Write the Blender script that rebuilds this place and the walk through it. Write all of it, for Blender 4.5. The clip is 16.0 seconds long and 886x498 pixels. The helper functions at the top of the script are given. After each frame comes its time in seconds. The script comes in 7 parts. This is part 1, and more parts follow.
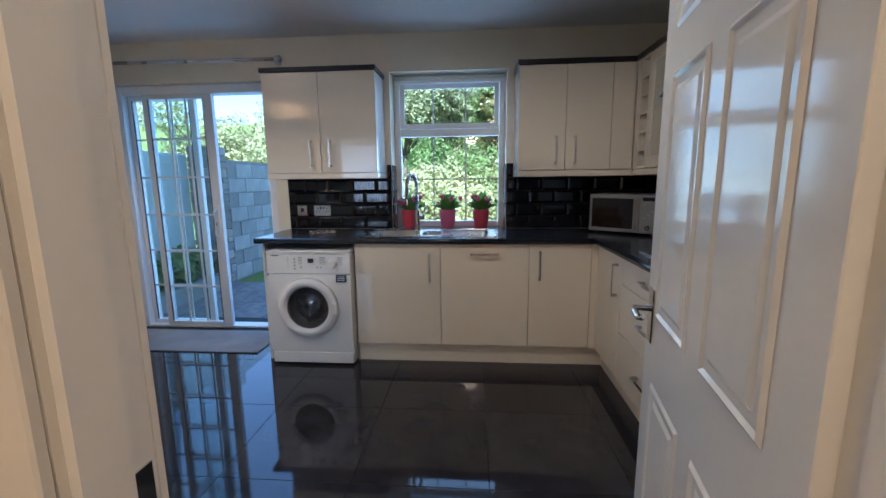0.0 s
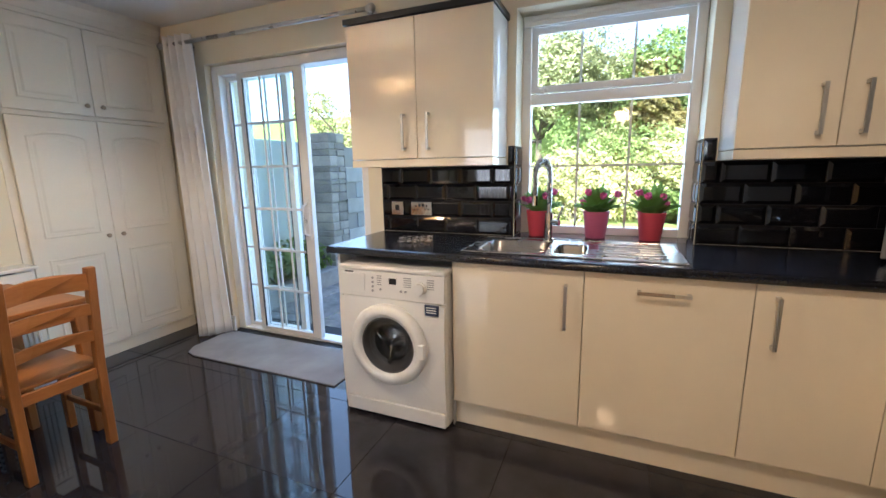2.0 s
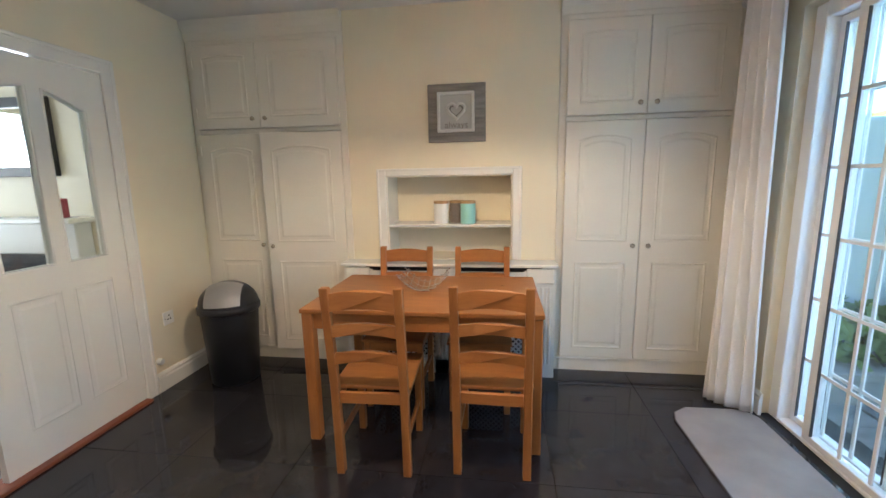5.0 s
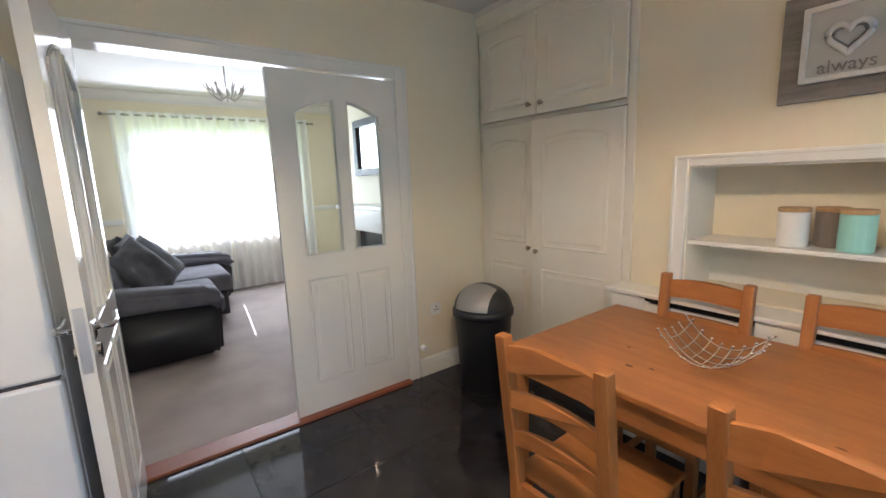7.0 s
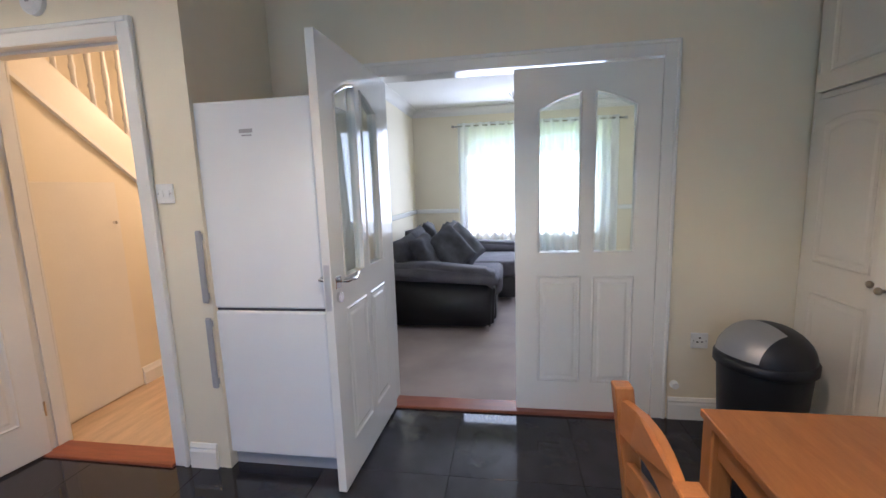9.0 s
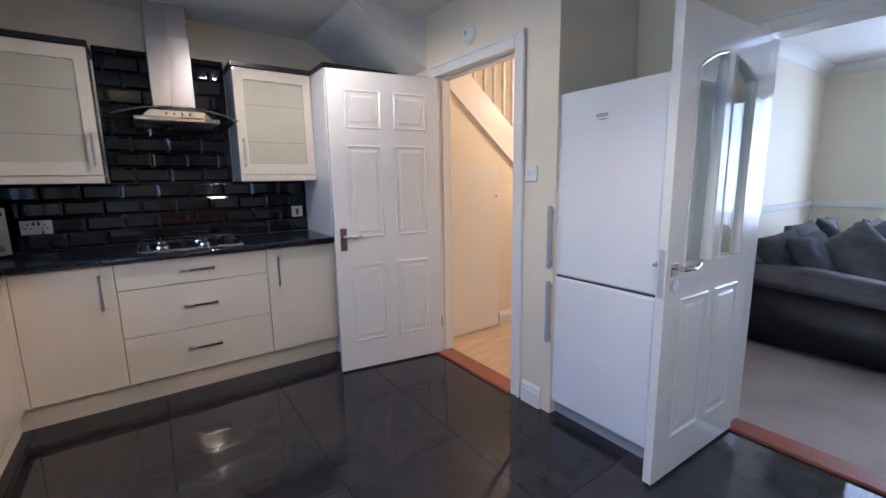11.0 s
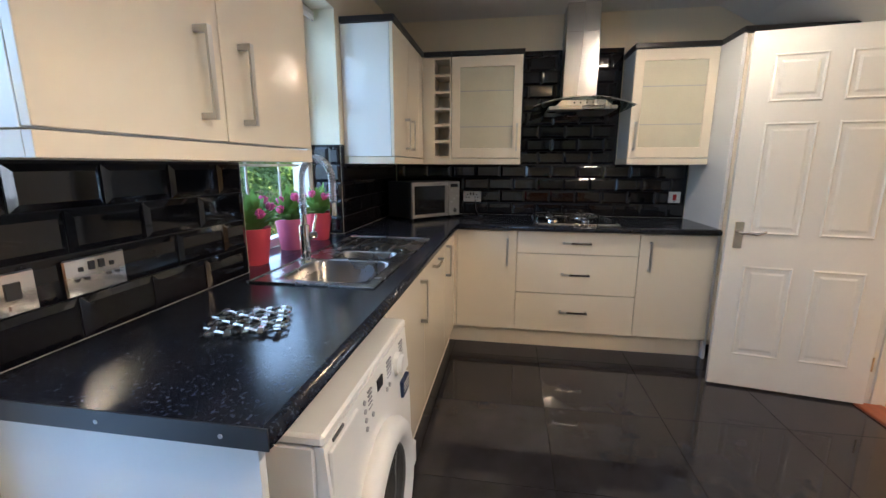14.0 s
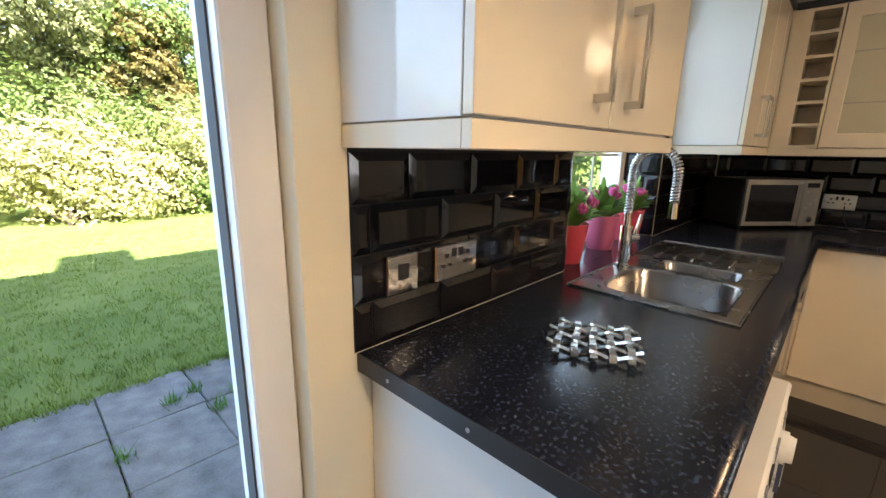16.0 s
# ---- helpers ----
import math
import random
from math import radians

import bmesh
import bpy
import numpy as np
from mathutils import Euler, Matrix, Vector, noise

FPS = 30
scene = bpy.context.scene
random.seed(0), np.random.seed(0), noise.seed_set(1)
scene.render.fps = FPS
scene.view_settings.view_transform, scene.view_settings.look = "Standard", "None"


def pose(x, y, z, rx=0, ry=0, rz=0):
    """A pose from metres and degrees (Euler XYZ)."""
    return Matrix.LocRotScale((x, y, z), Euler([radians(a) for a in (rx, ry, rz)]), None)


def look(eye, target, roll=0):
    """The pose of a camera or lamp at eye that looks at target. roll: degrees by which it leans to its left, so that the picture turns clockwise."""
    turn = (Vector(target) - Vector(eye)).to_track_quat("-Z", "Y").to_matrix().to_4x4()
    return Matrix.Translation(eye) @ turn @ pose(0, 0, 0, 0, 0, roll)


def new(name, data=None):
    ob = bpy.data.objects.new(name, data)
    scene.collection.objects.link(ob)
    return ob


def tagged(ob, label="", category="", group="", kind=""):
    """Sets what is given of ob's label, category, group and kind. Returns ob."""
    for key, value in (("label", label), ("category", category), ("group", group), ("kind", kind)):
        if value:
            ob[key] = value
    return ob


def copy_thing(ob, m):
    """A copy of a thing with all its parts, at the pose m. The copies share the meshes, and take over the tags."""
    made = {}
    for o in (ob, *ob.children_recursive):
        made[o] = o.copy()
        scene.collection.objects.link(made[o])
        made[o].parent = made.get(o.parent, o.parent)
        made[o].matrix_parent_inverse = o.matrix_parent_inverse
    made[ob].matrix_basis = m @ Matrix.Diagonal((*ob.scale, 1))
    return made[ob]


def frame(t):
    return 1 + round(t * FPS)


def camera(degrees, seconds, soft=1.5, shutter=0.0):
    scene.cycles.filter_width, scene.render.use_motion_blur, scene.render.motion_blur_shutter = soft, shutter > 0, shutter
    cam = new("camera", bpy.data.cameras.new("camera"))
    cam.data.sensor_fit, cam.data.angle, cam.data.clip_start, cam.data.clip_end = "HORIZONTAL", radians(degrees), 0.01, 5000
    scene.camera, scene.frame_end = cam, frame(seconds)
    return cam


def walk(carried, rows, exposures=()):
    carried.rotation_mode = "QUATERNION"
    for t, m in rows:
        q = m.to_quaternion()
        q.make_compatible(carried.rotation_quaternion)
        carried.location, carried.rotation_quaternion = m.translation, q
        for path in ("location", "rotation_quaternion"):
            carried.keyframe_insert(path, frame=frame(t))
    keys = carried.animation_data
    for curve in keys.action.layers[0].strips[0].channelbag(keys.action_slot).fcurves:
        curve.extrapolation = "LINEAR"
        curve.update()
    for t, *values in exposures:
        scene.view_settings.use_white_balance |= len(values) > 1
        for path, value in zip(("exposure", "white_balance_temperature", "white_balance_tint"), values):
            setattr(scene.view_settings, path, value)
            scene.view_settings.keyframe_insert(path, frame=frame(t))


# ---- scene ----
cam = camera(94.0, 16.0)
PATH = [
    (0, look((1.536, -3.355, 1.284), (1.382, -1.387, 0.961), -0.6)),
    (0.5, look((1.513, -3.095, 1.305), (1.305, -1.135, 0.964), -0.7)),
    (1, look((1.475, -2.825, 1.303), (1.161, -0.882, 0.947), -0.9)),
    (1.5, look((1.452, -2.6, 1.295), (0.952, -0.699, 0.927), -1.1)),
    (2, look((1.398, -2.373, 1.29), (0.645, -0.558, 0.916), -1.0)),
    (2.5, look((1.33, -2.18, 1.298), (0.252, -0.539, 0.921), -1.3)),
    (3, look((1.23, -1.99, 1.308), (-0.178, -0.616, 0.945), -1.2)),
    (3.5, look((1.141, -1.834, 1.312), (-0.545, -0.814, 0.967), -0.9)),
    (4, look((1.085, -1.657, 1.319), (-0.791, -1.05, 0.983), -0.8)),
    (4.5, look((0.999, -1.534, 1.319), (-0.966, -1.381, 0.981), -0.9)),
    (5, look((0.845, -1.432, 1.321), (-1.107, -1.706, 0.987), -1.1)),
    (5.2, look((0.777, -1.385, 1.339), (-1.142, -1.831, 0.997), -1.2)),
    (7.3, look((-0.022, -1.344, 1.328), (-1.023, -3.047, 1.014), -2.2)),
    (7.5, look((-0.077, -1.343, 1.322), (-0.968, -3.108, 1.022), -2.2)),
    (8, look((-0.254, -1.309, 1.323), (-0.79, -3.213, 1.021), -2.0)),
    (8.2, look((-0.33, -1.298, 1.321), (-0.695, -3.241, 1.018), -2.0)),
    (10.3, look((-0.541, -1.27, 1.299), (0.716, -2.795, 0.993), -1.1)),
    (10.5, look((-0.548, -1.259, 1.305), (0.827, -2.676, 0.989), -1.0)),
    (11, look((-0.549, -1.226, 1.299), (1.062, -2.364, 0.97), -0.9)),
    (11.5, look((-0.54, -1.184, 1.307), (1.232, -2.044, 0.958), -0.9)),
    (12, look((-0.536, -1.144, 1.298), (1.343, -1.733, 0.947), -0.8)),
    (12.5, look((-0.528, -1.082, 1.312), (1.407, -1.426, 0.943), -0.4)),
    (13, look((-0.511, -1.041, 1.311), (1.451, -1.141, 0.932), -0.1)),
    (13.5, look((-0.51, -0.991, 1.301), (1.45, -0.884, 0.916), -0.0)),
    (14, look((-0.519, -0.969, 1.303), (1.416, -0.655, 0.907), 0.1)),
    (14.5, look((-0.53, -0.955, 1.31), (1.354, -0.424, 0.901), 0.3)),
    (15, look((-0.513, -0.891, 1.302), (1.284, -0.117, 0.886), 0.5)),
    (15.5, look((-0.475, -0.803, 1.3), (1.169, 0.256, 0.879), 0.5)),
    (16, look((-0.441, -0.66, 1.31), (0.964, 0.686, 0.848), 0.9)),
]
EXPOSURES = [(0.0, 1.4, 4600, 13), (0.5, 2.0, 5500, 15), (1.0, 2.2, 5650, 14), (2.0, 2.2, 5650, 15), (3.0, 2.1, 5650, 15), (4.0, 2.25, 5650, 14), (5.0, 2.4, 5700, 13), (7.5, 2.15, 5500, 15), (10.5, 2.0, 4750, 20), (11.5, 2.1, 4600, 18), (12.5, 2.2, 5600, 15), (14.5, 2.2, 5250, 13), (16.0, 2.25, 6500, 15)]
walk(cam, PATH, EXPOSURES)

# ---- light ----
SUN_ELEVATION, SUN_TURN = radians(42), radians(186)
world = bpy.data.worlds.new("sky")
scene.world = world
world.use_nodes = True
sky = world.node_tree.nodes.new("ShaderNodeTexSky")
sky.sky_type, sky.sun_disc = "NISHITA", False
sky.sun_elevation, sky.sun_rotation = SUN_ELEVATION, SUN_TURN
background = world.node_tree.nodes["Background"]
background.inputs["Strength"].default_value = 0.15
world.node_tree.links.new(sky.outputs[0], background.inputs[0])


def lamp(name, kind, matrix, energy, colour, **values):
    data = bpy.data.lights.new(name, kind)
    data.energy, data.color = energy, colour
    if "size" in values:
        data.shape, data.size, data.size_y = "RECTANGLE", values["size"], values["size_y"]
    if "radius" in values:
        data.shadow_soft_size = values["radius"]
    if "angle" in values:
        data.angle = values["angle"]
    ob = new(name, data)
    ob.matrix_world = matrix
    return ob


sun_way = Vector((math.sin(SUN_TURN) * math.cos(SUN_ELEVATION), math.cos(SUN_TURN) * math.cos(SUN_ELEVATION), math.sin(SUN_ELEVATION)))
lamp("sun", "SUN", look(sun_way * 30, (0, 0, 0)), 5.0, (1, 0.95, 0.86), angle=radians(0.5))
# daylight in the openings
lamp("window_daylight", "AREA", look((1.32, 0.29, 1.52), (1.32, -1, 1.30)), 2.4, (0.72, 0.86, 1), size=0.85, size_y=1.15)
lamp("patio_daylight", "AREA", look((-0.80, 0.32, 1.06), (-0.70, -1, 0.85)), 3.5, (0.50, 0.74, 1), size=1.25, size_y=1.85)
lamp("living_daylight", "AREA", look((-0.75, -7.05, 1.5), (-0.75, -5, 1.3)), 8.5, (0.95, 0.97, 1), size=1.9, size_y=1.3)
# the lit lamps
PENDANT = Vector((-0.40, -1.62, 2.03))
lamp("pendant_bulb", "POINT", Matrix.Translation(PENDANT + Vector((0, 0, 0.02))), 10.5, (1, 0.74, 0.46), radius=0.028)
KITCHEN_LIGHT = Vector((1.70, -1.85, 2.31))
lamp("kitchen_bulb", "POINT", Matrix.Translation(KITCHEN_LIGHT), 7.2, (1, 0.76, 0.50), radius=0.035)
lamp("hall_bulb", "POINT", Matrix.Translation((1.45, -4.4, 2.1)), 11, (1, 0.64, 0.33), radius=0.12)


# ---- materials ----
def mat(name, colour, rough=0.5, metal=0.0, var=0.08, size=6.0, bump=0.0, fine=80.0, rvar=0.06, coat=0.0, second=None, stretch=(1, 1, 1), spec=0.5, lots=0.0):
    m = bpy.data.materials.new(name)
    m.use_nodes = True
    n, l = m.node_tree.nodes, m.node_tree.links
    b = n["Principled BSDF"]
    b.inputs["Metallic"].default_value = metal
    b.inputs["Coat Weight"].default_value = coat
    b.inputs["Coat Roughness"].default_value = 0.06
    b.inputs["Specular IOR Level"].default_value = spec
    co = n.new("ShaderNodeTexCoord")
    mp = n.new("ShaderNodeMapping")
    mp.inputs["Scale"].default_value = stretch
    l.new(co.outputs["Object"], mp.inputs["Vector"])
    big, small = n.new("ShaderNodeTexNoise"), n.new("ShaderNodeTexNoise")
    big.inputs["Scale"].default_value, small.inputs["Scale"].default_value = size, fine
    big.inputs["Detail"].default_value, small.inputs["Detail"].default_value = 5, 4
    for t in (big, small):
        l.new(mp.outputs[0], t.inputs["Vector"])
    both = n.new("ShaderNodeMath")
    both.operation = "MULTIPLY_ADD"
    l.new(small.outputs["Fac"], both.inputs[0])
    both.inputs[1].default_value = 0.4
    l.new(big.outputs["Fac"], both.inputs[2])
    ramp = n.new("ShaderNodeValToRGB")
    e = ramp.color_ramp.elements
    e[0].position, e[1].position = 0.45, 0.95
    dark = second or tuple(c * (1 - var) for c in colour)
    light = colour if second else tuple(min(1, c * (1 + var)) for c in colour)
    e[0].color, e[1].color = (*dark, 1), (*light, 1)
    l.new(both.outputs[0], ramp.inputs[0])
    out = ramp.outputs[0]
    if lots:
        info = n.new("ShaderNodeObjectInfo")
        hue = n.new("ShaderNodeHueSaturation")
        span = n.new("ShaderNodeMapRange")
        span.inputs["To Min"].default_value, span.inputs["To Max"].default_value = 1 - lots, 1 + lots
        l.new(info.outputs["Random"], span.inputs["Value"])
        l.new(span.outputs[0], hue.inputs["Value"])
        l.new(out, hue.inputs["Color"])
        out = hue.outputs[0]
    l.new(out, b.inputs["Base Color"])
    rr = n.new("ShaderNodeMapRange")
    rr.inputs["To Min"].default_value, rr.inputs["To Max"].default_value = max(0.01, rough - rvar), min(1, rough + rvar)
    l.new(big.outputs["Fac"], rr.inputs["Value"])
    l.new(rr.outputs[0], b.inputs["Roughness"])
    if bump:
        bp = n.new("ShaderNodeBump")
        bp.inputs["Strength"].default_value, bp.inputs["Distance"].default_value = bump, 0.002
        l.new(small.outputs["Fac"], bp.inputs["Height"])
        l.new(bp.outputs[0], b.inputs["Normal"])
    return m


def glow(name, colour, strength):
    m = bpy.data.materials.new(name)
    m.use_nodes = True
    b = m.node_tree.nodes["Principled BSDF"]
    b.inputs["Base Color"].default_value = (*colour, 1)
    b.inputs["Emission Color"].default_value = (*colour, 1)
    b.inputs["Emission Strength"].default_value = strength
    return m


def pane_glass(name, tint=(0.95, 0.98, 0.97)):
    m = bpy.data.materials.new(name)
    m.use_nodes = True
    n, l = m.node_tree.nodes, m.node_tree.links
    n.remove(n["Principled BSDF"])
    clear, gloss, mix, rim = n.new("ShaderNodeBsdfTransparent"), n.new("ShaderNodeBsdfGlossy"), n.new("ShaderNodeMixShader"), n.new("ShaderNodeLayerWeight")
    clear.inputs[0].default_value = (*tint, 1)
    gloss.inputs["Roughness"].default_value = 0.01
    power, span = n.new("ShaderNodeMath"), n.new("ShaderNodeMapRange")
    power.operation = "POWER"
    power.inputs[1].default_value = 4.5
    rim.inputs[0].default_value = 0.5
    span.inputs["To Min"].default_value, span.inputs["To Max"].default_value = 0.03, 0.75
    l.new(rim.outputs["Facing"], power.inputs[0])
    l.new(power.outputs[0], span.inputs["Value"])
    l.new(span.outputs[0], mix.inputs[0])
    l.new(clear.outputs[0], mix.inputs[1])
    l.new(gloss.outputs[0], mix.inputs[2])
    l.new(mix.outputs[0], n["Material Output"].inputs[0])
    return m


def sheer(name, colour, clear, weave=220.0):
    """Thin cloth: part see-through, part lit from behind."""
    m = bpy.data.materials.new(name)
    m.use_nodes = True
    n, l = m.node_tree.nodes, m.node_tree.links
    n.remove(n["Principled BSDF"])
    dif, tra, thin = n.new("ShaderNodeBsdfDiffuse"), n.new("ShaderNodeBsdfTranslucent"), n.new("ShaderNodeBsdfTransparent")
    cloth, veil, grain = n.new("ShaderNodeMixShader"), n.new("ShaderNodeMixShader"), n.new("ShaderNodeTexNoise")
    grain.inputs["Scale"].default_value = weave
    for s in (dif, tra):
        s.inputs[0].default_value = (*colour, 1)
    span = n.new("ShaderNodeMapRange")
    span.inputs["To Min"].default_value, span.inputs["To Max"].default_value = clear * 0.5, clear * 1.5
    l.new(grain.outputs["Fac"], span.inputs["Value"])
    cloth.inputs[0].default_value = 0.5
    l.new(dif.outputs[0], cloth.inputs[1])
    l.new(tra.outputs[0], cloth.inputs[2])
    l.new(span.outputs[0], veil.inputs[0])
    l.new(cloth.outputs[0], veil.inputs[1])
    l.new(thin.outputs[0], veil.inputs[2])
    l.new(veil.outputs[0], n["Material Output"].inputs[0])
    return m


CREAM = mat("cream_wall_paint", (0.77, 0.70, 0.54), 0.55, var=0.03, size=2, bump=0.12, fine=180)
CEIL = mat("white_ceiling_paint", (0.74, 0.72, 0.68), 0.8, var=0.03, size=2, bump=0.1, fine=120)
WHITE = mat("white_gloss_paint", (0.80, 0.79, 0.75), 0.10, var=0.025, size=3, bump=0.06, fine=60)
CUPB = mat("off_white_eggshell_paint", (0.77, 0.73, 0.64), 0.42, var=0.03, size=3, bump=0.1, fine=70)
UPVC = mat("white_upvc", (0.80, 0.80, 0.80), 0.3, var=0.02, size=4)
CABINET = mat("cream_gloss_lacquer", (0.80, 0.72, 0.58), 0.045, var=0.012, size=2, rvar=0.02, coat=0.2)
CARCASS = mat("cream_laminate", (0.78, 0.71, 0.58), 0.4, var=0.02, size=3)
ENDGLOSS = mat("white_gloss_end_panel", (0.80, 0.80, 0.79), 0.07, var=0.01, size=2, rvar=0.02, coat=0.4)
ENDPANEL = mat("white_melamine_panel", (0.80, 0.80, 0.79), 0.35, var=0.02, size=3)
CORNICE = mat("black_laminate_trim", (0.012, 0.011, 0.012), 0.3, var=0.2)
TILE = mat("black_glazed_tile", (0.006, 0.006, 0.008), 0.05, var=0.2, size=4, rvar=0.03, bump=0.05, fine=14, lots=0.3)
GROUT = mat("dark_grout", (0.02, 0.02, 0.02), 0.85, var=0.2, bump=0.3)
FLOORT = mat("black_polished_floor_tile", (0.025, 0.024, 0.029), 0.042, var=0.3, size=5, rvar=0.02, fine=300, spec=0.45, lots=0.2)
CHROME = mat("chrome", (0.75, 0.75, 0.76), 0.09, 1.0, var=0.02)
STEEL = mat("brushed_steel", (0.55, 0.54, 0.52), 0.28, 1.0, var=0.06, size=4, fine=200, stretch=(1, 1, 0.02), rvar=0.08)
SINK = mat("sink_steel", (0.38, 0.37, 0.36), 0.27, 1.0, var=0.05, fine=150)
GLASS = pane_glass("window_glass")
THRESH = mat("red_brown_hardwood", (0.26, 0.075, 0.032), 0.4, var=0.25, size=5, stretch=(1, 8, 8), fine=60)


def leafmat(name, colour, second):
    m = mat(name, colour, 0.55, var=0.3, size=0.9, fine=7, second=second)
    n, l = m.node_tree.nodes, m.node_tree.links
    geo, hue, span = n.new("ShaderNodeNewGeometry"), n.new("ShaderNodeHueSaturation"), n.new("ShaderNodeMapRange")
    span.inputs["To Min"].default_value, span.inputs["To Max"].default_value = 0.6, 1.4
    b = n["Principled BSDF"]
    old = b.inputs["Base Color"].links[0].from_socket
    l.new(geo.outputs["Random Per Island"], span.inputs["Value"])
    l.new(span.outputs[0], hue.inputs["Value"])
    l.new(old, hue.inputs["Color"])
    l.new(hue.outputs[0], b.inputs["Base Color"])
    trans, mix = n.new("ShaderNodeBsdfTranslucent"), n.new("ShaderNodeMixShader")
    mix.inputs[0].default_value = 0.3
    l.new(hue.outputs[0], trans.inputs[0])
    l.new(b.outputs[0], mix.inputs[1])
    l.new(trans.outputs[0], mix.inputs[2])
    l.new(mix.outputs[0], n["Material Output"].inputs[0])
    return m


# ---- building blocks ----
ORIGIN = {}


def thing(name, at, label="", category="", group="", kind=""):
    ob = new(name)
    ob.empty_display_size = 0.05
    ob.location = at
    ORIGIN[ob] = Vector(at)
    return tagged(ob, label, category, group, kind)


def home(parent):
    """The place of the thing at the top of this chain."""
    while parent is not None and parent.parent is not None:
        parent = parent.parent
    return ORIGIN.get(parent, Vector((0, 0, 0)))


def part(name, bm, material, parent=None, label="", smooth=False):
    """One mesh object out of a bmesh in world metres, under a thing or a part."""
    if parent is not None:
        bmesh.ops.translate(bm, vec=-home(parent), verts=bm.verts)
    data = bpy.data.meshes.new(name)
    bm.to_mesh(data)
    bm.free()
    data.materials.append(material)
    if smooth:
        data.shade_smooth()
    ob = new(name, data)
    ob.parent = parent
    return tagged(ob, label)


def bulk(bm, x0, x1, y0, y1, z0, z1, bevel=0.0, steps=1):
    """Adds a box, with its edges eased."""
    made = bmesh.ops.create_cube(bm, size=1)["verts"]
    for v in made:
        v.co = Vector(((x0 + x1) / 2 + v.co.x * (x1 - x0), (y0 + y1) / 2 + v.co.y * (y1 - y0), (z0 + z1) / 2 + v.co.z * (z1 - z0)))
    if bevel:
        edges = list({e for v in made for e in v.link_edges})
        bmesh.ops.bevel(bm, geom=edges, offset=bevel, segments=steps, affect="EDGES", profile=0.5)
    return bm


def block(name, bounds, material, parent=None, bevel=0.0, label="", steps=1):
    return part(name, bulk(bmesh.new(), *bounds, bevel, steps), material, parent, label)


def solids(name, boxes, material, parent=None, bevel=0.0, label=""):
    bm = bmesh.new()
    for b in boxes:
        bulk(bm, *b, bevel)
    return part(name, bm, material, parent, label)


def rod(bm, a, b, r0, r1=None, n=12):
    """Adds a round bar from a to b."""
    a, b = Vector(a), Vector(b)
    m = Matrix.Translation((a + b) / 2) @ (b - a).to_track_quat("Z", "Y").to_matrix().to_4x4()
    bmesh.ops.create_cone(bm, cap_ends=True, segments=n, radius1=r0, radius2=r0 if r1 is None else r1, depth=(b - a).length, matrix=m)
    return bm


def tube(bm, points, r, n=8, closed=False):
    """Adds a bent bar through the points."""
    points = [Vector(p) for p in points]
    rings = []
    count = len(points)
    for k, p in enumerate(points):
        way = points[(k + 1) % count if closed else min(k + 1, count - 1)] - points[k - 1 if closed else max(k - 1, 0)]
        turn = way.to_track_quat("Z", "Y")
        rings.append([bm.verts.new(p + turn @ Vector((r * math.cos(6.28319 * j / n), r * math.sin(6.28319 * j / n), 0))) for j in range(n)])
    for k in range(count if closed else count - 1):
        a, b = rings[k], rings[(k + 1) % count]
        for j in range(n):
            bm.faces.new((a[j], a[(j + 1) % n], b[(j + 1) % n], b[j]))
    if not closed:
        bm.faces.new(rings[0][::-1])
        bm.faces.new(rings[-1])
    return bm


def lathe(bm, outline, at=(0, 0, 0), n=24, turn=None, caps=True):
    """Adds a turned shape; outline holds (radius, height)."""
    turn = turn or Matrix.Identity(4)
    rings = []
    for r, z in outline:
        rings.append([bm.verts.new(Vector(at) + (turn @ Vector((r * math.cos(6.28319 * j / n), r * math.sin(6.28319 * j / n), z)))) for j in range(n)])
    for a, b in zip(rings, rings[1:]):
        for j in range(n):
            bm.faces.new((a[j], a[(j + 1) % n], b[(j + 1) % n], b[j]))
    if caps:
        bm.faces.new(rings[0][::-1])
        bm.faces.new(rings[-1])
    return bm


def prism(bm, outline, depth, place):
    """Adds a flat outline (u, v) pushed out by depth; place(u, v, w) gives the world point."""
    a = [bm.verts.new(place(u, v, 0)) for u, v in outline]
    b = [bm.verts.new(place(u, v, depth)) for u, v in outline]
    bm.faces.new(a)
    bm.faces.new(b[::-1])
    for k in range(len(a)):
        bm.faces.new((a[k], b[k], b[(k + 1) % len(a)], a[(k + 1) % len(a)]))
    bmesh.ops.recalc_face_normals(bm, faces=bm.faces)
    return bm


def frame_ring(outer, inner, depth, place):
    """A bmesh of one rectangular frame; outer and inner hold (u0, u1, v0, v1)."""
    bm = bmesh.new()
    loops = []
    for (u0, u1, v0, v1), w in ((outer, 0), (outer, depth), (inner, depth), (inner, 0)):
        loops.append([bm.verts.new(place(u, v, w)) for u, v in ((u0, v0), (u1, v0), (u1, v1), (u0, v1))])
    for a, b in zip(loops, loops[1:] + loops[:1]):
        for k in range(4):
            bm.faces.new((a[k], a[(k + 1) % 4], b[(k + 1) % 4], b[k]))
    bmesh.ops.recalc_face_normals(bm, faces=bm.faces)
    bmesh.ops.bevel(bm, geom=list(bm.edges), offset=min(0.003, abs(depth) * 0.2), segments=1, affect="EDGES")
    return bm


def setting(ob, label, category=""):
    return tagged(ob, label, category, kind="structure")


# ---- the shell ----
H = 2.41
EAST, HALLWALL, LIVWALL, BREAST, ALCOVE = 2.945, -2.93, -3.60, -1.94, -2.42
NORTHOUT = 0.30


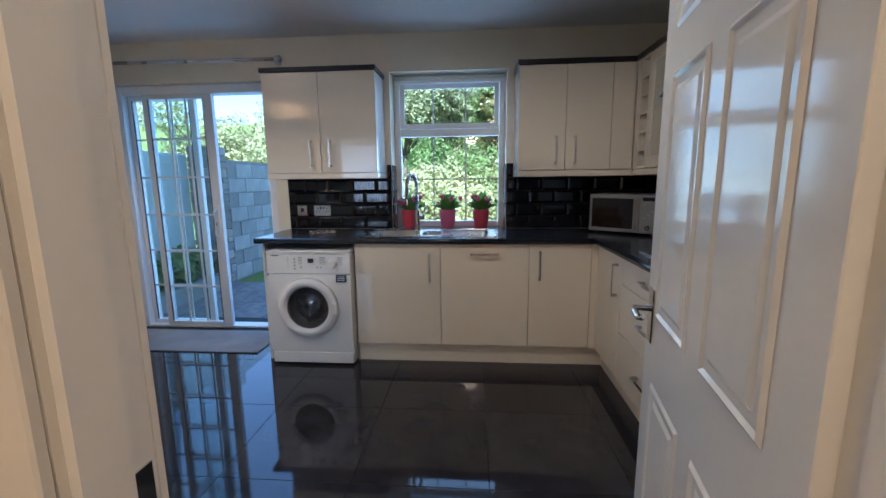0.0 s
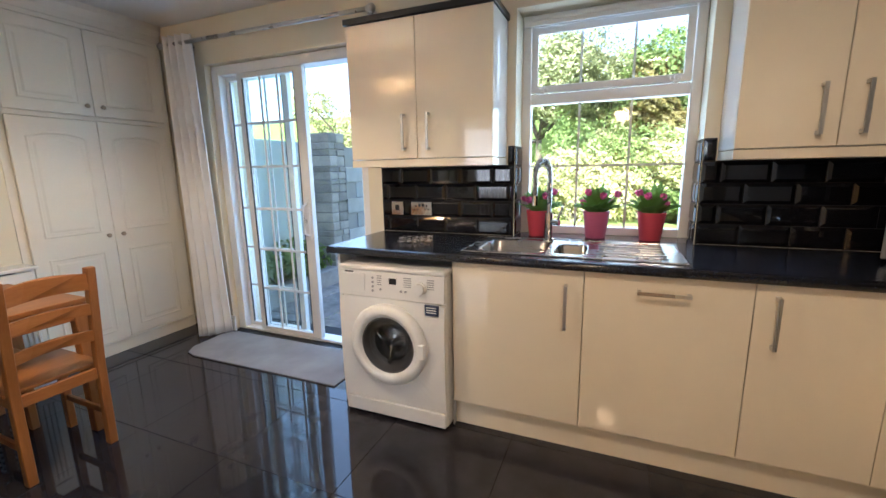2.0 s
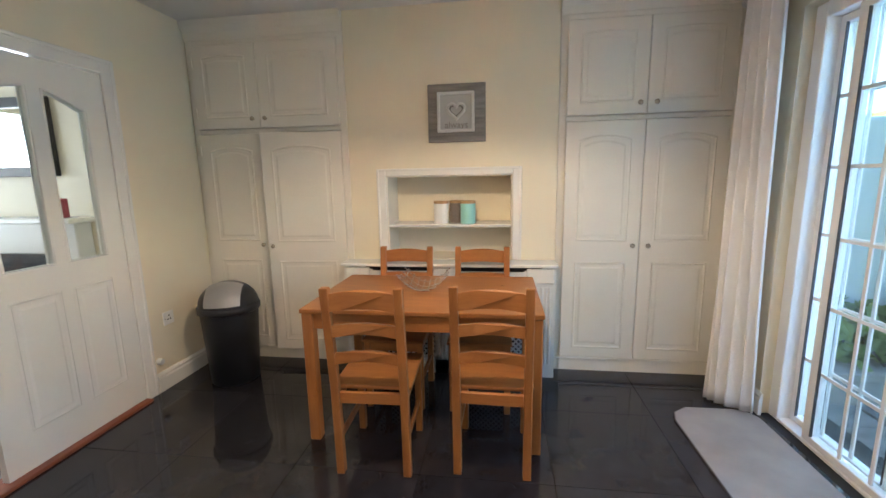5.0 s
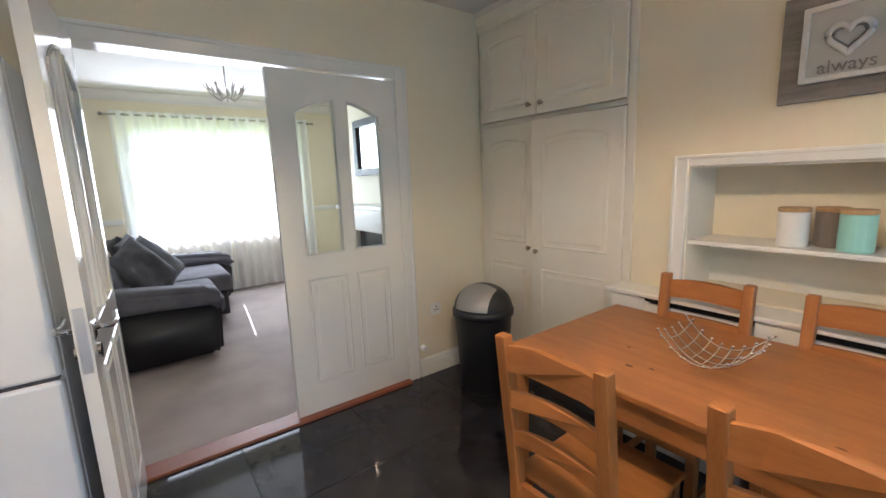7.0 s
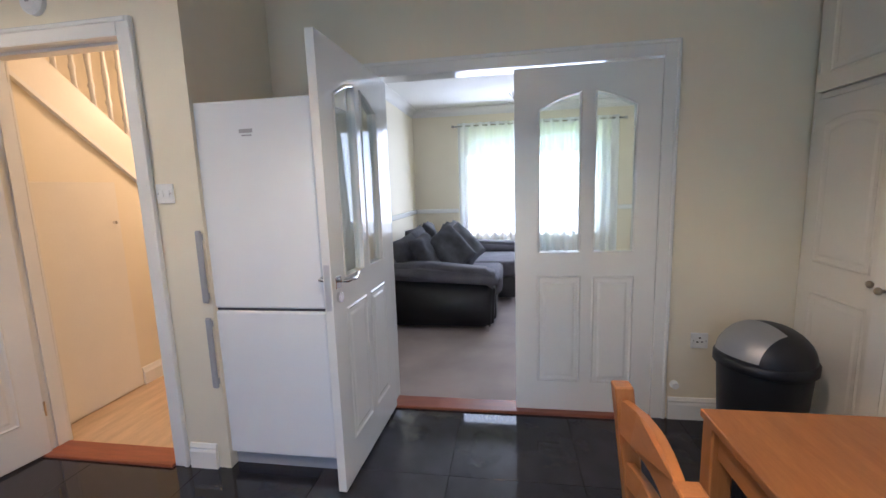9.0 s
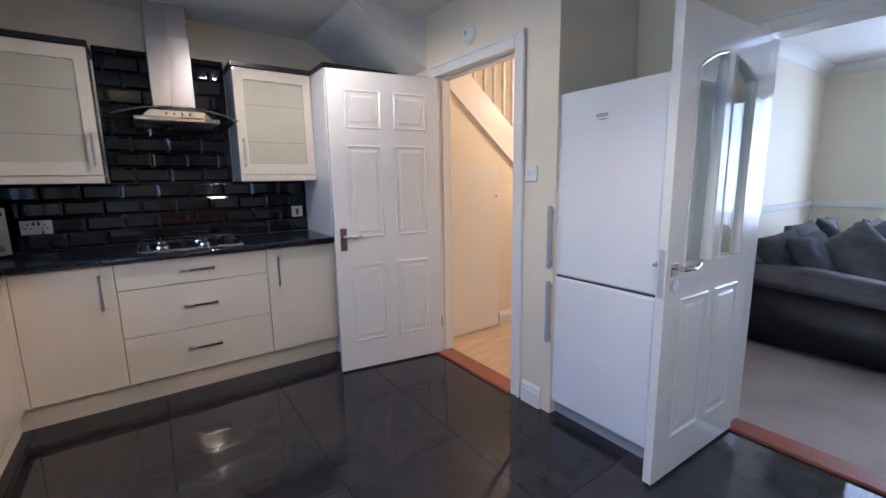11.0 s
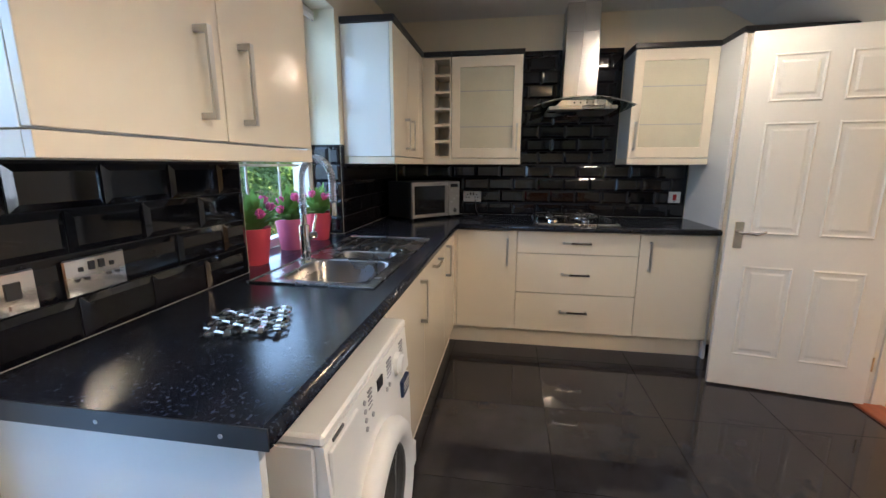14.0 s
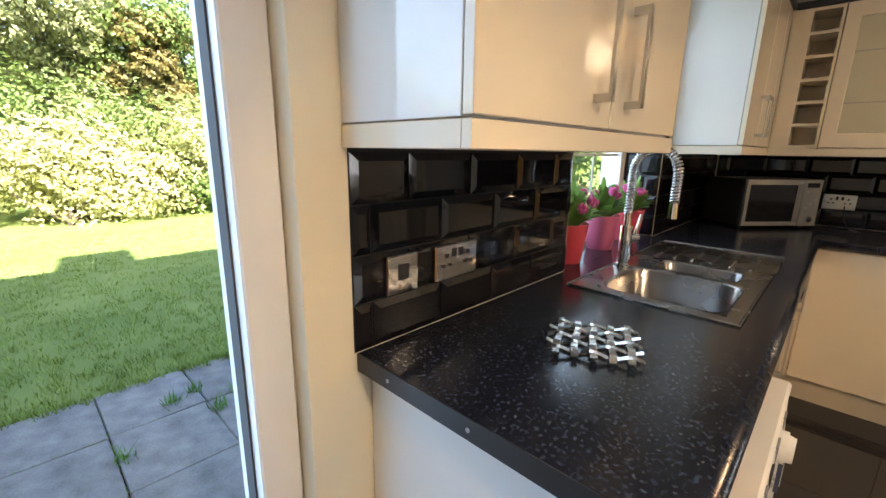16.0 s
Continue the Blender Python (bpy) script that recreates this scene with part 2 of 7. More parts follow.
def wall_x(name, outline, y, thick):
    """A wall along x out of one outline (x, z), its openings cut in; y is its lower face."""
    return part(name, prism(bmesh.new(), outline, thick, lambda u, v, w: Vector((u, y + w, v))), CREAM)


wall_north = setting(wall_x("wall_north", [
    (ALCOVE - 0.3, -0.2), (-1.50, -0.2), (-1.50, 2.095), (-0.11, 2.095), (-0.11, -0.2), (1.3, -0.2), (1.3, 0.885), (0.865, 0.885), (0.865, 2.13), (1.78, 2.13), (1.78, 0.885),
    (1.3005, 0.885), (1.3005, -0.2), (EAST + 0.3, -0.2), (EAST + 0.3, H), (ALCOVE - 0.3, H)], 0, NORTHOUT), "cream painted wall with the window and patio door", "wall")
wall_east = setting(block("wall_east", (EAST, EAST + 0.3, -2.93, 0, 0, H), CREAM), "cream painted wall behind the hob", "wall")
wall_hall = setting(wall_x("wall_hall", [(0.937, 0), (1.135, 0), (1.135, 2.01), (1.93, 2.01), (1.93, 0), (EAST + 0.3, 0), (EAST + 0.3, H), (0.937, H)], HALLWALL - 0.11, 0.11),
                    "cream painted wall round the hall doorway", "wall")
wall_return = setting(block("wall_return", (0.857, 0.937, LIVWALL, HALLWALL, 0, H), CREAM), "cream return wall beside the fridge freezer", "wall")
wall_living = setting(wall_x("wall_living", [(ALCOVE - 0.3, 0), (-1.27, 0), (-1.27, 1.94), (0.235, 1.94), (0.235, 0), (0.937, 0), (0.937, H), (ALCOVE - 0.3, H)], LIVWALL - 0.11, 0.11),
                      "cream painted wall round the double doors", "wall")
wall_west = setting(block("wall_west", (ALCOVE - 0.3, ALCOVE, LIVWALL, 0, 0, H), CREAM), "cream wall behind the fitted cupboards", "wall")
BR0, BR1 = -2.46, -1.07
wall_breast = setting(part("wall_chimney_breast", prism(bmesh.new(), [
    (BR0, 0), (-1.70, 0), (-1.70, 0.78), (-2.205, 0.78), (-2.205, 1.345), (-1.352, 1.345), (-1.352, 0.78), (-1.6995, 0.78), (-1.6995, 0), (BR1, 0), (BR1, H), (BR0, H)],
    BREAST + 2.22, lambda u, v, w: Vector((-2.22 + w, u, v))), CREAM), "cream chimney breast with a shelved recess", "wall")
setting(block("wall_recess_back", (ALCOVE, -2.2205, BR0, BR1, 0, H), CREAM), "cream wall behind the shelved recess", "wall")
ceiling = setting(block("ceiling", (ALCOVE - 0.3, EAST + 0.3, LIVWALL - 0.11, NORTHOUT, H, H + 0.12), CEIL), "white painted plaster ceiling", "ceiling")
bm = bmesh.new()
prism(bm, [(-2.93, H), (-2.38, H), (-2.60, 2.29), (-2.93, 2.07)], EAST - 2.03, lambda u, v, w: Vector((2.03 + w, u, v)))
soffit = setting(part("stair_soffit", bm, CEIL), "white sloping underside of the stairs", "ceiling")
floor = setting(block("floor", (ALCOVE - 0.3, EAST + 0.3, LIVWALL, NORTHOUT - 0.02, -0.15, -0.012), GROUT), "black polished tile floor with thin joints", "floor")

# ---- living room and hall shells ----
CARPET = mat("grey_beige_carpet", (0.40, 0.345, 0.325), 0.95, var=0.16, size=3, bump=0.8, fine=260)
LAMINATE = mat("pale_oak_laminate", (0.56, 0.40, 0.24), 0.4, var=0.2, size=3, stretch=(6, 1, 1), fine=40)
LIVS, LIVW, LIVE = -7.25, -2.42, 0.857
setting(block("floor_living", (LIVW - 0.1, LIVE, LIVS - 0.1, LIVWALL - 0.01, -0.15, 0.0), CARPET), "grey beige fitted carpet", "carpet")
setting(block("ceiling_living", (LIVW - 0.1, LIVE + 0.08, LIVS - 0.3, LIVWALL - 0.11, H, H + 0.12), CEIL), "white living room ceiling", "ceiling")
setting(block("wall_living_east", (LIVE, LIVE + 0.08, LIVS - 0.3, LIVWALL - 0.11, -0.15, H), CREAM), "cream wall beside the sofa", "wall")
setting(block("wall_living_west", (LIVW - 0.1, LIVW, LIVS - 0.3, LIVWALL - 0.11, -0.15, H), CREAM), "cream living room wall", "wall")
setting(block("wall_fireplace", (LIVW, -2.02, -6.0, -4.55, 0, H), CREAM), "cream chimney breast in the living room", "wall")
setting(wall_x("wall_living_south", [(LIVW, 0), (-0.80, 0), (-0.80, 0.75), (-1.75, 0.75), (-1.75, 2.1), (0.1, 2.1), (0.1, 0.75), (-0.7995, 0.75), (-0.7995, 0), (LIVE, 0), (LIVE, H), (LIVW, H)], LIVS - 0.3, 0.3),
        "cream wall round the front window", "wall")
HALLS = -6.2
setting(block("floor_hall", (LIVE + 0.08, 3.3, HALLS, HALLWALL - 0.02, -0.15, 0.0), LAMINATE), "pale wood laminate hall floor", "floor")
setting(block("ceiling_hall", (LIVE + 0.08, 3.3, HALLS, HALLWALL - 0.11, 2.75, 2.85), CEIL), "white hall ceiling", "ceiling")
setting(block("wall_hall_south", (LIVE + 0.08, 3.3, HALLS - 0.1, HALLS, 0, 2.8), CREAM), "cream wall at the end of the hall", "wall")
setting(solids("wall_hall_west", [(LIVE + 0.08, LIVE + 0.1, HALLS, HALLWALL - 0.11, 0, 2.8)], CREAM), "cream hall wall", "wall")
setting(block("wall_stairwell", (3.2, 3.3, HALLS, HALLWALL - 0.11, 0, 2.8), CREAM), "cream stairwell wall", "wall")
setting(block("wall_above_hall", (LIVE + 0.08, 3.3, HALLWALL - 0.11, HALLWALL - 0.01, H + 0.12, 2.85), CREAM), "cream wall over the doorway", "wall")
# the storey above and the roof, which shade the garden
BRICKR = mat("cream_render", (0.6, 0.57, 0.5), 0.8, var=0.08, bump=0.5, fine=90)
ROOF = mat("dark_roof_tile", (0.06, 0.055, 0.055), 0.7, var=0.2, bump=0.5, fine=40)
setting(solids("upper_storey", [(-5, 6, -7.6, 0.3, 2.86, 4.7)], BRICKR), "rendered upper storey of the house", "house")
bm = bmesh.new()
prism(bm, [(-8.0, 4.7), (0.6, 4.7), (-3.6, 6.9)], 11.4, lambda u, v, w: Vector((-5.2 + w, u, v)))
setting(part("house_roof", bm, ROOF), "dark tiled pitched roof", "roof")
setting(block("house_chimney", (-1.05, -0.3, -2.4, -1.8, 5.4, 7.6), BRICKR), "rendered chimney stack", "chimney")

# ---- window ----
WY0, WY1 = 0.175, 0.235
BAR = mat("white_glazing_bar", (0.62, 0.62, 0.60), 0.4)
window_1 = thing("window_1", (1.32, 0.2, 0.9), "white uPVC window with a top vent and glazing bars", "window", kind="structure")
solids("window_frame", [(0.865, 0.915, WY0, WY1, 0.905, 2.13), (1.73, 1.78, WY0, WY1, 0.905, 2.13), (0.915, 1.73, WY0, WY1, 0.905, 0.95),
                        (0.915, 1.73, WY0, WY1, 2.07, 2.13), (0.915, 1.73, WY0, WY1, 1.655, 1.715)], UPVC, window_1, 0.004)
part("top_sash", frame_ring((0.917, 1.728, 1.717, 2.068), (0.955, 1.69, 1.755, 2.03), 0.013, lambda u, v, w: Vector((u, WY0 - 0.014 + w, v))), UPVC, window_1)
for x in (0.99, 1.655):
    solids("catch", [(x - 0.025, x + 0.025, WY0 - 0.03, WY0 - 0.014, 1.727, 1.742), (x - 0.008, x + 0.008, WY0 - 0.045, WY0 - 0.03, 1.705, 1.745)], UPVC, window_1, 0.002)
for z0, z1 in ((0.95, 1.655), (1.715, 2.07)):
    ob = block("pane", (0.915, 1.73, 0.203, 0.207, z0, z1), GLASS, window_1)
    ob.visible_shadow = False
    for x in (1.187, 1.458):
        block("glazing_bar", (x - 0.006, x + 0.006, 0.196, 0.202, z0, z1), BAR, window_1)
block("glazing_bar", (0.915, 1.73, 0.196, 0.2025, 1.297, 1.309), BAR, window_1)
SILLW = mat("purple_black_sill", (0.03, 0.025, 0.03), 0.12, var=0.2)
setting(block("window_sill", (0.865, 1.78, -0.001, WY0, 0.8862, 0.9055), SILLW), "dark glossy tiled window sill", "sill")
blind = thing("roller_blind", (1.32, 0.13, 2.08), "white rolled-up roller blind under the window head", "blind")
bm = bmesh.new()
rod(bm, (0.88, 0.13, 2.10), (1.765, 0.13, 2.10), 0.022)
part("roll", bm, UPVC, blind, smooth=True)
block("bottom_bar", (0.885, 1.76, 0.105, 0.115, 2.062, 2.085), UPVC, blind, 0.002)

# ---- patio door ----
SX0, SX1, SZ = -1.498, -0.112, 2.09
patio = thing("door_1", (-0.77, 0.1, 0), "white uPVC sliding patio door standing half open", "patio door", kind="structure")
solids("outer_frame", [(SX0, -1.425, 0.05, 0.165, 0, SZ), (SX1 - 0.08, SX1, 0.05, 0.165, 0, SZ), (-1.425, SX1 - 0.08, 0.05, 0.165, 2.02, SZ),
                       (-1.425, SX1 - 0.08, 0.05, 0.165, 0, 0.02)], UPVC, patio, 0.004)
SEAL = mat("grey_rubber_seal", (0.06, 0.06, 0.065), 0.7)
block("jamb_seal", (SX1 - 0.084, SX1 - 0.0805, 0.085, 0.125, 0.03, 2.015), SEAL, patio)


def sash(x0, x1, y, bars, handle, left, right):
    z0, z1, rail = 0.021, 2.018, 0.034
    frame_part = part("sash", frame_ring((x0, x1, z0, z1), (x0 + left, x1 - right, z0 + rail, z1 - rail), 0.044, lambda u, v, w: Vector((u, y - 0.022 + w, v))), UPVC, patio)
    ob = block("pane", (x0 + left, x1 - right, y - 0.003, y + 0.003, z0 + rail, z1 - rail), GLASS, frame_part)
    ob.visible_shadow = False
    for k in range(1, bars):
        x = x0 + left + (x1 - x0 - left - right) * k / bars
        block("glazing_bar", (x - 0.008, x + 0.008, y - 0.011, y - 0.004, z0 + rail, z1 - rail), UPVC, frame_part)
    for k in range(1, 6):
        z = z0 + rail + (z1 - z0 - 2 * rail) * k / 6
        block("glazing_bar", (x0 + left, x1 - right, y - 0.0105, y - 0.0035, z - 0.008, z + 0.008), UPVC, frame_part)
    solids("seal", [(x0 + left, x0 + left + 0.004, y - 0.024, y - 0.012, z0 + rail, z1 - rail), (x1 - right - 0.004, x1 - right, y - 0.024, y - 0.012, z0 + rail, z1 - rail)], SEAL, frame_part)
    if handle:
        part("lock_plate", bulk(bmesh.new(), x1 - 0.06, x1 - 0.018, y - 0.034, y - 0.022, 0.80, 1.10, 0.004), UPVC, frame_part)
        bm = bmesh.new()
        tube(bm, [(x1 - 0.04, y - 0.03, 0.83), (x1 - 0.04, y - 0.072, 0.85), (x1 - 0.04, y - 0.072, 1.05), (x1 - 0.04, y - 0.03, 1.07)], 0.009)
        part("pull_handle", bm, UPVC, frame_part)
        solids("key", [(x1 - 0.044, x1 - 0.036, y - 0.05, y - 0.034, 0.925, 0.955)], CHROME, frame_part, 0.001)


sash(-1.424, -0.83, 0.132, 3, False, 0.036, 0.05)
sash(-1.25, -0.64, 0.078, 3, True, 0.05, 0.078)
setting(block("patio_door_sill", (-1.50, -0.11, 0.0, 0.34, -0.15, -0.001), GROUT), "dark threshold under the patio door", "threshold")

# ---- skirting, architraves, thresholds ----


def skirting(x0, x1, y, side):
    """A moulded skirting board along x; side is the way it faces in y."""
    bm = bmesh.new()
    prism(bm, [(0, 0), (0.018, 0), (0.018, 0.085), (0.012, 0.098), (0.014, 0.106), (0.006, 0.122), (0, 0.125)], x1 - x0, lambda u, v, w: Vector((x0 + w, y + side * u, v)))
    return part("skirting_board", bm, WHITE)


for k, (x0, x1, y, s) in enumerate(((-1.60, -1.47, 0, -1), (-1.94, -1.345, LIVWALL, 1), (0.919, 1.06, HALLWALL, 1))):
    setting(skirting(x0, x1, y, s), "white moulded skirting board", "skirting")
bm = bmesh.new()
prism(bm, [(0, 0), (0.018, 0), (0.018, 0.085), (0.012, 0.098), (0.014, 0.106), (0.006, 0.122), (0, 0.125)], 0.03, lambda u, v, w: Vector((0.937 - u, HALLWALL - w, v)))
setting(part("skirting_board", bm, WHITE), "white moulded skirting board", "skirting")


def architrave(x0, x1, top, y, side, wide=0.075):
    """A moulded door surround on a wall that faces side in y."""
    bm = bmesh.new()
    for a, b, z0, z1 in ((x0 - wide, x0, 0, top + wide), (x1, x1 + wide, 0, top + wide), (x0, x1, top, top + wide)):
        ya, yb = sorted((y, y + side * 0.016))
        bulk(bm, a, b, ya, yb, z0, z1, 0.003)
    for a, b, z0, z1 in ((x0 - wide, x0 - wide + 0.02, 0, top + wide), (x1 + wide - 0.02, x1 + wide, 0, top + wide), (x0 - wide + 0.02, x1 + wide - 0.02, top + wide - 0.02, top + wide)):
        ya, yb = sorted((y + side * 0.013, y + side * 0.024))
        bulk(bm, a, b, ya, yb, z0, z1, 0.004)
    return setting(part("trim_architrave", bm, WHITE), "white moulded door architrave", "architrave")


architrave(1.15, 1.915, 1.995, HALLWALL, 1)
architrave(1.15, 1.915, 1.995, HALLWALL - 0.11, -1)
architrave(-1.255, 0.22, 1.925, LIVWALL, 1)
architrave(-1.255, 0.22, 1.925, LIVWALL - 0.11, -1)
setting(solids("trim_hall_door_lining", [(1.135, 1.15, HALLWALL - 0.11, HALLWALL, 0, 1.995), (1.915, 1.93, HALLWALL - 0.11, HALLWALL, 0, 1.995), (1.135, 1.93, HALLWALL - 0.11, HALLWALL, 1.995, 2.01),
                                          (1.15, 1.162, HALLWALL - 0.10, HALLWALL - 0.042, 0, 1.995), (1.903, 1.915, HALLWALL - 0.10, HALLWALL - 0.042, 0, 1.995), (1.162, 1.903, HALLWALL - 0.10, HALLWALL - 0.042, 1.983, 1.995)], WHITE),
        "white painted door lining", "door frame")
setting(block("strike_plate", (1.147, 1.153, HALLWALL - 0.034, HALLWALL - 0.008, 0.88, 0.96), CHROME), "small steel strike plate in the door lining", "strike plate")
setting(solids("trim_double_door_lining", [(-1.27, -1.255, LIVWALL - 0.11, LIVWALL, 0, 1.925), (0.22, 0.235, LIVWALL - 0.11, LIVWALL, 0, 1.925), (-1.27, 0.235, LIVWALL - 0.11, LIVWALL, 1.925, 1.94)], WHITE),
        "white painted double door lining", "door frame")
setting(block("threshold_hall", (1.15, 1.915, HALLWALL - 0.10, HALLWALL + 0.035, -0.004, 0.014), THRESH, None, 0.005), "red-brown hardwood threshold strip", "threshold")
setting(block("threshold_living", (-1.255, 0.22, LIVWALL - 0.08, LIVWALL + 0.05, -0.004, 0.016), THRESH, None, 0.005), "red-brown hardwood threshold strip", "threshold")


# ---- doors ----
def lever(parent, x, z, y, side, way, plate=(0.045, 0.15)):
    """A chrome lever handle on a plate; side: the face it sits on, way: where the lever points."""
    ya, yb = sorted((y, y + side * 0.006))
    h = part("door_handle", bulk(bmesh.new(), x - plate[0] / 2, x + plate[0] / 2, ya, yb, z - plate[1] * 0.62, z + plate[1] * 0.38, 0.003), CHROME, parent, "chrome lever handle")
    bm = bmesh.new()
    tube(bm, [(x, y + side * 0.004, z), (x, y + side * 0.045, z), (x + way * 0.03, y + side * 0.052, z + 0.002), (x + way * 0.07, y + side * 0.05, z - 0.004), (x + way * 0.10, y + side * 0.045, z + 0.004), (x + way * 0.115, y + side * 0.044, z + 0.012)], 0.008, 10)
    part("lever", bm, CHROME, h, smooth=True)


def raised(bm, x0, x1, z0, z1, y, side, arch=0.0, relief=1.0):
    """A raised-and-fielded panel: a moulding ring sunk round a raised field."""
    def ring(inset, depth):
        top = [(x0 + inset, z1 - inset), (x1 - inset, z1 - inset)]
        if arch:
            n = 10
            top = [(x0 + inset + (x1 - x0 - 2 * inset) * k / n, z1 - inset - arch + arch * math.sin(math.pi * k / n) ** 0.8) for k in range(n + 1)]
        return [bm.verts.new((u, y + side * depth * relief, v)) for u, v in [(x0 + inset, z0 + inset)] + top + [(x1 - inset, z0 + inset)]]
    rings = [ring(0, 0.0005), ring(0.008, 0.006), ring(0.016, 0.0006), ring(0.034, 0.0006), ring(0.046, 0.005)]
    for a, b in zip(rings, rings[1:]):
        n = len(a)
        for k in range(n):
            bm.faces.new((a[k], a[(k + 1) % n], b[(k + 1) % n], b[k]))
    bm.faces.new(rings[-1])
    return bm


def hall_door():
    d = thing("door_2", (0, 0, 0), "white six-panel door standing wide open into the kitchen", "door", kind="structure")
    w, t = 0.755, 0.038
    block("leaf", (0, w, -t / 2, t / 2, 0.012, 1.985), WHITE, d, 0.002)
    for side in (1, -1):
        for x0, x1 in ((0.10, 0.335), (0.42, 0.655)):
            for z0, z1 in ((0.21, 0.75), (0.93, 1.53), (1.63, 1.87)):
                part("panel", raised(bmesh.new(), x0, x1, z0, z1, side * t / 2, side), WHITE, d)
        lever(d, w - 0.055, 0.94, side * t / 2, side, -1)
    for z in (0.25, 1.75):
        block("hinge", (-0.006, 0.004, -t / 2 - 0.004, t / 2, z - 0.04, z + 0.04), CHROME, d)
    return d


d = hall_door()
d.matrix_basis = Matrix.Translation((1.913, -2.935, 0)) @ pose(0, 0, 0, 0, 0, math.degrees(math.atan2(0.755, 0.131)))


BRUSHED = mat("satin_nickel", (0.62, 0.62, 0.63), 0.45, 0.7, var=0.04)


def glazed_leaf(name, label, handles):
    d = thing(name, (0, 0, 0), label, "glazed door", kind="structure")
    w, t, top = 0.735, 0.036, 1.915
    bm = bmesh.new()
    half = [(0, 0.016), (w, 0.016), (w, 0.94), (0, 0.94)]
    prism(bm, half, t, lambda u, v, q: Vector((u, q - t / 2, v)))
    for x0, x1 in ((0, 0.11), (0.32, 0.385), (0.61, w)):
        bulk(bm, x0, x1, -t / 2, t / 2, 0.94, 1.60)
    n = 12
    rise = lambda x: 1.66 + 0.125 * math.sin(math.pi * ((x - 0.11) / 0.50 * 0.76 + 0.12))
    edge = [(0, 1.60), (0.11, 1.60)] + [(0.11 + 0.21 * k / n, rise(0.11 + 0.21 * k / n)) for k in range(n + 1)] + [(0.32, 1.60), (0.385, 1.60)] + [
        (0.385 + 0.225 * k / n, rise(0.385 + 0.225 * k / n)) for k in range(n + 1)] + [(0.61, 1.60), (w, 1.60), (w, top), (0, top)]
    prism(bm, edge, t, lambda u, v, q: Vector((u, q - t / 2, v)))
    part("leaf", bm, WHITE, d)
    for x0, x1 in ((0.11, 0.32), (0.385, 0.61)):
        bm = bmesh.new()
        prism(bm, [(x0, 0.94), (x1, 0.94)] + [(x1 - (x1 - x0) * k / n, rise(x1 - (x1 - x0) * k / n)) for k in range(n + 1)], 0.004, lambda u, v, q: Vector((u, q - 0.002, v)))
        part("pane", bm, GLASS, d).visible_shadow = False
        bm = bmesh.new()
        for side in (1, -1):
            path = [(x0 + 0.004, side * t / 2, 0.944), (x1 - 0.004, side * t / 2, 0.944)] + [(x1 - 0.004 - (x1 - x0 - 0.008) * k / n, side * t / 2, rise(x1 - (x1 - x0) * k / n) - 0.004) for k in range(n + 1)]
            tube(bm, path, 0.007, 6, True)
        part("glazing_bead", bm, WHITE, d)
    for side in (1, -1):
        for x0, x1 in ((0.105, 0.325), (0.38, 0.615)):
            part("panel", raised(bmesh.new(), x0, x1, 0.19, 0.81, side * t / 2, side), WHITE, d)
        if handles:
            lever(d, w - 0.055, 0.945, side * t / 2, side, -1, (0.05, 0.052))
            bm = bmesh.new()
            rod(bm, (w - 0.055, side * (t / 2), 0.875), (w - 0.055, side * (t / 2 + 0.012), 0.875), 0.022, n=20)
            part("keyhole", bm, CHROME, d)
    block("lock_face", (w - 0.001, w + 0.002, -0.012, 0.012, 0.83, 1.02), BRUSHED, d, 0.0, "steel lock face plate")
    for z in (0.22, 1.71):
        block("hinge", (-0.008, 0.012, -t / 2 - 0.006, -t / 2 + 0.004, z - 0.05, z + 0.05), CHROME, d)
    return d


leaf = glazed_leaf("door_3", "white glazed double-door leaf standing open beside the fridge freezer", True)
leaf.matrix_basis = pose(0.215, -3.555, 0, 0, 0, 88)
leaf = glazed_leaf("door_4", "white glazed double-door leaf standing closed", False)
leaf.matrix_basis = pose(-1.253, -3.615, 0, 0, 0, 0)

# ---- fridge freezer ----
FRIDGE = mat("white_enamel", (0.80, 0.81, 0.82), 0.22, var=0.012, size=3, coat=0.3)
GREYP = mat("grey_plastic", (0.36, 0.36, 0.37), 0.4)
fridge = thing("fridge_freezer", (0.61, -3.25, 0), "white fridge freezer in the alcove", "fridge")
FX0, FX1, FY, FZ, FS = 0.315, 0.905, -2.95, 1.71, 0.79
block("body", (FX0, FX1, -3.56, FY - 0.065, 0.03, FZ), FRIDGE, fridge, 0.006)
for nm, z0, z1, h0, h1 in (("fridge_door", FS + 0.006, FZ, 0.83, 1.16), ("freezer_door", 0.07, FS - 0.006, 0.42, 0.76)):
    dd = block(nm, (FX0, FX1, FY - 0.06, FY, z0, z1), FRIDGE, fridge, 0.012, steps=3)
    bm = bmesh.new()
    bulk(bm, FX1 - 0.045, FX1 - 0.015, FY + 0.028, FY + 0.044, h0, h1, 0.006)
    for z in (h0 + 0.03, h1 - 0.03):
        bulk(bm, FX1 - 0.040, FX1 - 0.02, FY - 0.001, FY + 0.03, z - 0.015, z + 0.015)
    part("handle", bm, GREYP, dd, "grey bar handle")
    if nm == "fridge_door":
        solids("badge", [(0.59, 0.65, FY + 0.0005, FY + 0.003, 1.572, 1.588), (0.595, 0.64, FY + 0.0005, FY + 0.003, 1.558, 1.564)], GREYP, dd)
solids("seal", [(FX0 + 0.01, FX1 - 0.01, FY - 0.05, FY - 0.012, FS - 0.007, FS + 0.007)], SEAL, fridge)
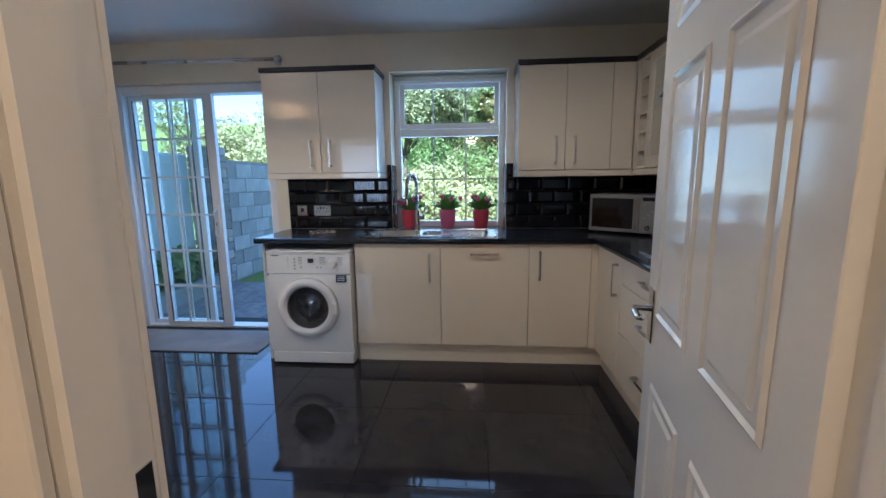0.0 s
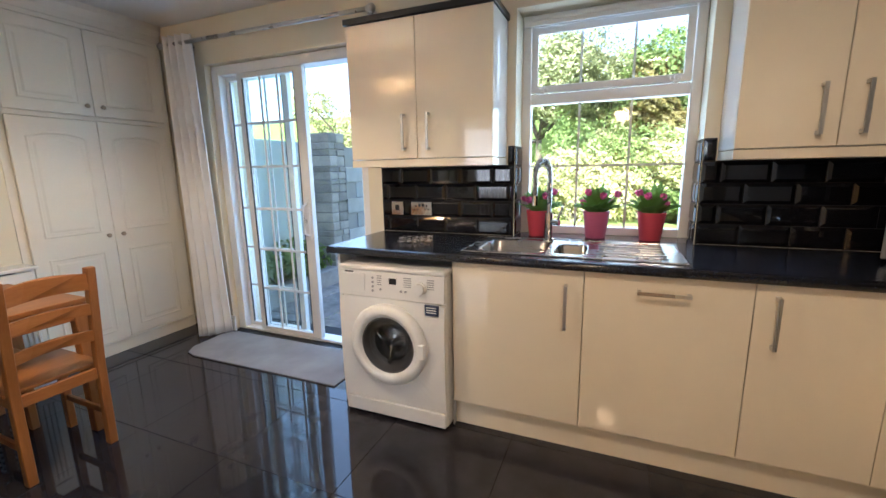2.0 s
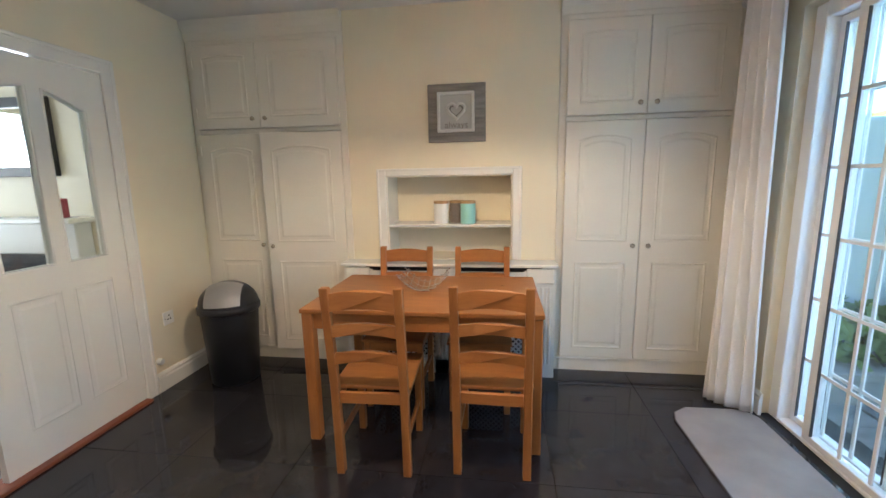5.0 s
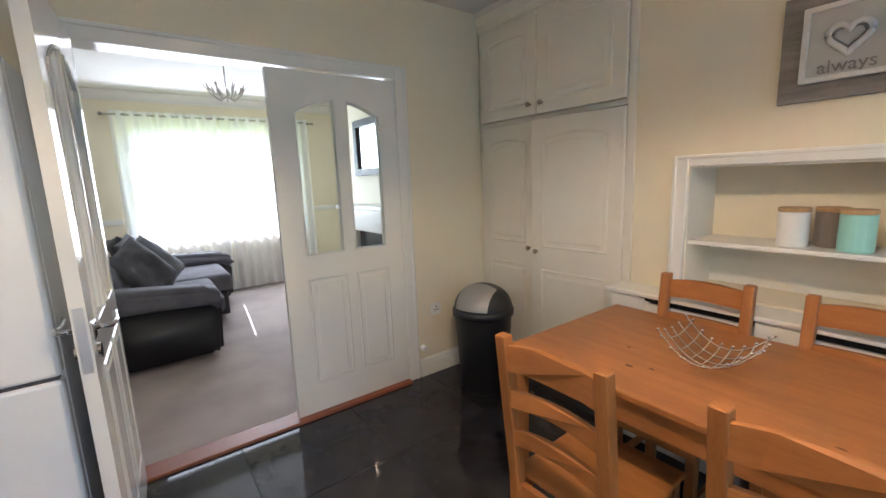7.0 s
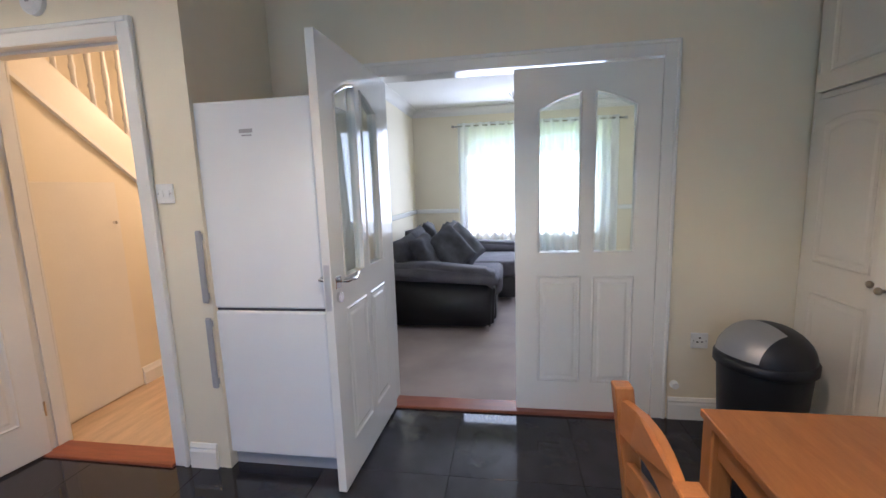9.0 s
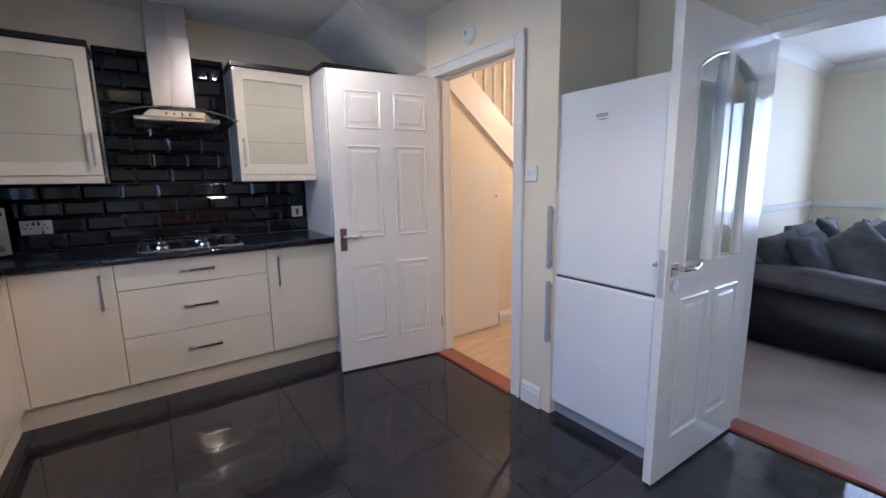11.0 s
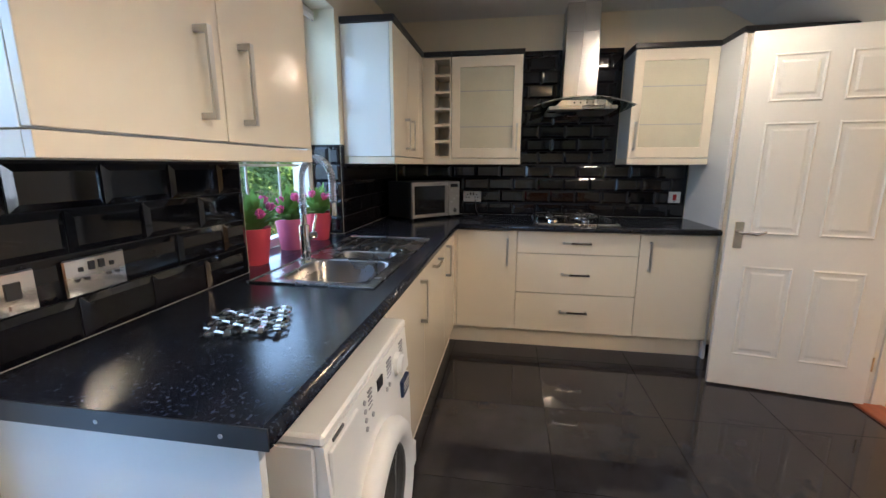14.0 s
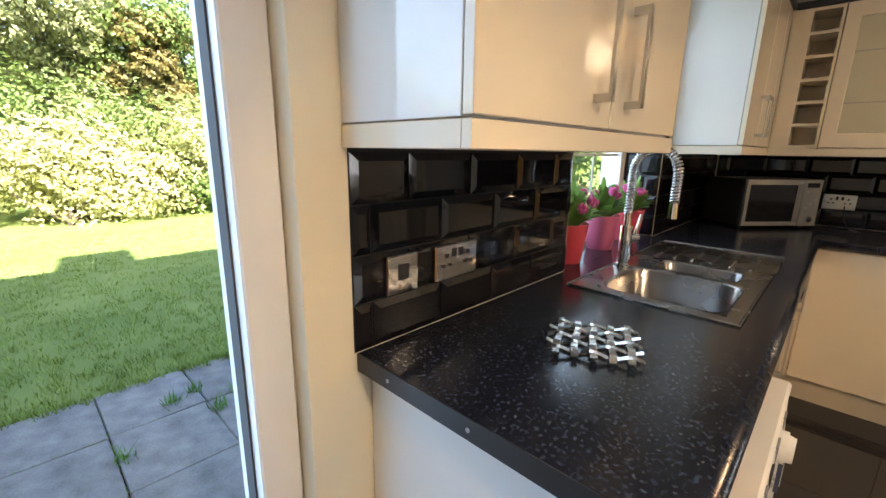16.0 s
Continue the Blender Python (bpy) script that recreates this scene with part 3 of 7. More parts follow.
block("plinth", (FX0 + 0.02, FX1 - 0.02, -3.5, FY - 0.03, 0, 0.06), GREYP, fridge)

# ---- kitchen base units along the window ----
BF, BT, PL = -0.585, 0.862, 0.14      # door fronts, their top, the plinth's height
EF = 2.355                            # door fronts of the run under the hob


def bar_handle(parent, a, b, off):
    """A flat brushed-steel bar handle from a to b, standing off by the vector off."""
    a, b, off = Vector(a), Vector(b), Vector(off)
    way = (b - a).normalized()
    side = way.cross(off).normalized()
    bm = bmesh.new()

    def bar(p, q, half_w, thick, along):
        vs = []
        for s in (p, q):
            for u in (-1, 1):
                for v in (0, 1):
                    vs.append(bm.verts.new(s + side * (u * half_w) + along * (v * thick)))
        for f in ((0, 1, 3, 2), (4, 6, 7, 5), (0, 4, 5, 1), (2, 3, 7, 6), (0, 2, 6, 4), (1, 5, 7, 3)):
            bm.faces.new([vs[k] for k in f])
    n = off.normalized()
    bar(a + off, b + off, 0.007, 0.006, n)
    for p in (a, b - way * 0.014):
        bar(p, p + off, 0.007, 0.014, way)
    bmesh.ops.recalc_face_normals(bm, faces=bm.faces)
    return part("handle", bm, STEEL, parent, "brushed steel bar handle")


def unit_n(x0, x1, label, handle, top=0.864):
    """A base unit of the window run."""
    u = thing("base_cabinet", ((x0 + x1) / 2, -0.3, 0), label, "cabinet", "base cabinets")
    block("body", (x0 + 0.001, x1 - 0.001, BF + 0.021, -0.01, PL, top), CARCASS, u)
    f = block("door", (x0 + 0.0018, x1 - 0.0018, BF, BF + 0.019, PL + 0.003, BT), CABINET, u, 0.0015)
    bar_handle(f, *handle, (0, -0.028, 0))
    return u


unit_n(0.70, 1.30, "cream gloss base cabinet under the sink", ((1.228, BF, 0.60), (1.228, BF, 0.80)), 0.72)
unit_n(1.30, 1.90, "cream gloss dishwasher front with a level handle", ((1.505, BF, 0.795), (1.695, BF, 0.795)))
unit_n(1.90, 2.31, "cream gloss base cabinet in the corner run", ((1.968, BF, 0.62), (1.968, BF, 0.82)))


def unit_e(y0, y1, label, fronts, handles):
    """A base unit of the hob run; y0 > y1."""
    u = thing("base_cabinet", (2.75, (y0 + y1) / 2, 0), label, "cabinet", "base cabinets")
    block("body", (EF + 0.021, EAST - 0.01, y1 + 0.001, y0 - 0.001, PL, 0.864), CARCASS, u)
    for (z0, z1), h in zip(fronts, handles):
        f = block("drawer" if len(fronts) > 1 else "door", (EF, EF + 0.019, y1 + 0.0018, y0 - 0.0018, z0 + 0.002, z1 - 0.002), CABINET, u, 0.0015)
        bar_handle(f, *h, (-0.028, 0, 0))
    return u


unit_e(-0.605, -1.025, "cream gloss base cabinet in the corner", [(PL, BT)], [((EF, -0.96, 0.615), (EF, -0.96, 0.81))])
unit_e(-1.025, -1.83, "cream gloss unit of three drawers under the hob", [(PL, 0.422), (0.422, 0.706), (0.706, BT)],
       [((EF, -1.333, z), (EF, -1.518, z)) for z in (0.295, 0.566, 0.786)])
unit_e(-1.83, -2.30, "cream gloss base cabinet beside the tall panel", [(PL, BT)], [((EF, -1.897, 0.61), (EF, -1.897, 0.81))])
filler = thing("corner_post", (2.42, -0.55, 0), "cream gloss corner filler between the cabinet runs", "filler panel")
solids("post", [(2.312, EF, BF + 0.002, BF + 0.02, PL, BT), (EF, EF + 0.02, -0.6035, BF + 0.002, PL, BT)], CABINET, filler)
plinth = thing("plinth", (1.6, -0.54, 0), "cream kitchen plinth under the base cabinets", "plinth")
solids("board", [(0.70, 2.415, -0.545, -0.527, 0.001, PL), (2.415, 2.433, -2.30, -0.527, 0.001, PL)], CARCASS, plinth)
solids("end_strip", [(0.6955, 0.7, -0.58, -0.517, 0.001, PL + 0.02)], GREYP, plinth)

# ---- worktop ----
WTOP = mat("black_speckled_laminate", (0.012, 0.014, 0.022), 0.20, var=0.3, size=60, fine=200, rvar=0.05)
n, l = WTOP.node_tree.nodes, WTOP.node_tree.links
speck, thin = n.new("ShaderNodeTexNoise"), n.new("ShaderNodeValToRGB")
speck.inputs["Scale"].default_value, speck.inputs["Detail"].default_value = 130, 2
thin.color_ramp.elements[0].color, thin.color_ramp.elements[1].color = (0, 0, 0, 1), (1, 1, 1, 1)
thin.color_ramp.elements[0].position, thin.color_ramp.elements[1].position = 0.57, 0.70
patch, gate = n.new("ShaderNodeTexNoise"), n.new("ShaderNodeMath")
patch.inputs["Scale"].default_value = 22
gate.operation = "MULTIPLY"
clip = n.new("ShaderNodeMapRange")
clip.inputs["From Min"].default_value, clip.inputs["From Max"].default_value = 0.22, 0.55
mixc = n.new("ShaderNodeMix")
mixc.data_type = "RGBA"
mixc.inputs[7].default_value = (0.058, 0.074, 0.108, 1)
old = n["Principled BSDF"].inputs["Base Color"].links[0].from_socket
co = next(q for q in n if q.bl_idname == "ShaderNodeTexCoord")
l.new(co.outputs["Object"], speck.inputs["Vector"])
l.new(co.outputs["Object"], patch.inputs["Vector"])
l.new(speck.outputs["Fac"], thin.inputs[0])
l.new(patch.outputs["Fac"], clip.inputs["Value"])
l.new(thin.outputs[0], gate.inputs[0])
l.new(clip.outputs[0], gate.inputs[1])
l.new(gate.outputs[0], mixc.inputs[0])
l.new(old, mixc.inputs[6])
l.new(mixc.outputs[2], n["Principled BSDF"].inputs["Base Color"])
worktop = thing("worktop", (1.5, -0.3, 0.865), "black speckled laminate worktop in an L", "worktop")
SK = (0.73, 1.685, -0.535, -0.085)    # the sink's outline
WZ0, WZ1 = 0.8655, 0.905
bm = bmesh.new()
prism(bm, [(0, -0.602), (2.33, -0.602), (2.33, -2.30), (EAST - 0.002, -2.30), (EAST - 0.002, -0.002), (1.0, -0.002), (1.0, SK[3] - 0.02), (SK[1] - 0.02, SK[3] - 0.02),
           (SK[1] - 0.02, SK[2] + 0.02), (SK[0] + 0.02, SK[2] + 0.02), (SK[0] + 0.02, SK[3] - 0.02), (0.9995, SK[3] - 0.02), (0.9995, -0.002), (0, -0.002)], WZ1 - WZ0, lambda u, v, w: Vector((u, v, WZ0 + w)))
part("slab", bm, WTOP, worktop)
bm = bmesh.new()
rod(bm, (0, -0.602, (WZ0 + WZ1) / 2), (2.33, -0.602, (WZ0 + WZ1) / 2), 0.0196, n=20)
rod(bm, (2.33, -2.30, (WZ0 + WZ1) / 2), (2.33, -0.602, (WZ0 + WZ1) / 2), 0.0196, n=20)
part("rounded_edge", bm, WTOP, worktop, smooth=True)
SATIN = mat("black_satin_strip", (0.02, 0.02, 0.022), 0.4)
strip = block("end_cap", (-0.003, -0.0002, -0.612, -0.002, WZ0, WZ1), SATIN, worktop)
for y in (-0.10, -0.30, -0.53):
    part("screw", rod(bmesh.new(), (-0.004, y, 0.884), (-0.0028, y, 0.884), 0.004), GREYP, strip)
endp = thing("end_panel", (0.03, -0.28, 0), "white melamine end panel under the worktop", "panel")
block("board", (0.03, 0.048, -0.57, -0.004, 0, 0.8645), ENDPANEL, endp, 0.001)

# ---- tall unit behind the hall door ----
tall = thing("tall_cabinet", (2.66, -2.61, 0), "tall cream cabinet with a white side panel", "cabinet")
block("side_panel", (2.375, EAST - 0.005, -2.322, -2.302, 0.001, 2.075), ENDPANEL, tall, 0.001)
block("body", (2.395, EAST - 0.005, -2.925, -2.324, 0.1, 2.07), CARCASS, tall)
block("door", (2.374, 2.393, -2.92, -2.326, 0.14, 2.07), CABINET, tall, 0.0015)
block("cornice", (2.355, EAST - 0.005, -2.927, -2.294, 2.0765, 2.108), CORNICE, tall, 0.002)

# ---- wall cabinets ----
UB, UT, UF = 1.355, 2.07, -0.304      # carcass bottom, top and the fronts
UE = 2.635


def wall_n(x0, x1, doors, label, ends):
    u = thing("wall_cabinet", ((x0 + x1) / 2, -0.15, UB - 0.04), label, "cabinet", "wall cabinets")
    block("body", (x0 + 0.002, x1 - 0.002, UF + 0.021, -0.003, UB, UT), ENDGLOSS, u, 0.001)
    for (a, b), hx in doors:
        f = block("door", (a + 0.0018, b - 0.0018, UF, UF + 0.019, UB + 0.002, UT), CABINET, u, 0.0015)
        if hx:
            bar_handle(f, (hx, UF, 1.40), (hx, UF, 1.59), (0, -0.028, 0))
    pb = [(x0, x1, UF, UF + 0.018, UB - 0.042, UB - 0.003)]
    pb += [(x0, x0 + 0.018, UF + 0.018, -0.003, UB - 0.042, UB - 0.003)] if ends[0] else []
    pb += [(x1 - 0.018, x1, UF + 0.018, -0.003, UB - 0.042, UB - 0.003)] if ends[1] else []
    solids("pelmet", pb, CABINET, u, 0.001)
    block("cornice", (x0 - 0.008 * ends[0], x1 + 0.008 * ends[1], UF - 0.012, -0.003, UT + 0.003, UT + 0.035), CORNICE, u, 0.002)
    return u


wall_n(-0.02, 0.82, [((-0.02, 0.40), 0.325), ((0.40, 0.82), 0.47)], "cream gloss double wall cabinet beside the patio door", (1, 1))
wall_n(1.84, UE, [((1.84, 2.17), 2.105), ((2.17, 2.48), 2.235), ((2.48, UE - 0.002), None)], "cream gloss corner wall cabinet beside the window", (1, 0))
FROST = mat("frosted_glass", (0.58, 0.55, 0.42), 0.22, var=0.04)


def glass_cabinet(y0, y1, hy, label, ends):
    """A wall cabinet with a framed frosted-glass door; y0 > y1."""
    u = thing("wall_cabinet", (2.80, (y0 + y1) / 2, UB - 0.04), label, "cabinet", "wall cabinets")
    block("body", (UE + 0.021, EAST - 0.004, y1 + 0.002, y0 - 0.002, UB, UT), ENDGLOSS, u, 0.001)
    a, b = y1 + 0.002, y0 - 0.002
    f = part("door", frame_ring((a, b, UB + 0.002, UT), (a + 0.062, b - 0.062, UB + 0.075, UT - 0.075), 0.02, lambda u, v, w: Vector((UE + w, u, v))), CABINET, u)
    block("glass", (UE + 0.008, UE + 0.013, a + 0.06, b - 0.06, UB + 0.07, UT - 0.07), FROST, f, 0.0, "frosted glass panel")
    for z in (1.58, 1.83):
        block("shelf_edge", (UE + 0.0065, UE + 0.008, a + 0.062, b - 0.062, z, z + 0.006), GREYP, f)
    bar_handle(f, (UE, hy, 1.41), (UE, hy, 1.60), (-0.028, 0, 0))
    pb = [(UE, UE + 0.018, y1, y0, UB - 0.042, UB - 0.003)]
    pb += [(UE + 0.018, EAST - 0.004, y1, y1 + 0.018, UB - 0.042, UB - 0.003)] if ends[1] else []
    pb += [(UE + 0.018, EAST - 0.004, y0 - 0.018, y0, UB - 0.042, UB - 0.003)] if ends[0] else []
    solids("pelmet", pb, CABINET, u, 0.001)
    block("cornice", (UE - 0.012, EAST - 0.004, y1 - 0.008 * ends[1], y0 + 0.008 * ends[0], UT + 0.003, UT + 0.035), CORNICE, u, 0.002)


glass_cabinet(-0.518, -1.03, -0.998, "cream wall cabinet with a frosted glass door", (0, 1))
glass_cabinet(-1.77, -2.297, -1.805, "cream wall cabinet with a frosted glass door by the tall unit", (1, 0))
rack = thing("wine_rack", (2.80, -0.41, UB - 0.04), "cream open wine rack of six pigeonholes", "wine rack")
y0, y1 = -0.306, -0.516
block("back", (UE + 0.2, EAST - 0.004, y1, y0, UB, UT), CARCASS, rack)
solids("side", [(UE, UE + 0.2, y0 - 0.085, y0, UB, UT), (UE, UE + 0.2, y1, y1 + 0.012, UB, UT)], CABINET, rack)
for k in range(7):
    z = UB + (UT - UB - 0.016) * k / 6
    block("shelf", (UE + 0.001, UE + 0.2, y1 + 0.012, y0 - 0.085, z, z + 0.016), CABINET, rack)
block("pelmet", (UE, UE + 0.018, y1, y0, UB - 0.042, UB - 0.003), CABINET, rack)
block("cornice", (UE - 0.012, EAST - 0.004, y1, y0 - 0.01, UT + 0.003, UT + 0.035), CORNICE, rack)

# ---- washing machine ----
WM = mat("white_appliance", (0.80, 0.79, 0.77), 0.3, var=0.015, size=3)
wm = thing("washing_machine", (0.39, -0.36, 0), "white front-loading washing machine under the worktop", "washing machine")
X0, X1, YF = 0.098, 0.688, -0.662
block("body", (X0, X1, YF + 0.03, -0.06, 0.012, 0.800), WM, wm, 0.006)
solids("top_panel", [(X0 - 0.002, X1 + 0.002, YF + 0.01, -0.06, 0.802, 0.826)], WM, wm, 0.006)
bm = bmesh.new()
hole, edge = [], []
for k in range(64):
    a = 6.28319 * (k + 0.5) / 64
    c, q = math.cos(a), math.sin(a)
    far = min(abs(0.2955 / c), abs((0.235 if q > 0 else 0.33) / q))
    hole.append(bm.verts.new((0.385 + 0.17 * c, YF - 0.003, 0.43 + 0.17 * q)))
    z = 0.43 + far * q
    edge.append(bm.verts.new((0.3925 + far * c, YF - 0.003 + 0.012 * abs((z - 0.40) / 0.3) ** 3, z)))
inner = [bm.verts.new(v.co + Vector((0, 0.034, 0))) for v in hole]
rear = [bm.verts.new((v.co.x, YF + 0.031, v.co.z)) for v in edge]
for k in range(64):
    j = (k + 1) % 64
    bm.faces.new((hole[k], hole[j], edge[j], edge[k]))
    bm.faces.new((hole[k], inner[k], inner[j], hole[j]))
    bm.faces.new((edge[k], edge[j], rear[j], rear[k]))
bmesh.ops.recalc_face_normals(bm, faces=bm.faces)
part("front_panel", bm, WM, wm)
bm = bmesh.new()
prism(bm, [(YF + 0.03, 0.669), (YF + 0.002, 0.669), (YF + 0.012, 0.800), (YF + 0.03, 0.800)], X1 - X0 - 0.004, lambda u, v, w: Vector((X0 + 0.002 + w, u, v)))
panel = part("control_panel", bm, WM, wm)
block("kick_panel", (X0 + 0.004, X1 - 0.004, YF + 0.004, YF + 0.03, 0.018, 0.096), WM, wm, 0.004)
DARKP = mat("dark_plastic", (0.02, 0.02, 0.022), 0.3)
DRUM = mat("drum_steel", (0.5, 0.5, 0.5), 0.25, 1.0, var=0.2, size=25)
face = Matrix.Translation((0.385, YF - 0.004, 0.43)) @ pose(0, 0, 0, 90, 0, 0)
bm = bmesh.new()
lathe(bm, [(0.155, -0.02), (0.21, -0.02), (0.215, 0.012), (0.205, 0.03), (0.175, 0.04), (0.155, 0.032), (0.145, 0.01)], turn=face.to_3x3().to_4x4(), at=face.translation, n=48, caps=False)
porthole = part("porthole_door", bm, WM, wm, "white round porthole door", True)
bm = bmesh.new()
lathe(bm, [(0.001, -0.03), (0.152, -0.03), (0.15, 0.015), (0.142, 0.022), (0.138, -0.02), (0.10, -0.028), (0.001, -0.0285)], turn=face.to_3x3().to_4x4(), at=face.translation, n=48, caps=False)
part("drum_seal", bm, mat("grey_door_rubber", (0.11, 0.105, 0.10), 0.45), porthole, "grey rubber door seal", True)
bm = bmesh.new()
for k in range(3):
    a = 0.4 + 2.09 * k
    tube(bm, [face @ Vector((0.02 * math.cos(a), 0.02 * math.sin(a), -0.02)), face @ Vector((0.065 * math.cos(a + 0.2), 0.065 * math.sin(a + 0.2), -0.014)), face @ Vector((0.11 * math.cos(a), 0.11 * math.sin(a), -0.02))], 0.011, 8)
lathe(bm, [(0.001, -0.026), (0.098, -0.026), (0.098, -0.024), (0.001, -0.024)], turn=face.to_3x3().to_4x4(), at=face.translation, n=32, caps=False)
part("drum_paddle", bm, DRUM, porthole, smooth=True)
bm = bmesh.new()
lathe(bm, [(0.001, 0.006), (0.06, 0.008), (0.142, 0.014), (0.142, 0.018), (0.06, 0.012), (0.001, 0.010)], turn=face.to_3x3().to_4x4(), at=face.translation, n=48)
SMOKE = pane_glass("smoked_glass", (0.82, 0.82, 0.82))
part("porthole_glass", bm, SMOKE, porthole, smooth=True)
solids("door_pull", [(0.56, 0.60, YF - 0.042, YF - 0.02, 0.39, 0.47)], WM, porthole, 0.006)
lean = lambda z: YF + 0.002 + (z - 0.669) / 0.131 * 0.010
PLATEGREY = mat("pale_grey_plastic", (0.55, 0.55, 0.54), 0.4)
block("detergent_drawer", (0.11, 0.255, lean(0.73) - 0.004, lean(0.73) + 0.006, 0.69, 0.785), WM, panel, 0.003)
block("drawer_grip", (0.12, 0.24, lean(0.75) - 0.005, lean(0.75) - 0.001, 0.717, 0.727), PLATEGREY, panel)
block("display", (0.393, 0.433, lean(0.755) - 0.003, lean(0.755) + 0.006, 0.742, 0.772), DARKP, panel, 0.001, "small dark display")
for k in range(4):
    bm = bmesh.new()
    z = 0.768 - 0.022 * k
    rod(bm, (0.30, lean(z) - 0.004, z), (0.30, lean(z) + 0.006, z), 0.006)
    part("button", bm, GREYP, panel)
for x in (0.345, 0.46, 0.485):
    bm = bmesh.new()
    rod(bm, (x, lean(0.712) - 0.004, 0.712), (x, lean(0.712) + 0.006, 0.712), 0.006)
    part("button", bm, GREYP, panel)
PRINT = mat("grey_print", (0.22, 0.22, 0.24), 0.5)
for k in range(5):
    for x0, x1 in ((0.325, 0.35), (0.475, 0.515), (0.60, 0.635)):
        block("print_line", (x0, x1, lean(0.75) - 0.002, lean(0.75) + 0.004, 0.778 - 0.011 * k, 0.781 - 0.011 * k), PRINT, panel)
REDP = mat("dark_print", (0.06, 0.06, 0.065), 0.5)
solids("brand_mark", [(0.135, 0.185, lean(0.79) - 0.003, lean(0.79) + 0.004, 0.788, 0.795)], REDP, panel)
bm = bmesh.new()
rod(bm, (0.565, lean(0.735) + 0.004, 0.735), (0.565, lean(0.735) - 0.012, 0.735), 0.033, n=28)
rod(bm, (0.565, lean(0.735) - 0.012, 0.735), (0.565, lean(0.735) - 0.024, 0.735), 0.028, 0.025, n=28)
part("dial", bm, WM, panel, "white programme dial")
STICK = mat("navy_sticker", (0.02, 0.035, 0.09), 0.4)
st = block("energy_sticker", (0.59, 0.66, YF - 0.0065, YF + 0.01, 0.61, 0.66), STICK, wm, 0.0, "navy printed sticker")
for k in range(3):
    block("print_line", (0.598, 0.65, YF - 0.0075, YF - 0.006, 0.647 - 0.012 * k, 0.651 - 0.012 * k), ENDPANEL, st)

# ---- fitted cupboards beside the chimney breast ----
BRASS = mat("aged_pewter_knob", (0.42, 0.36, 0.28), 0.3, 1.0, var=0.1)
FACE = BREAST


def cupboard_door(name, w, h, panels, knob, parent, at, turn=0.0, hinge="far"):
    """A panelled cupboard door, made facing -y and turned to face +x at the place given."""
    m = Matrix.Translation(at) @ pose(0, 0, 0, 0, 0, 90 + turn)
    bm = bulk(bmesh.new(), 0, w, -0.019, 0, 0, h, 0.003)
    bmesh.ops.transform(bm, matrix=m, verts=bm.verts)
    d = part(name, bm, CUPB, parent)
    for x0, x1, z0, z1, arch in panels:
        bm = raised(bmesh.new(), x0, x1, z0, z1, -0.0192, -1, arch, 0.8)
        bmesh.ops.transform(bm, matrix=m, verts=bm.verts)
        part("door_panel", bm, CUPB, d)
    bm = bmesh.new()
    lathe(bm, [(0.007, 0), (0.006, 0.012), (0.014, 0.018), (0.0155, 0.025), (0.011, 0.031), (0.001, 0.033)], n=16)
    bmesh.ops.transform(bm, matrix=m @ Matrix.Translation((knob[0], -0.019, knob[1])) @ pose(0, 0, 0, 90, 0, 0), verts=bm.verts)
    part("knob", bm, BRASS, d, "aged metal knob", True)
    hx = 0.004 if hinge == "near" else w - 0.012
    for z in (0.08, h - 0.14):
        bm = bulk(bmesh.new(), hx, hx + 0.008, -0.024, -0.018, z, z + 0.06)
        bmesh.ops.transform(bm, matrix=m, verts=bm.verts)
        part("hinge", bm, CUPB, d)


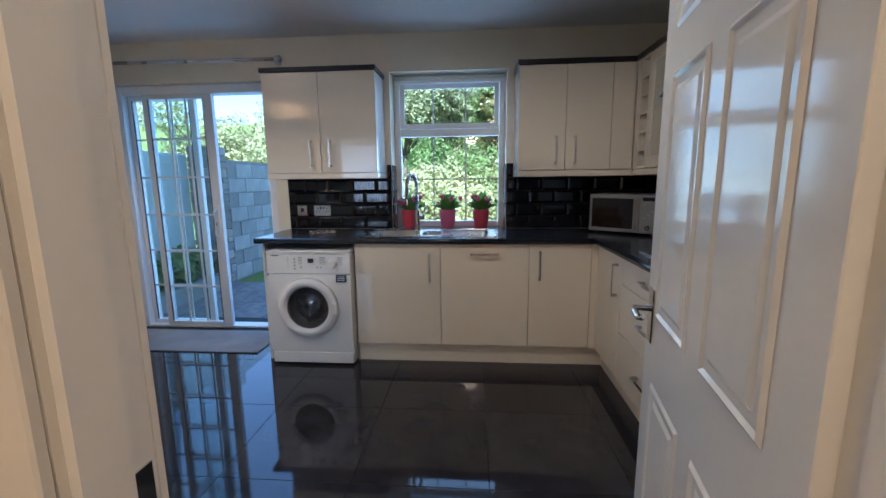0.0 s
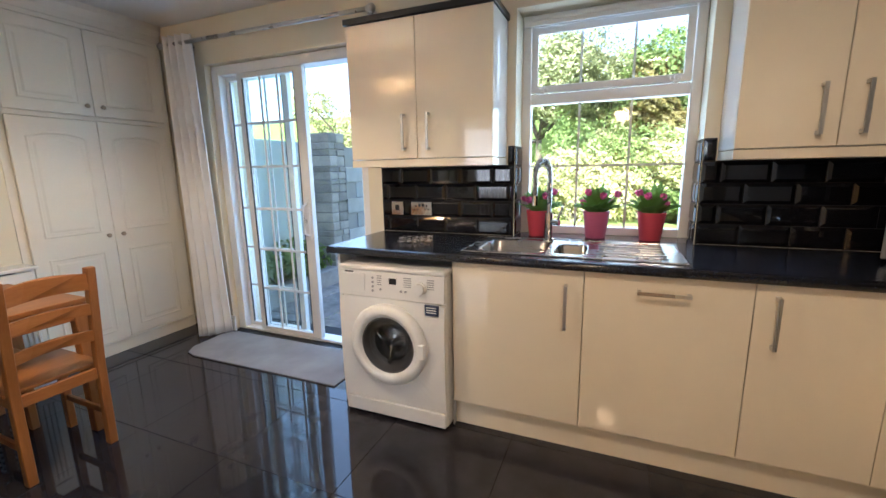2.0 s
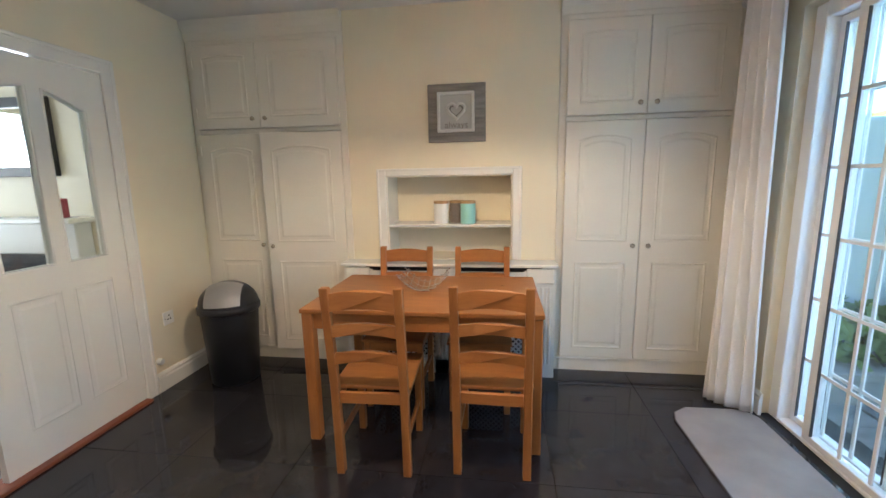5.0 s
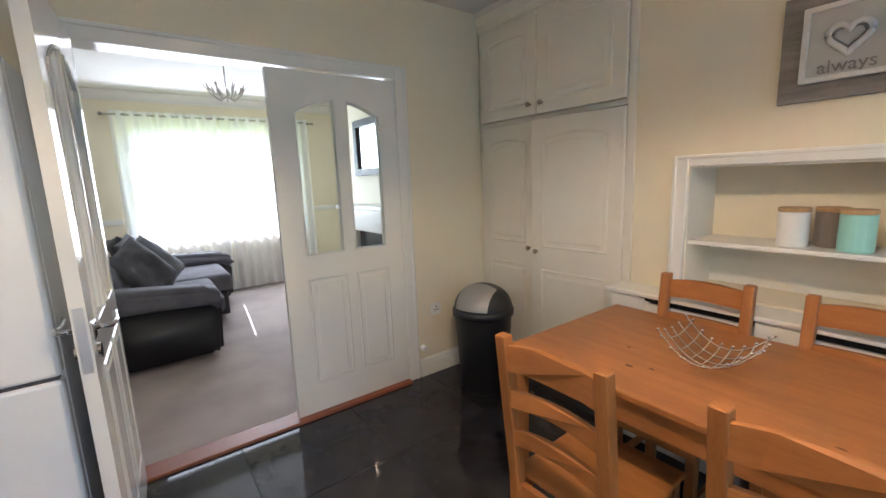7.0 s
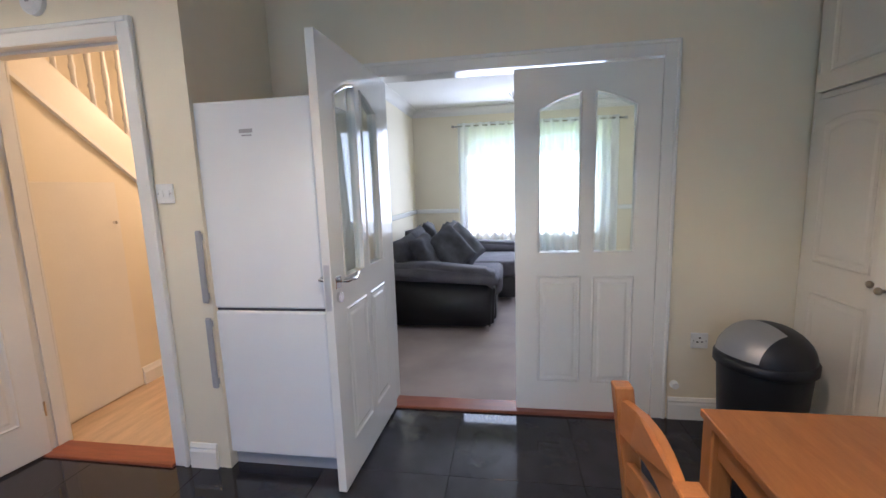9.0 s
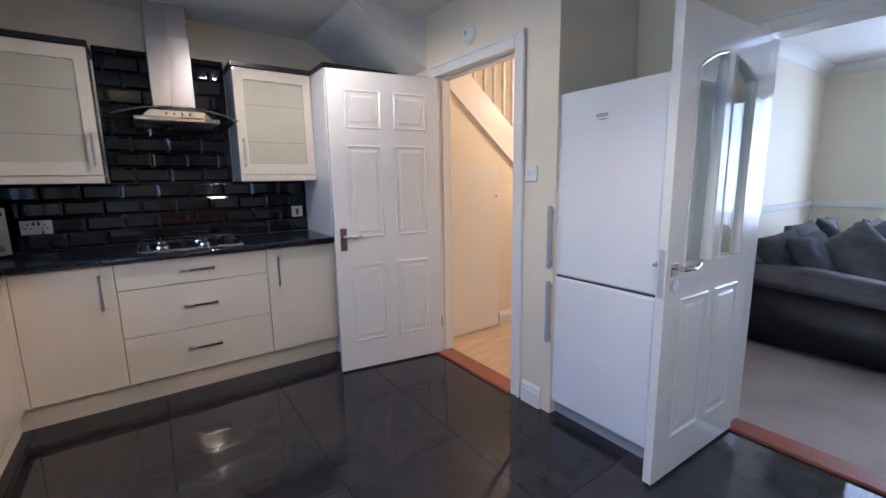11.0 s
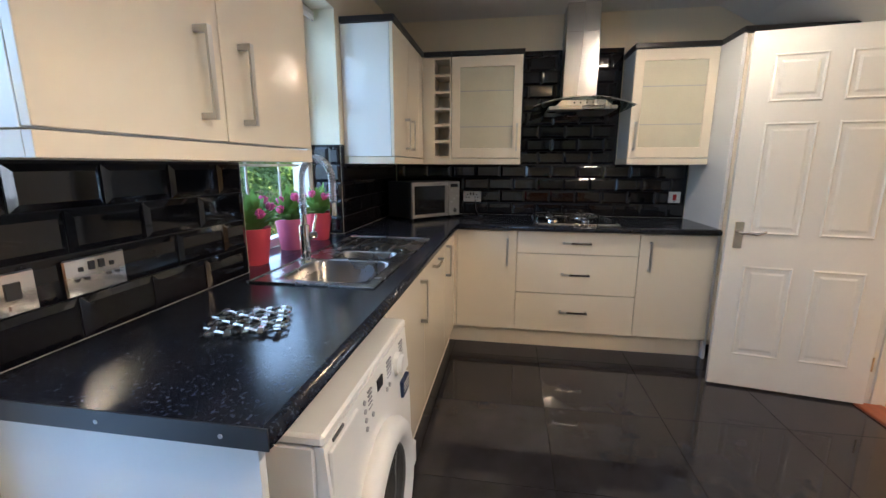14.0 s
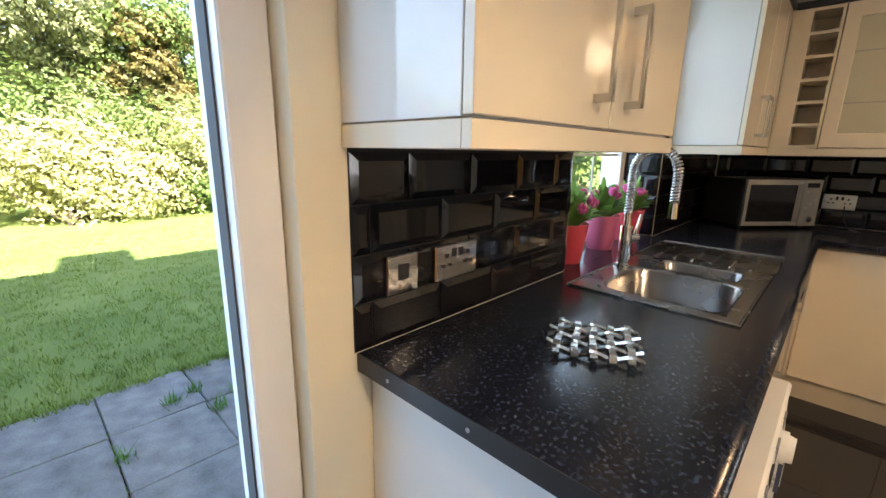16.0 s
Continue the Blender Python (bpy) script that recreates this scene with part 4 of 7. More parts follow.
def cupboard(y0, y1, split, label, ajar):
    c = thing("fitted_cupboard", (ALCOVE + 0.25, (y0 + y1) / 2, 0), label, "cupboard", "fitted cupboards")
    solids("carcass", [(ALCOVE + 0.005, FACE - 0.022, y0 + 0.005, y1 - 0.005, 0.0, 2.38)], CUPB, c)
    a, b = y0 + 0.045, y1 - 0.045
    bm = bmesh.new()
    for bb in ((FACE - 0.02, FACE + 0.004, y0 + 0.002, a, 0.0, 2.30), (FACE - 0.02, FACE + 0.004, b, y1 - 0.002, 0.0, 2.30), (FACE - 0.02, FACE + 0.004, a, b, 0.0, 0.10), (FACE - 0.02, FACE + 0.004, a, b, 1.662, 1.69),
               (FACE - 0.02, FACE + 0.004, a, b, 2.255, 2.30), (FACE + 0.002, FACE + 0.02, y0 + 0.002, y1 - 0.002, 0.085, 0.10)):
        bulk(bm, *bb, 0.002)
    part("face_frame", bm, CUPB, c)
    bm = bmesh.new()
    prism(bm, [(FACE - 0.02, 2.285), (FACE + 0.012, 2.285), (FACE + 0.018, 2.33), (FACE + 0.045, 2.37), (FACE + 0.05, H - 0.002), (FACE - 0.02, H - 0.002)], y1 - y0 - 0.004, lambda u, v, w: Vector((u, y0 + 0.002 + w, v)))
    part("cornice", bm, CUPB, c)
    for lo, hi, near in ((a, split - 0.002, True), (split + 0.002, b, False)):
        w = hi - lo
        kx = w - 0.045 if near else 0.045
        sides = (0.075, w - 0.075)
        cupboard_door("upper_door", w, 0.555, [(*sides, 0.07, 0.49, 0.012)], (kx, 0.062), c, (FACE + 0.0055, lo, 1.693), hinge="near" if near else "far")
        if ajar and not near:
            turned = 5.0
            at = Vector((FACE + 0.006, hi, 0.10)) - Matrix.Rotation(radians(90 + turned), 3, "Z") @ Vector((w, 0, 0))
            cupboard_door("lower_door", w, 1.555, [(*sides, 0.07, 0.665, 0), (*sides, 0.80, 1.47, 0.03)], (kx, 0.775), c, at, turned)
        else:
            cupboard_door("lower_door", w, 1.555, [(*sides, 0.07, 0.665, 0), (*sides, 0.80, 1.47, 0.03)], (kx, 0.775), c, (FACE + 0.0055, lo, 0.103), hinge="near" if near else "far")
    return c


cupboard(LIVWALL, BR0, -3.075, "off-white panelled fitted cupboard, one lower door ajar", True)
cupboard(BR1, -0.02, -0.55, "off-white panelled fitted cupboard beside the patio curtain", False)

# ---- recess and radiator cover ----
bm = bmesh.new()
for b in ((BREAST, BREAST + 0.016, -2.268, -2.205, 0.775, 1.395), (BREAST, BREAST + 0.016, -1.352, -1.292, 0.775, 1.395), (BREAST, BREAST + 0.016, -2.205, -1.352, 1.345, 1.395)):
    bulk(bm, *b, 0.004)
for b in ((BREAST + 0.012, BREAST + 0.022, -2.268, -2.252, 0.775, 1.395), (BREAST + 0.012, BREAST + 0.022, -1.308, -1.292, 0.775, 1.395), (BREAST + 0.012, BREAST + 0.022, -2.252, -1.308, 1.379, 1.395)):
    bulk(bm, *b, 0.003)
setting(part("trim_recess", bm, WHITE), "white moulded trim round the wall recess", "trim")
RECESS = mat("white_recess_paint", (0.78, 0.75, 0.67), 0.5, var=0.03)
setting(solids("recess_lining", [(-2.219, BREAST + 0.001, -2.2045, -2.198, 0.782, 1.344), (-2.219, BREAST + 0.001, -1.359, -1.3525, 0.782, 1.344), (-2.219, -2.213, -2.198, -1.359, 0.782, 0.995),
                                 (-2.219, BREAST + 0.001, -2.198, -1.359, 1.338, 1.3445)], RECESS), "white painted lining of the wall recess", "lining")
shelf = thing("recess_shelf", (-2.08, -1.78, 0.995), "white painted shelf in the wall recess", "shelf")
block("board", (-2.213, BREAST - 0.01, -2.198, -1.359, 0.995, 1.013), WHITE, shelf, 0.002)
CX, CY0, CY1, CT = -1.80, -2.49, -1.078, 0.772
cover = thing("radiator_cover", (-1.87, -1.78, 0), "white radiator cover with lattice grille and fluted pilasters", "radiator cover")
block("top", (BREAST + 0.001, CX + 0.03, CY0 - 0.012, CY1 + 0.012, CT - 0.02, CT), WHITE, cover, 0.004)
for y in (CY0, CY1 - 0.02):
    block("side_panel", (BREAST + 0.002, CX - 0.0185, y, y + 0.02, 0, CT - 0.021), WHITE, cover)
bm = bmesh.new()
for b in ((CX - 0.018, CX, CY0, CY0 + 0.20, 0, CT - 0.021), (CX - 0.018, CX, CY1 - 0.20, CY1, 0, CT - 0.021), (CX - 0.018, CX, -1.87, -1.70, 0, CT - 0.021),
          (CX - 0.018, CX, CY0 + 0.20, CY1 - 0.20, CT - 0.10, CT - 0.055), (CX - 0.018, CX, CY0 + 0.20, CY1 - 0.20, 0, 0.12)):
    bulk(bm, *b)
part("front_frame", bm, WHITE, cover)
for y in (CY0 + 0.02, CY1 - 0.18, -1.865):
    for k in range(6):
        block("flute", (CX, CX + 0.007, y + 0.012 + 0.025 * k, y + 0.028 + 0.025 * k, 0.10, 0.62), WHITE, cover, 0.003)
    block("pilaster_head", (CX, CX + 0.012, y - 0.005, y + 0.165, 0.645, CT - 0.03), WHITE, cover, 0.004)
# black sheet behind the lattice, coloured as the shade inside the cover
VOIDSHADE = mat("void_shade_black", (0.012, 0.012, 0.012), 0.9)
block("shade_sheet", (CX - 0.03, CX - 0.022, CY0 + 0.021, CY1 - 0.021, 0.0, CT - 0.022), VOIDSHADE, cover)
bm = bmesh.new()
for y0, y1 in ((CY0 + 0.20, -1.87), (-1.70, CY1 - 0.20)):
    step, zlo, zhi = 0.036, 0.12, CT - 0.10
    k = -30
    while k < 40:
        for s in (1, -1):
            ya = y0 + step * k
            p, q = None, None
            za, zb = zlo, zhi
            yb = ya + (zb - za)
            lo, hi = max(ya, y0), min(yb, y1)
            if hi - lo > 0.01:
                pa, pb = (lo, za + lo - ya), (hi, za + hi - ya)
                if s < 0:
                    pa, pb = (y0 + y1 - pa[0], pa[1]), (y0 + y1 - pb[0], pb[1])
                tube(bm, [(CX - 0.012 + s * 0.002, *pa), (CX - 0.012 + s * 0.002, *pb)], 0.006, 4)
        k += 1
part("lattice_grille", bm, WHITE, cover, "white diagonal lattice")
# thin black ovals on the front, their colour standing for shaded slots
bm = bmesh.new()
for y in (-2.25, -1.25):
    bmesh.ops.create_uvsphere(bm, u_segments=20, v_segments=8, radius=1, matrix=Matrix.Translation((CX + 0.002, y, CT - 0.032)) @ Matrix.Diagonal((0.003, 0.09, 0.012, 1)))
part("finger_slot_shade", bm, VOIDSHADE, cover, "black oval drawn as the shade in the finger slot")


def jar(at, colour, name, label):
    j = thing("storage_jar", at, label, "jar", "storage jars")
    x, y, z = at
    bm = bmesh.new()
    lathe(bm, [(0.049, 0), (0.052, 0.004), (0.052, 0.135), (0.050, 0.138)], at, 28)
    part("jar", bm, mat(name, colour, 0.3, var=0.03), j, smooth=False)
    bm = bmesh.new()
    lathe(bm, [(0.047, 0.138), (0.053, 0.140), (0.053, 0.153), (0.050, 0.156)], at, 28)
    part("lid", bm, WOODLID, j, "pale wooden lid")


WOODLID = mat("pale_wood_lid", (0.45, 0.28, 0.13), 0.5, var=0.2, size=20)
jar((-2.05, -1.845, 1.013), (0.80, 0.80, 0.78), "white_ceramic", "white ceramic storage jar with a wooden lid")
jar((-2.11, -1.74, 1.013), (0.20, 0.17, 0.15), "grey_ceramic", "grey-brown ceramic storage jar with a wooden lid")
jar((-2.03, -1.655, 1.013), (0.33, 0.66, 0.62), "mint_ceramic", "mint green ceramic storage jar with a wooden lid")

# ---- picture ----
GREYWOOD = mat("grey_washed_wood", (0.24, 0.22, 0.20), 0.7, var=0.35, size=4, stretch=(1, 1, 9), bump=0.3)
PALEWOOD = mat("pale_painted_wood", (0.66, 0.64, 0.61), 0.6, var=0.1, size=10)
INSET = mat("light_grey_card", (0.50, 0.49, 0.47), 0.7, var=0.06)
picture = thing("wall_picture", (BREAST, -1.715, 1.558), "grey wooden wall picture with a carved heart", "picture")
block("backboard", (BREAST + 0.001, BREAST + 0.02, -1.902, -1.528, 1.558, 1.922), GREYWOOD, picture, 0.002)
P0, P1, Q0, Q1, PX = -1.838, -1.598, 1.618, 1.868, BREAST + 0.02
part("inner_frame", frame_ring((P0, P1, Q0, Q1), (P0 + 0.018, P1 - 0.018, Q0 + 0.018, Q1 - 0.018), 0.018, lambda u, v, w: Vector((PX + 0.012 + w, u, v))), PALEWOOD, picture)
block("card", (PX, PX + 0.016, P0 + 0.004, P1 - 0.004, Q0 + 0.004, Q1 - 0.004), INSET, picture)


def heart(bm, size, y, z, x, thick):
    pts = []
    for k in range(40):
        a = 6.28319 * k / 40
        pts.append((16 * math.sin(a) ** 3 / 17 * size, (13 * math.cos(a) - 5 * math.cos(2 * a) - 2 * math.cos(3 * a) - math.cos(4 * a)) / 17 * size))
    tube(bm, [(x, y + u, z + v) for u, v in pts], thick, 8, True)
    return bm


part("heart", heart(bmesh.new(), 0.058, -1.715, 1.752, PX + 0.02, 0.010), PALEWOOD, picture, "pale carved heart", True)
part("heart_shadow_line", heart(bmesh.new(), 0.043, -1.715, 1.752, PX + 0.018, 0.005), GREYWOOD, picture, smooth=True)
text = bpy.data.curves.new("lettering", "FONT")
text.body, text.size, text.align_x, text.extrude = "always", 0.058, "CENTER", 0.002
lettering = new("lettering", text)
lettering.matrix_basis = Matrix.Translation((PX + 0.0185, -1.715, 1.645)) @ pose(0, 0, 0, 90, 0, 90)
deps = bpy.context.evaluated_depsgraph_get()
lm = bpy.data.meshes.new_from_object(lettering.evaluated_get(deps))
lm.transform(Matrix.Translation(-Vector((BREAST, -1.715, 1.558))) @ lettering.matrix_basis)
bpy.data.objects.remove(lettering)
lm.materials.clear()
lm.materials.append(GREYWOOD)
word = new("lettering", lm)
word.parent = picture
tagged(word, "grey lettering reading always")

# ---- table and chairs ----
PINE = mat("honey_stained_pine", (0.43, 0.18, 0.052), 0.38, var=0.3, size=3.5, stretch=(7, 1, 7), fine=26, bump=0.08, second=(0.30, 0.11, 0.028))
PINEX = mat("honey_stained_pine_upright", (0.43, 0.18, 0.052), 0.38, var=0.3, size=3.5, stretch=(8, 8, 1), fine=26, bump=0.08, second=(0.30, 0.11, 0.028))
TX0, TX1, TY0, TY1, TT = -1.735, -0.985, -2.41, -1.228, 0.705
table = thing("dining_table", ((TX0 + TX1) / 2, (TY0 + TY1) / 2, 0), "honey-stained pine dining table", "table")
top = block("tabletop", (TX0, TX1, TY0, TY1, TT - 0.022, TT), PINE, table, 0.004, steps=2)
KNOT = mat("dark_wood_knot", (0.09, 0.03, 0.01), 0.5, var=0.3, size=60)
for x, y, r in ((-1.16, -2.02, 0.011), (-1.19, -1.96, 0.007), (-1.30, -2.10, 0.006), (-1.12, -1.50, 0.009), (-1.5, -1.42, 0.008)):
    bm = bmesh.new()
    bmesh.ops.create_cone(bm, cap_ends=True, segments=12, radius1=r, radius2=r * 0.9, depth=0.0012, matrix=Matrix.Translation((x, y, TT)) @ Matrix.Diagonal((0.7, 1.3, 1, 1)))
    part("knot", bm, KNOT, top)
for x in (TX0 + 0.005, TX1 - 0.06):
    for y in (TY0 + 0.008, TY1 - 0.063):
        block("leg", (x, x + 0.055, y, y + 0.055, 0, TT - 0.022), PINEX, table, 0.004)
for b in ((TX0 + 0.012, TX0 + 0.032, TY0 + 0.063, TY1 - 0.063, TT - 0.105, TT - 0.0225), (TX1 - 0.04, TX1 - 0.02, TY0 + 0.063, TY1 - 0.063, TT - 0.105, TT - 0.0225),
          (TX0 + 0.06, TX1 - 0.06, TY0 + 0.02, TY0 + 0.04, TT - 0.105, TT - 0.0225), (TX0 + 0.06, TX1 - 0.06, TY1 - 0.04, TY1 - 0.02, TT - 0.105, TT - 0.0225)):
    block("apron", b, PINE, table, 0.002)


def chair():
    """A ladder-back chair that faces -x, its back legs on x = 0."""
    c = thing("dining_chair", (0, 0, 0), "honey-stained pine ladder-back dining chair", "chair", "chairs round the table")
    w, d = 0.172, 0.375
    back = lambda z: 0.0 if z < 0.42 else 0.055 * (z - 0.42) / 0.47
    for s in (-1, 1):
        bm = bmesh.new()
        y0 = s * w - (0.036 if s > 0 else 0)
        rows = [(0.0, -0.012), (0.42, 0.0), (0.66, back(0.66)), (0.892, back(0.892))]
        rings = [[bm.verts.new((x + dx, y0 + dy, z)) for dx, dy in ((-0.019, 0), (0.019, 0), (0.019, 0.036), (-0.019, 0.036))] for z, x in rows]
        for p, q in zip(rings, rings[1:]):
            for k in range(4):
                bm.faces.new((p[k], p[(k + 1) % 4], q[(k + 1) % 4], q[k]))
        bm.faces.new(rings[0][::-1])
        bm.faces.new(rings[-1])
        bmesh.ops.bevel(bm, geom=list(bm.edges), offset=0.003, segments=1, affect="EDGES")
        part("back_leg", bm, PINEX, c)
        block("front_leg", (-d, -d + 0.034, y0, y0 + 0.034, 0, 0.405), PINEX, c, 0.003)
        block("side_rail", (-d + 0.034, -0.02, y0 + 0.008, y0 + 0.026, 0.352, 0.404), PINE, c, 0.002)
        block("stretcher", (-d + 0.034, -0.018, y0 + 0.009, y0 + 0.025, 0.155, 0.185), PINE, c, 0.002)
    block("front_rail", (-d + 0.006, -d + 0.026, -w + 0.035, w - 0.035, 0.352, 0.404), PINE, c, 0.002)
    block("back_rail", (-0.012, 0.008, -w + 0.037, w - 0.037, 0.352, 0.404), PINE, c, 0.002)
    block("seat", (-d - 0.012, -0.021, -w - 0.008, w + 0.008, 0.406, 0.424), PINE, c, 0.006, steps=2)
    for z, h in ((0.545, 0.05), (0.672, 0.052), (0.79, 0.075)):
        bm = bmesh.new()
        n = 12
        span = 2 * (w - 0.036)
        low = [(-span / 2 + span * k / n, z + 0.010 * math.sin(math.pi * k / n)) for k in range(n + 1)]
        high = [(span / 2 - span * k / n, z + h + (0.016 if z > 0.75 else 0.008) * math.sin(math.pi * k / n)) for k in range(n + 1)]
        prism(bm, low + high, 0.016, lambda u, v, q: Vector((back(z + h / 2) - 0.008 + q - 0.012 * math.cos(math.pi * u / span) + 0.006, u, v)))
        part("back_slat", bm, PINE, c)
    return c


first = chair()
first.matrix_basis = pose(-0.775, -1.995, 0, 0, 0, 2)
copy_thing(first, pose(-0.82, -1.465, 0, 0, 0, -1))
copy_thing(first, pose(-1.700, -2.036, 0, 0, 0, 180))
copy_thing(first, pose(-1.700, -1.545, 0, 0, 0, 180))

# ---- wire bowl on the table ----
bowl = thing("wire_bowl", (-1.36, -1.85, TT), "shallow curved chrome wire fruit bowl", "bowl")
bm = bmesh.new()
bend = lambda u, v: Vector((-1.36 + u, -1.85 + v, TT + 0.006 + 0.10 * (v / 0.13) ** 2 * 0.85 + 0.03 * (u / 0.12) ** 2))
for k in range(5):
    u = -0.10 + 0.05 * k
    tube(bm, [bend(u, -0.13 + 0.26 * q / 14) for q in range(15)], 0.0028, 6)
for k in range(8):
    v = -0.112 + 0.032 * k
    tube(bm, [bend(-0.115 + 0.23 * q / 10, v) for q in range(11)], 0.0028, 6)
    for u in (-0.115, 0.115):
        bmesh.ops.create_uvsphere(bm, u_segments=8, v_segments=6, radius=0.0055, matrix=Matrix.Translation(bend(u, v)))
for k in range(5):
    for v in (-0.13, 0.13):
        bmesh.ops.create_uvsphere(bm, u_segments=8, v_segments=6, radius=0.0055, matrix=Matrix.Translation(bend(-0.10 + 0.05 * k, v)))
part("wire_mesh", bm, CHROME, bowl, smooth=True)

# ---- bin ----
BINB = mat("black_ribbed_plastic", (0.012, 0.013, 0.016), 0.42, var=0.2, size=8, bump=0.1)
BING = mat("silver_plastic", (0.33, 0.33, 0.33), 0.35, 0.3, var=0.05)
bx, by = -1.60, -3.23
kbin = thing("swing_bin", (bx, by, 0), "black plastic bin with a silver swing lid", "bin")
bm = bmesh.new()
lathe(bm, [(0.145, 0.0), (0.15, 0.006), (0.178, 0.49), (0.178, 0.50)], (bx, by, 0), 36)
part("bucket", bm, BINB, kbin, smooth=True)
bm = bmesh.new()
lathe(bm, [(0.182, 0.485), (0.192, 0.49), (0.192, 0.525), (0.18, 0.535)], (bx, by, 0), 36)
part("rim", bm, BINB, kbin, smooth=True)
bm = bmesh.new()
n, m = 32, 10
grid = [[bm.verts.new((bx + 0.183 * math.cos(1.5708 * i / m) * math.cos(6.28319 * j / n), by + 0.183 * math.cos(1.5708 * i / m) * math.sin(6.28319 * j / n), 0.53 + 0.15 * math.sin(1.5708 * i / m))) for j in range(n)] for i in range(m)]
topv = bm.verts.new((bx, by, 0.68))
for i in range(m - 1):
    for j in range(n):
        bm.faces.new((grid[i][j], grid[i][(j + 1) % n], grid[i + 1][(j + 1) % n], grid[i + 1][j]))
for j in range(n):
    bm.faces.new((grid[-1][j], grid[-1][(j + 1) % n], topv))
part("lid", bm, BINB, kbin, smooth=True)
bm = bmesh.new()
flap = lambda a, b: Vector((bx, by, 0.53)) + Matrix.Rotation(radians(20), 3, "Z") @ Vector((0.186 * math.sin(a) * math.cos(b), 0.186 * math.sin(b), 0.154 * math.cos(a) * math.cos(b)))
rows = [[bm.verts.new(flap(0.1 + 1.35 * i / 10, -0.62 + 1.24 * j / 12)) for j in range(13)] for i in range(11)]
for i in range(10):
    for j in range(12):
        bm.faces.new((rows[i][j], rows[i][j + 1], rows[i + 1][j + 1], rows[i + 1][j]))
part("swing_flap", bm, BING, kbin, "silver swing flap", True)

# ---- curtain, pole, mat ----
pole = thing("curtain_pole", (-0.85, -0.11, 2.2), "brushed steel curtain pole over the patio door", "curtain pole")
bm = bmesh.new()
rod(bm, (-1.78, -0.11, 2.232), (0.02, -0.11, 2.222), 0.0135, n=16)
part("pole", bm, STEEL, pole, smooth=True)
for x, z in ((-1.79, 2.232), (0.035, 2.222)):
    bm = bmesh.new()
    bmesh.ops.create_uvsphere(bm, u_segments=16, v_segments=10, radius=0.026, matrix=Matrix.Translation((x, -0.11, z)))
    rod(bm, (x - 0.012 if x > 0 else x + 0.012, -0.11, z), (x - 0.03 if x > 0 else x + 0.03, -0.11, z), 0.018)
    part("finial", bm, STEEL, pole, smooth=True)
for x in (-1.60, -0.02):
    bm = bmesh.new()
    rod(bm, (x, -0.11, 2.228), (x, -0.001, 2.228), 0.008)
    rod(bm, (x, -0.008, 2.228), (x, -0.0005, 2.228), 0.028, n=20)
    part("bracket", bm, STEEL, pole)
CLOTH = mat("white_cotton_curtain", (0.82, 0.81, 0.80), 0.85, var=0.05, size=5, bump=0.3, fine=300)
curtain = thing("curtain", (-1.6, -0.11, 0.03), "white full-length eyelet curtain drawn aside", "curtain")
bm = bmesh.new()
cols, rws = 90, 26
grid = []
for r in range(rws + 1):
    z = 0.012 + (2.285 - 0.012) * r / rws
    f = r / rws
    row = []
    for k in range(cols + 1):
        u = k / cols
        half = 0.078 + 0.062 * f ** 0.8
        x = -1.54 - 0.085 * f + (u - 0.5) * 2 * half
        y = -0.105 + (0.03 + 0.012 * f) * math.sin(u * 6.28319 * 4.5) * (0.8 + 0.2 * math.sin(5 * u)) + 0.012 * math.sin(9 * u + 4 * f) * (1 - f) + (0.17 * (u - 0.5) - 0.045) * (1 - f)
        row.append(bm.verts.new((x, y, z)))
    grid.append(row)
for r in range(rws):
    for k in range(cols):
        bm.faces.new((grid[r][k], grid[r][k + 1], grid[r + 1][k + 1], grid[r + 1][k]))
drape = part("drape", bm, CLOTH, curtain, smooth=True)
thick = drape.modifiers.new("thick", "SOLIDIFY")
thick.thickness = 0.0025
MATC = mat("grey_beige_rib_mat", (0.30, 0.275, 0.26), 0.95, var=0.22, size=4, bump=0.9, fine=240)
mat_thing = thing("door_mat", (-0.8, -0.25, 0), "grey-beige runner mat before the patio door", "mat")
bm = bmesh.new()
prism(bm, [(-1.50, -0.38), (-1.44, -0.46), (-1.36, -0.485), (-0.12, -0.485), (-0.12, -0.03), (-1.42, -0.03), (-1.48, -0.06), (-1.505, -0.12)], 0.008, lambda u, v, w: Vector((u, v, 0.0005 + w)))
part("mat_body", bm, MATC, mat_thing)
bm = bmesh.new()
tube(bm, [(-1.50, -0.38, 0.005), (-1.44, -0.46, 0.005), (-1.36, -0.485, 0.005), (-0.12, -0.485, 0.005)], 0.0045, 6)
part("bound_edge", bm, mat("dark_mat_edge", (0.10, 0.09, 0.085), 0.9), mat_thing)

# ---- sink and tap ----
sink = thing("kitchen_sink", (1.2, -0.31, 0.9), "stainless steel one-and-a-half bowl sink with drainer", "sink")
RZ = WZ1 + 0.003


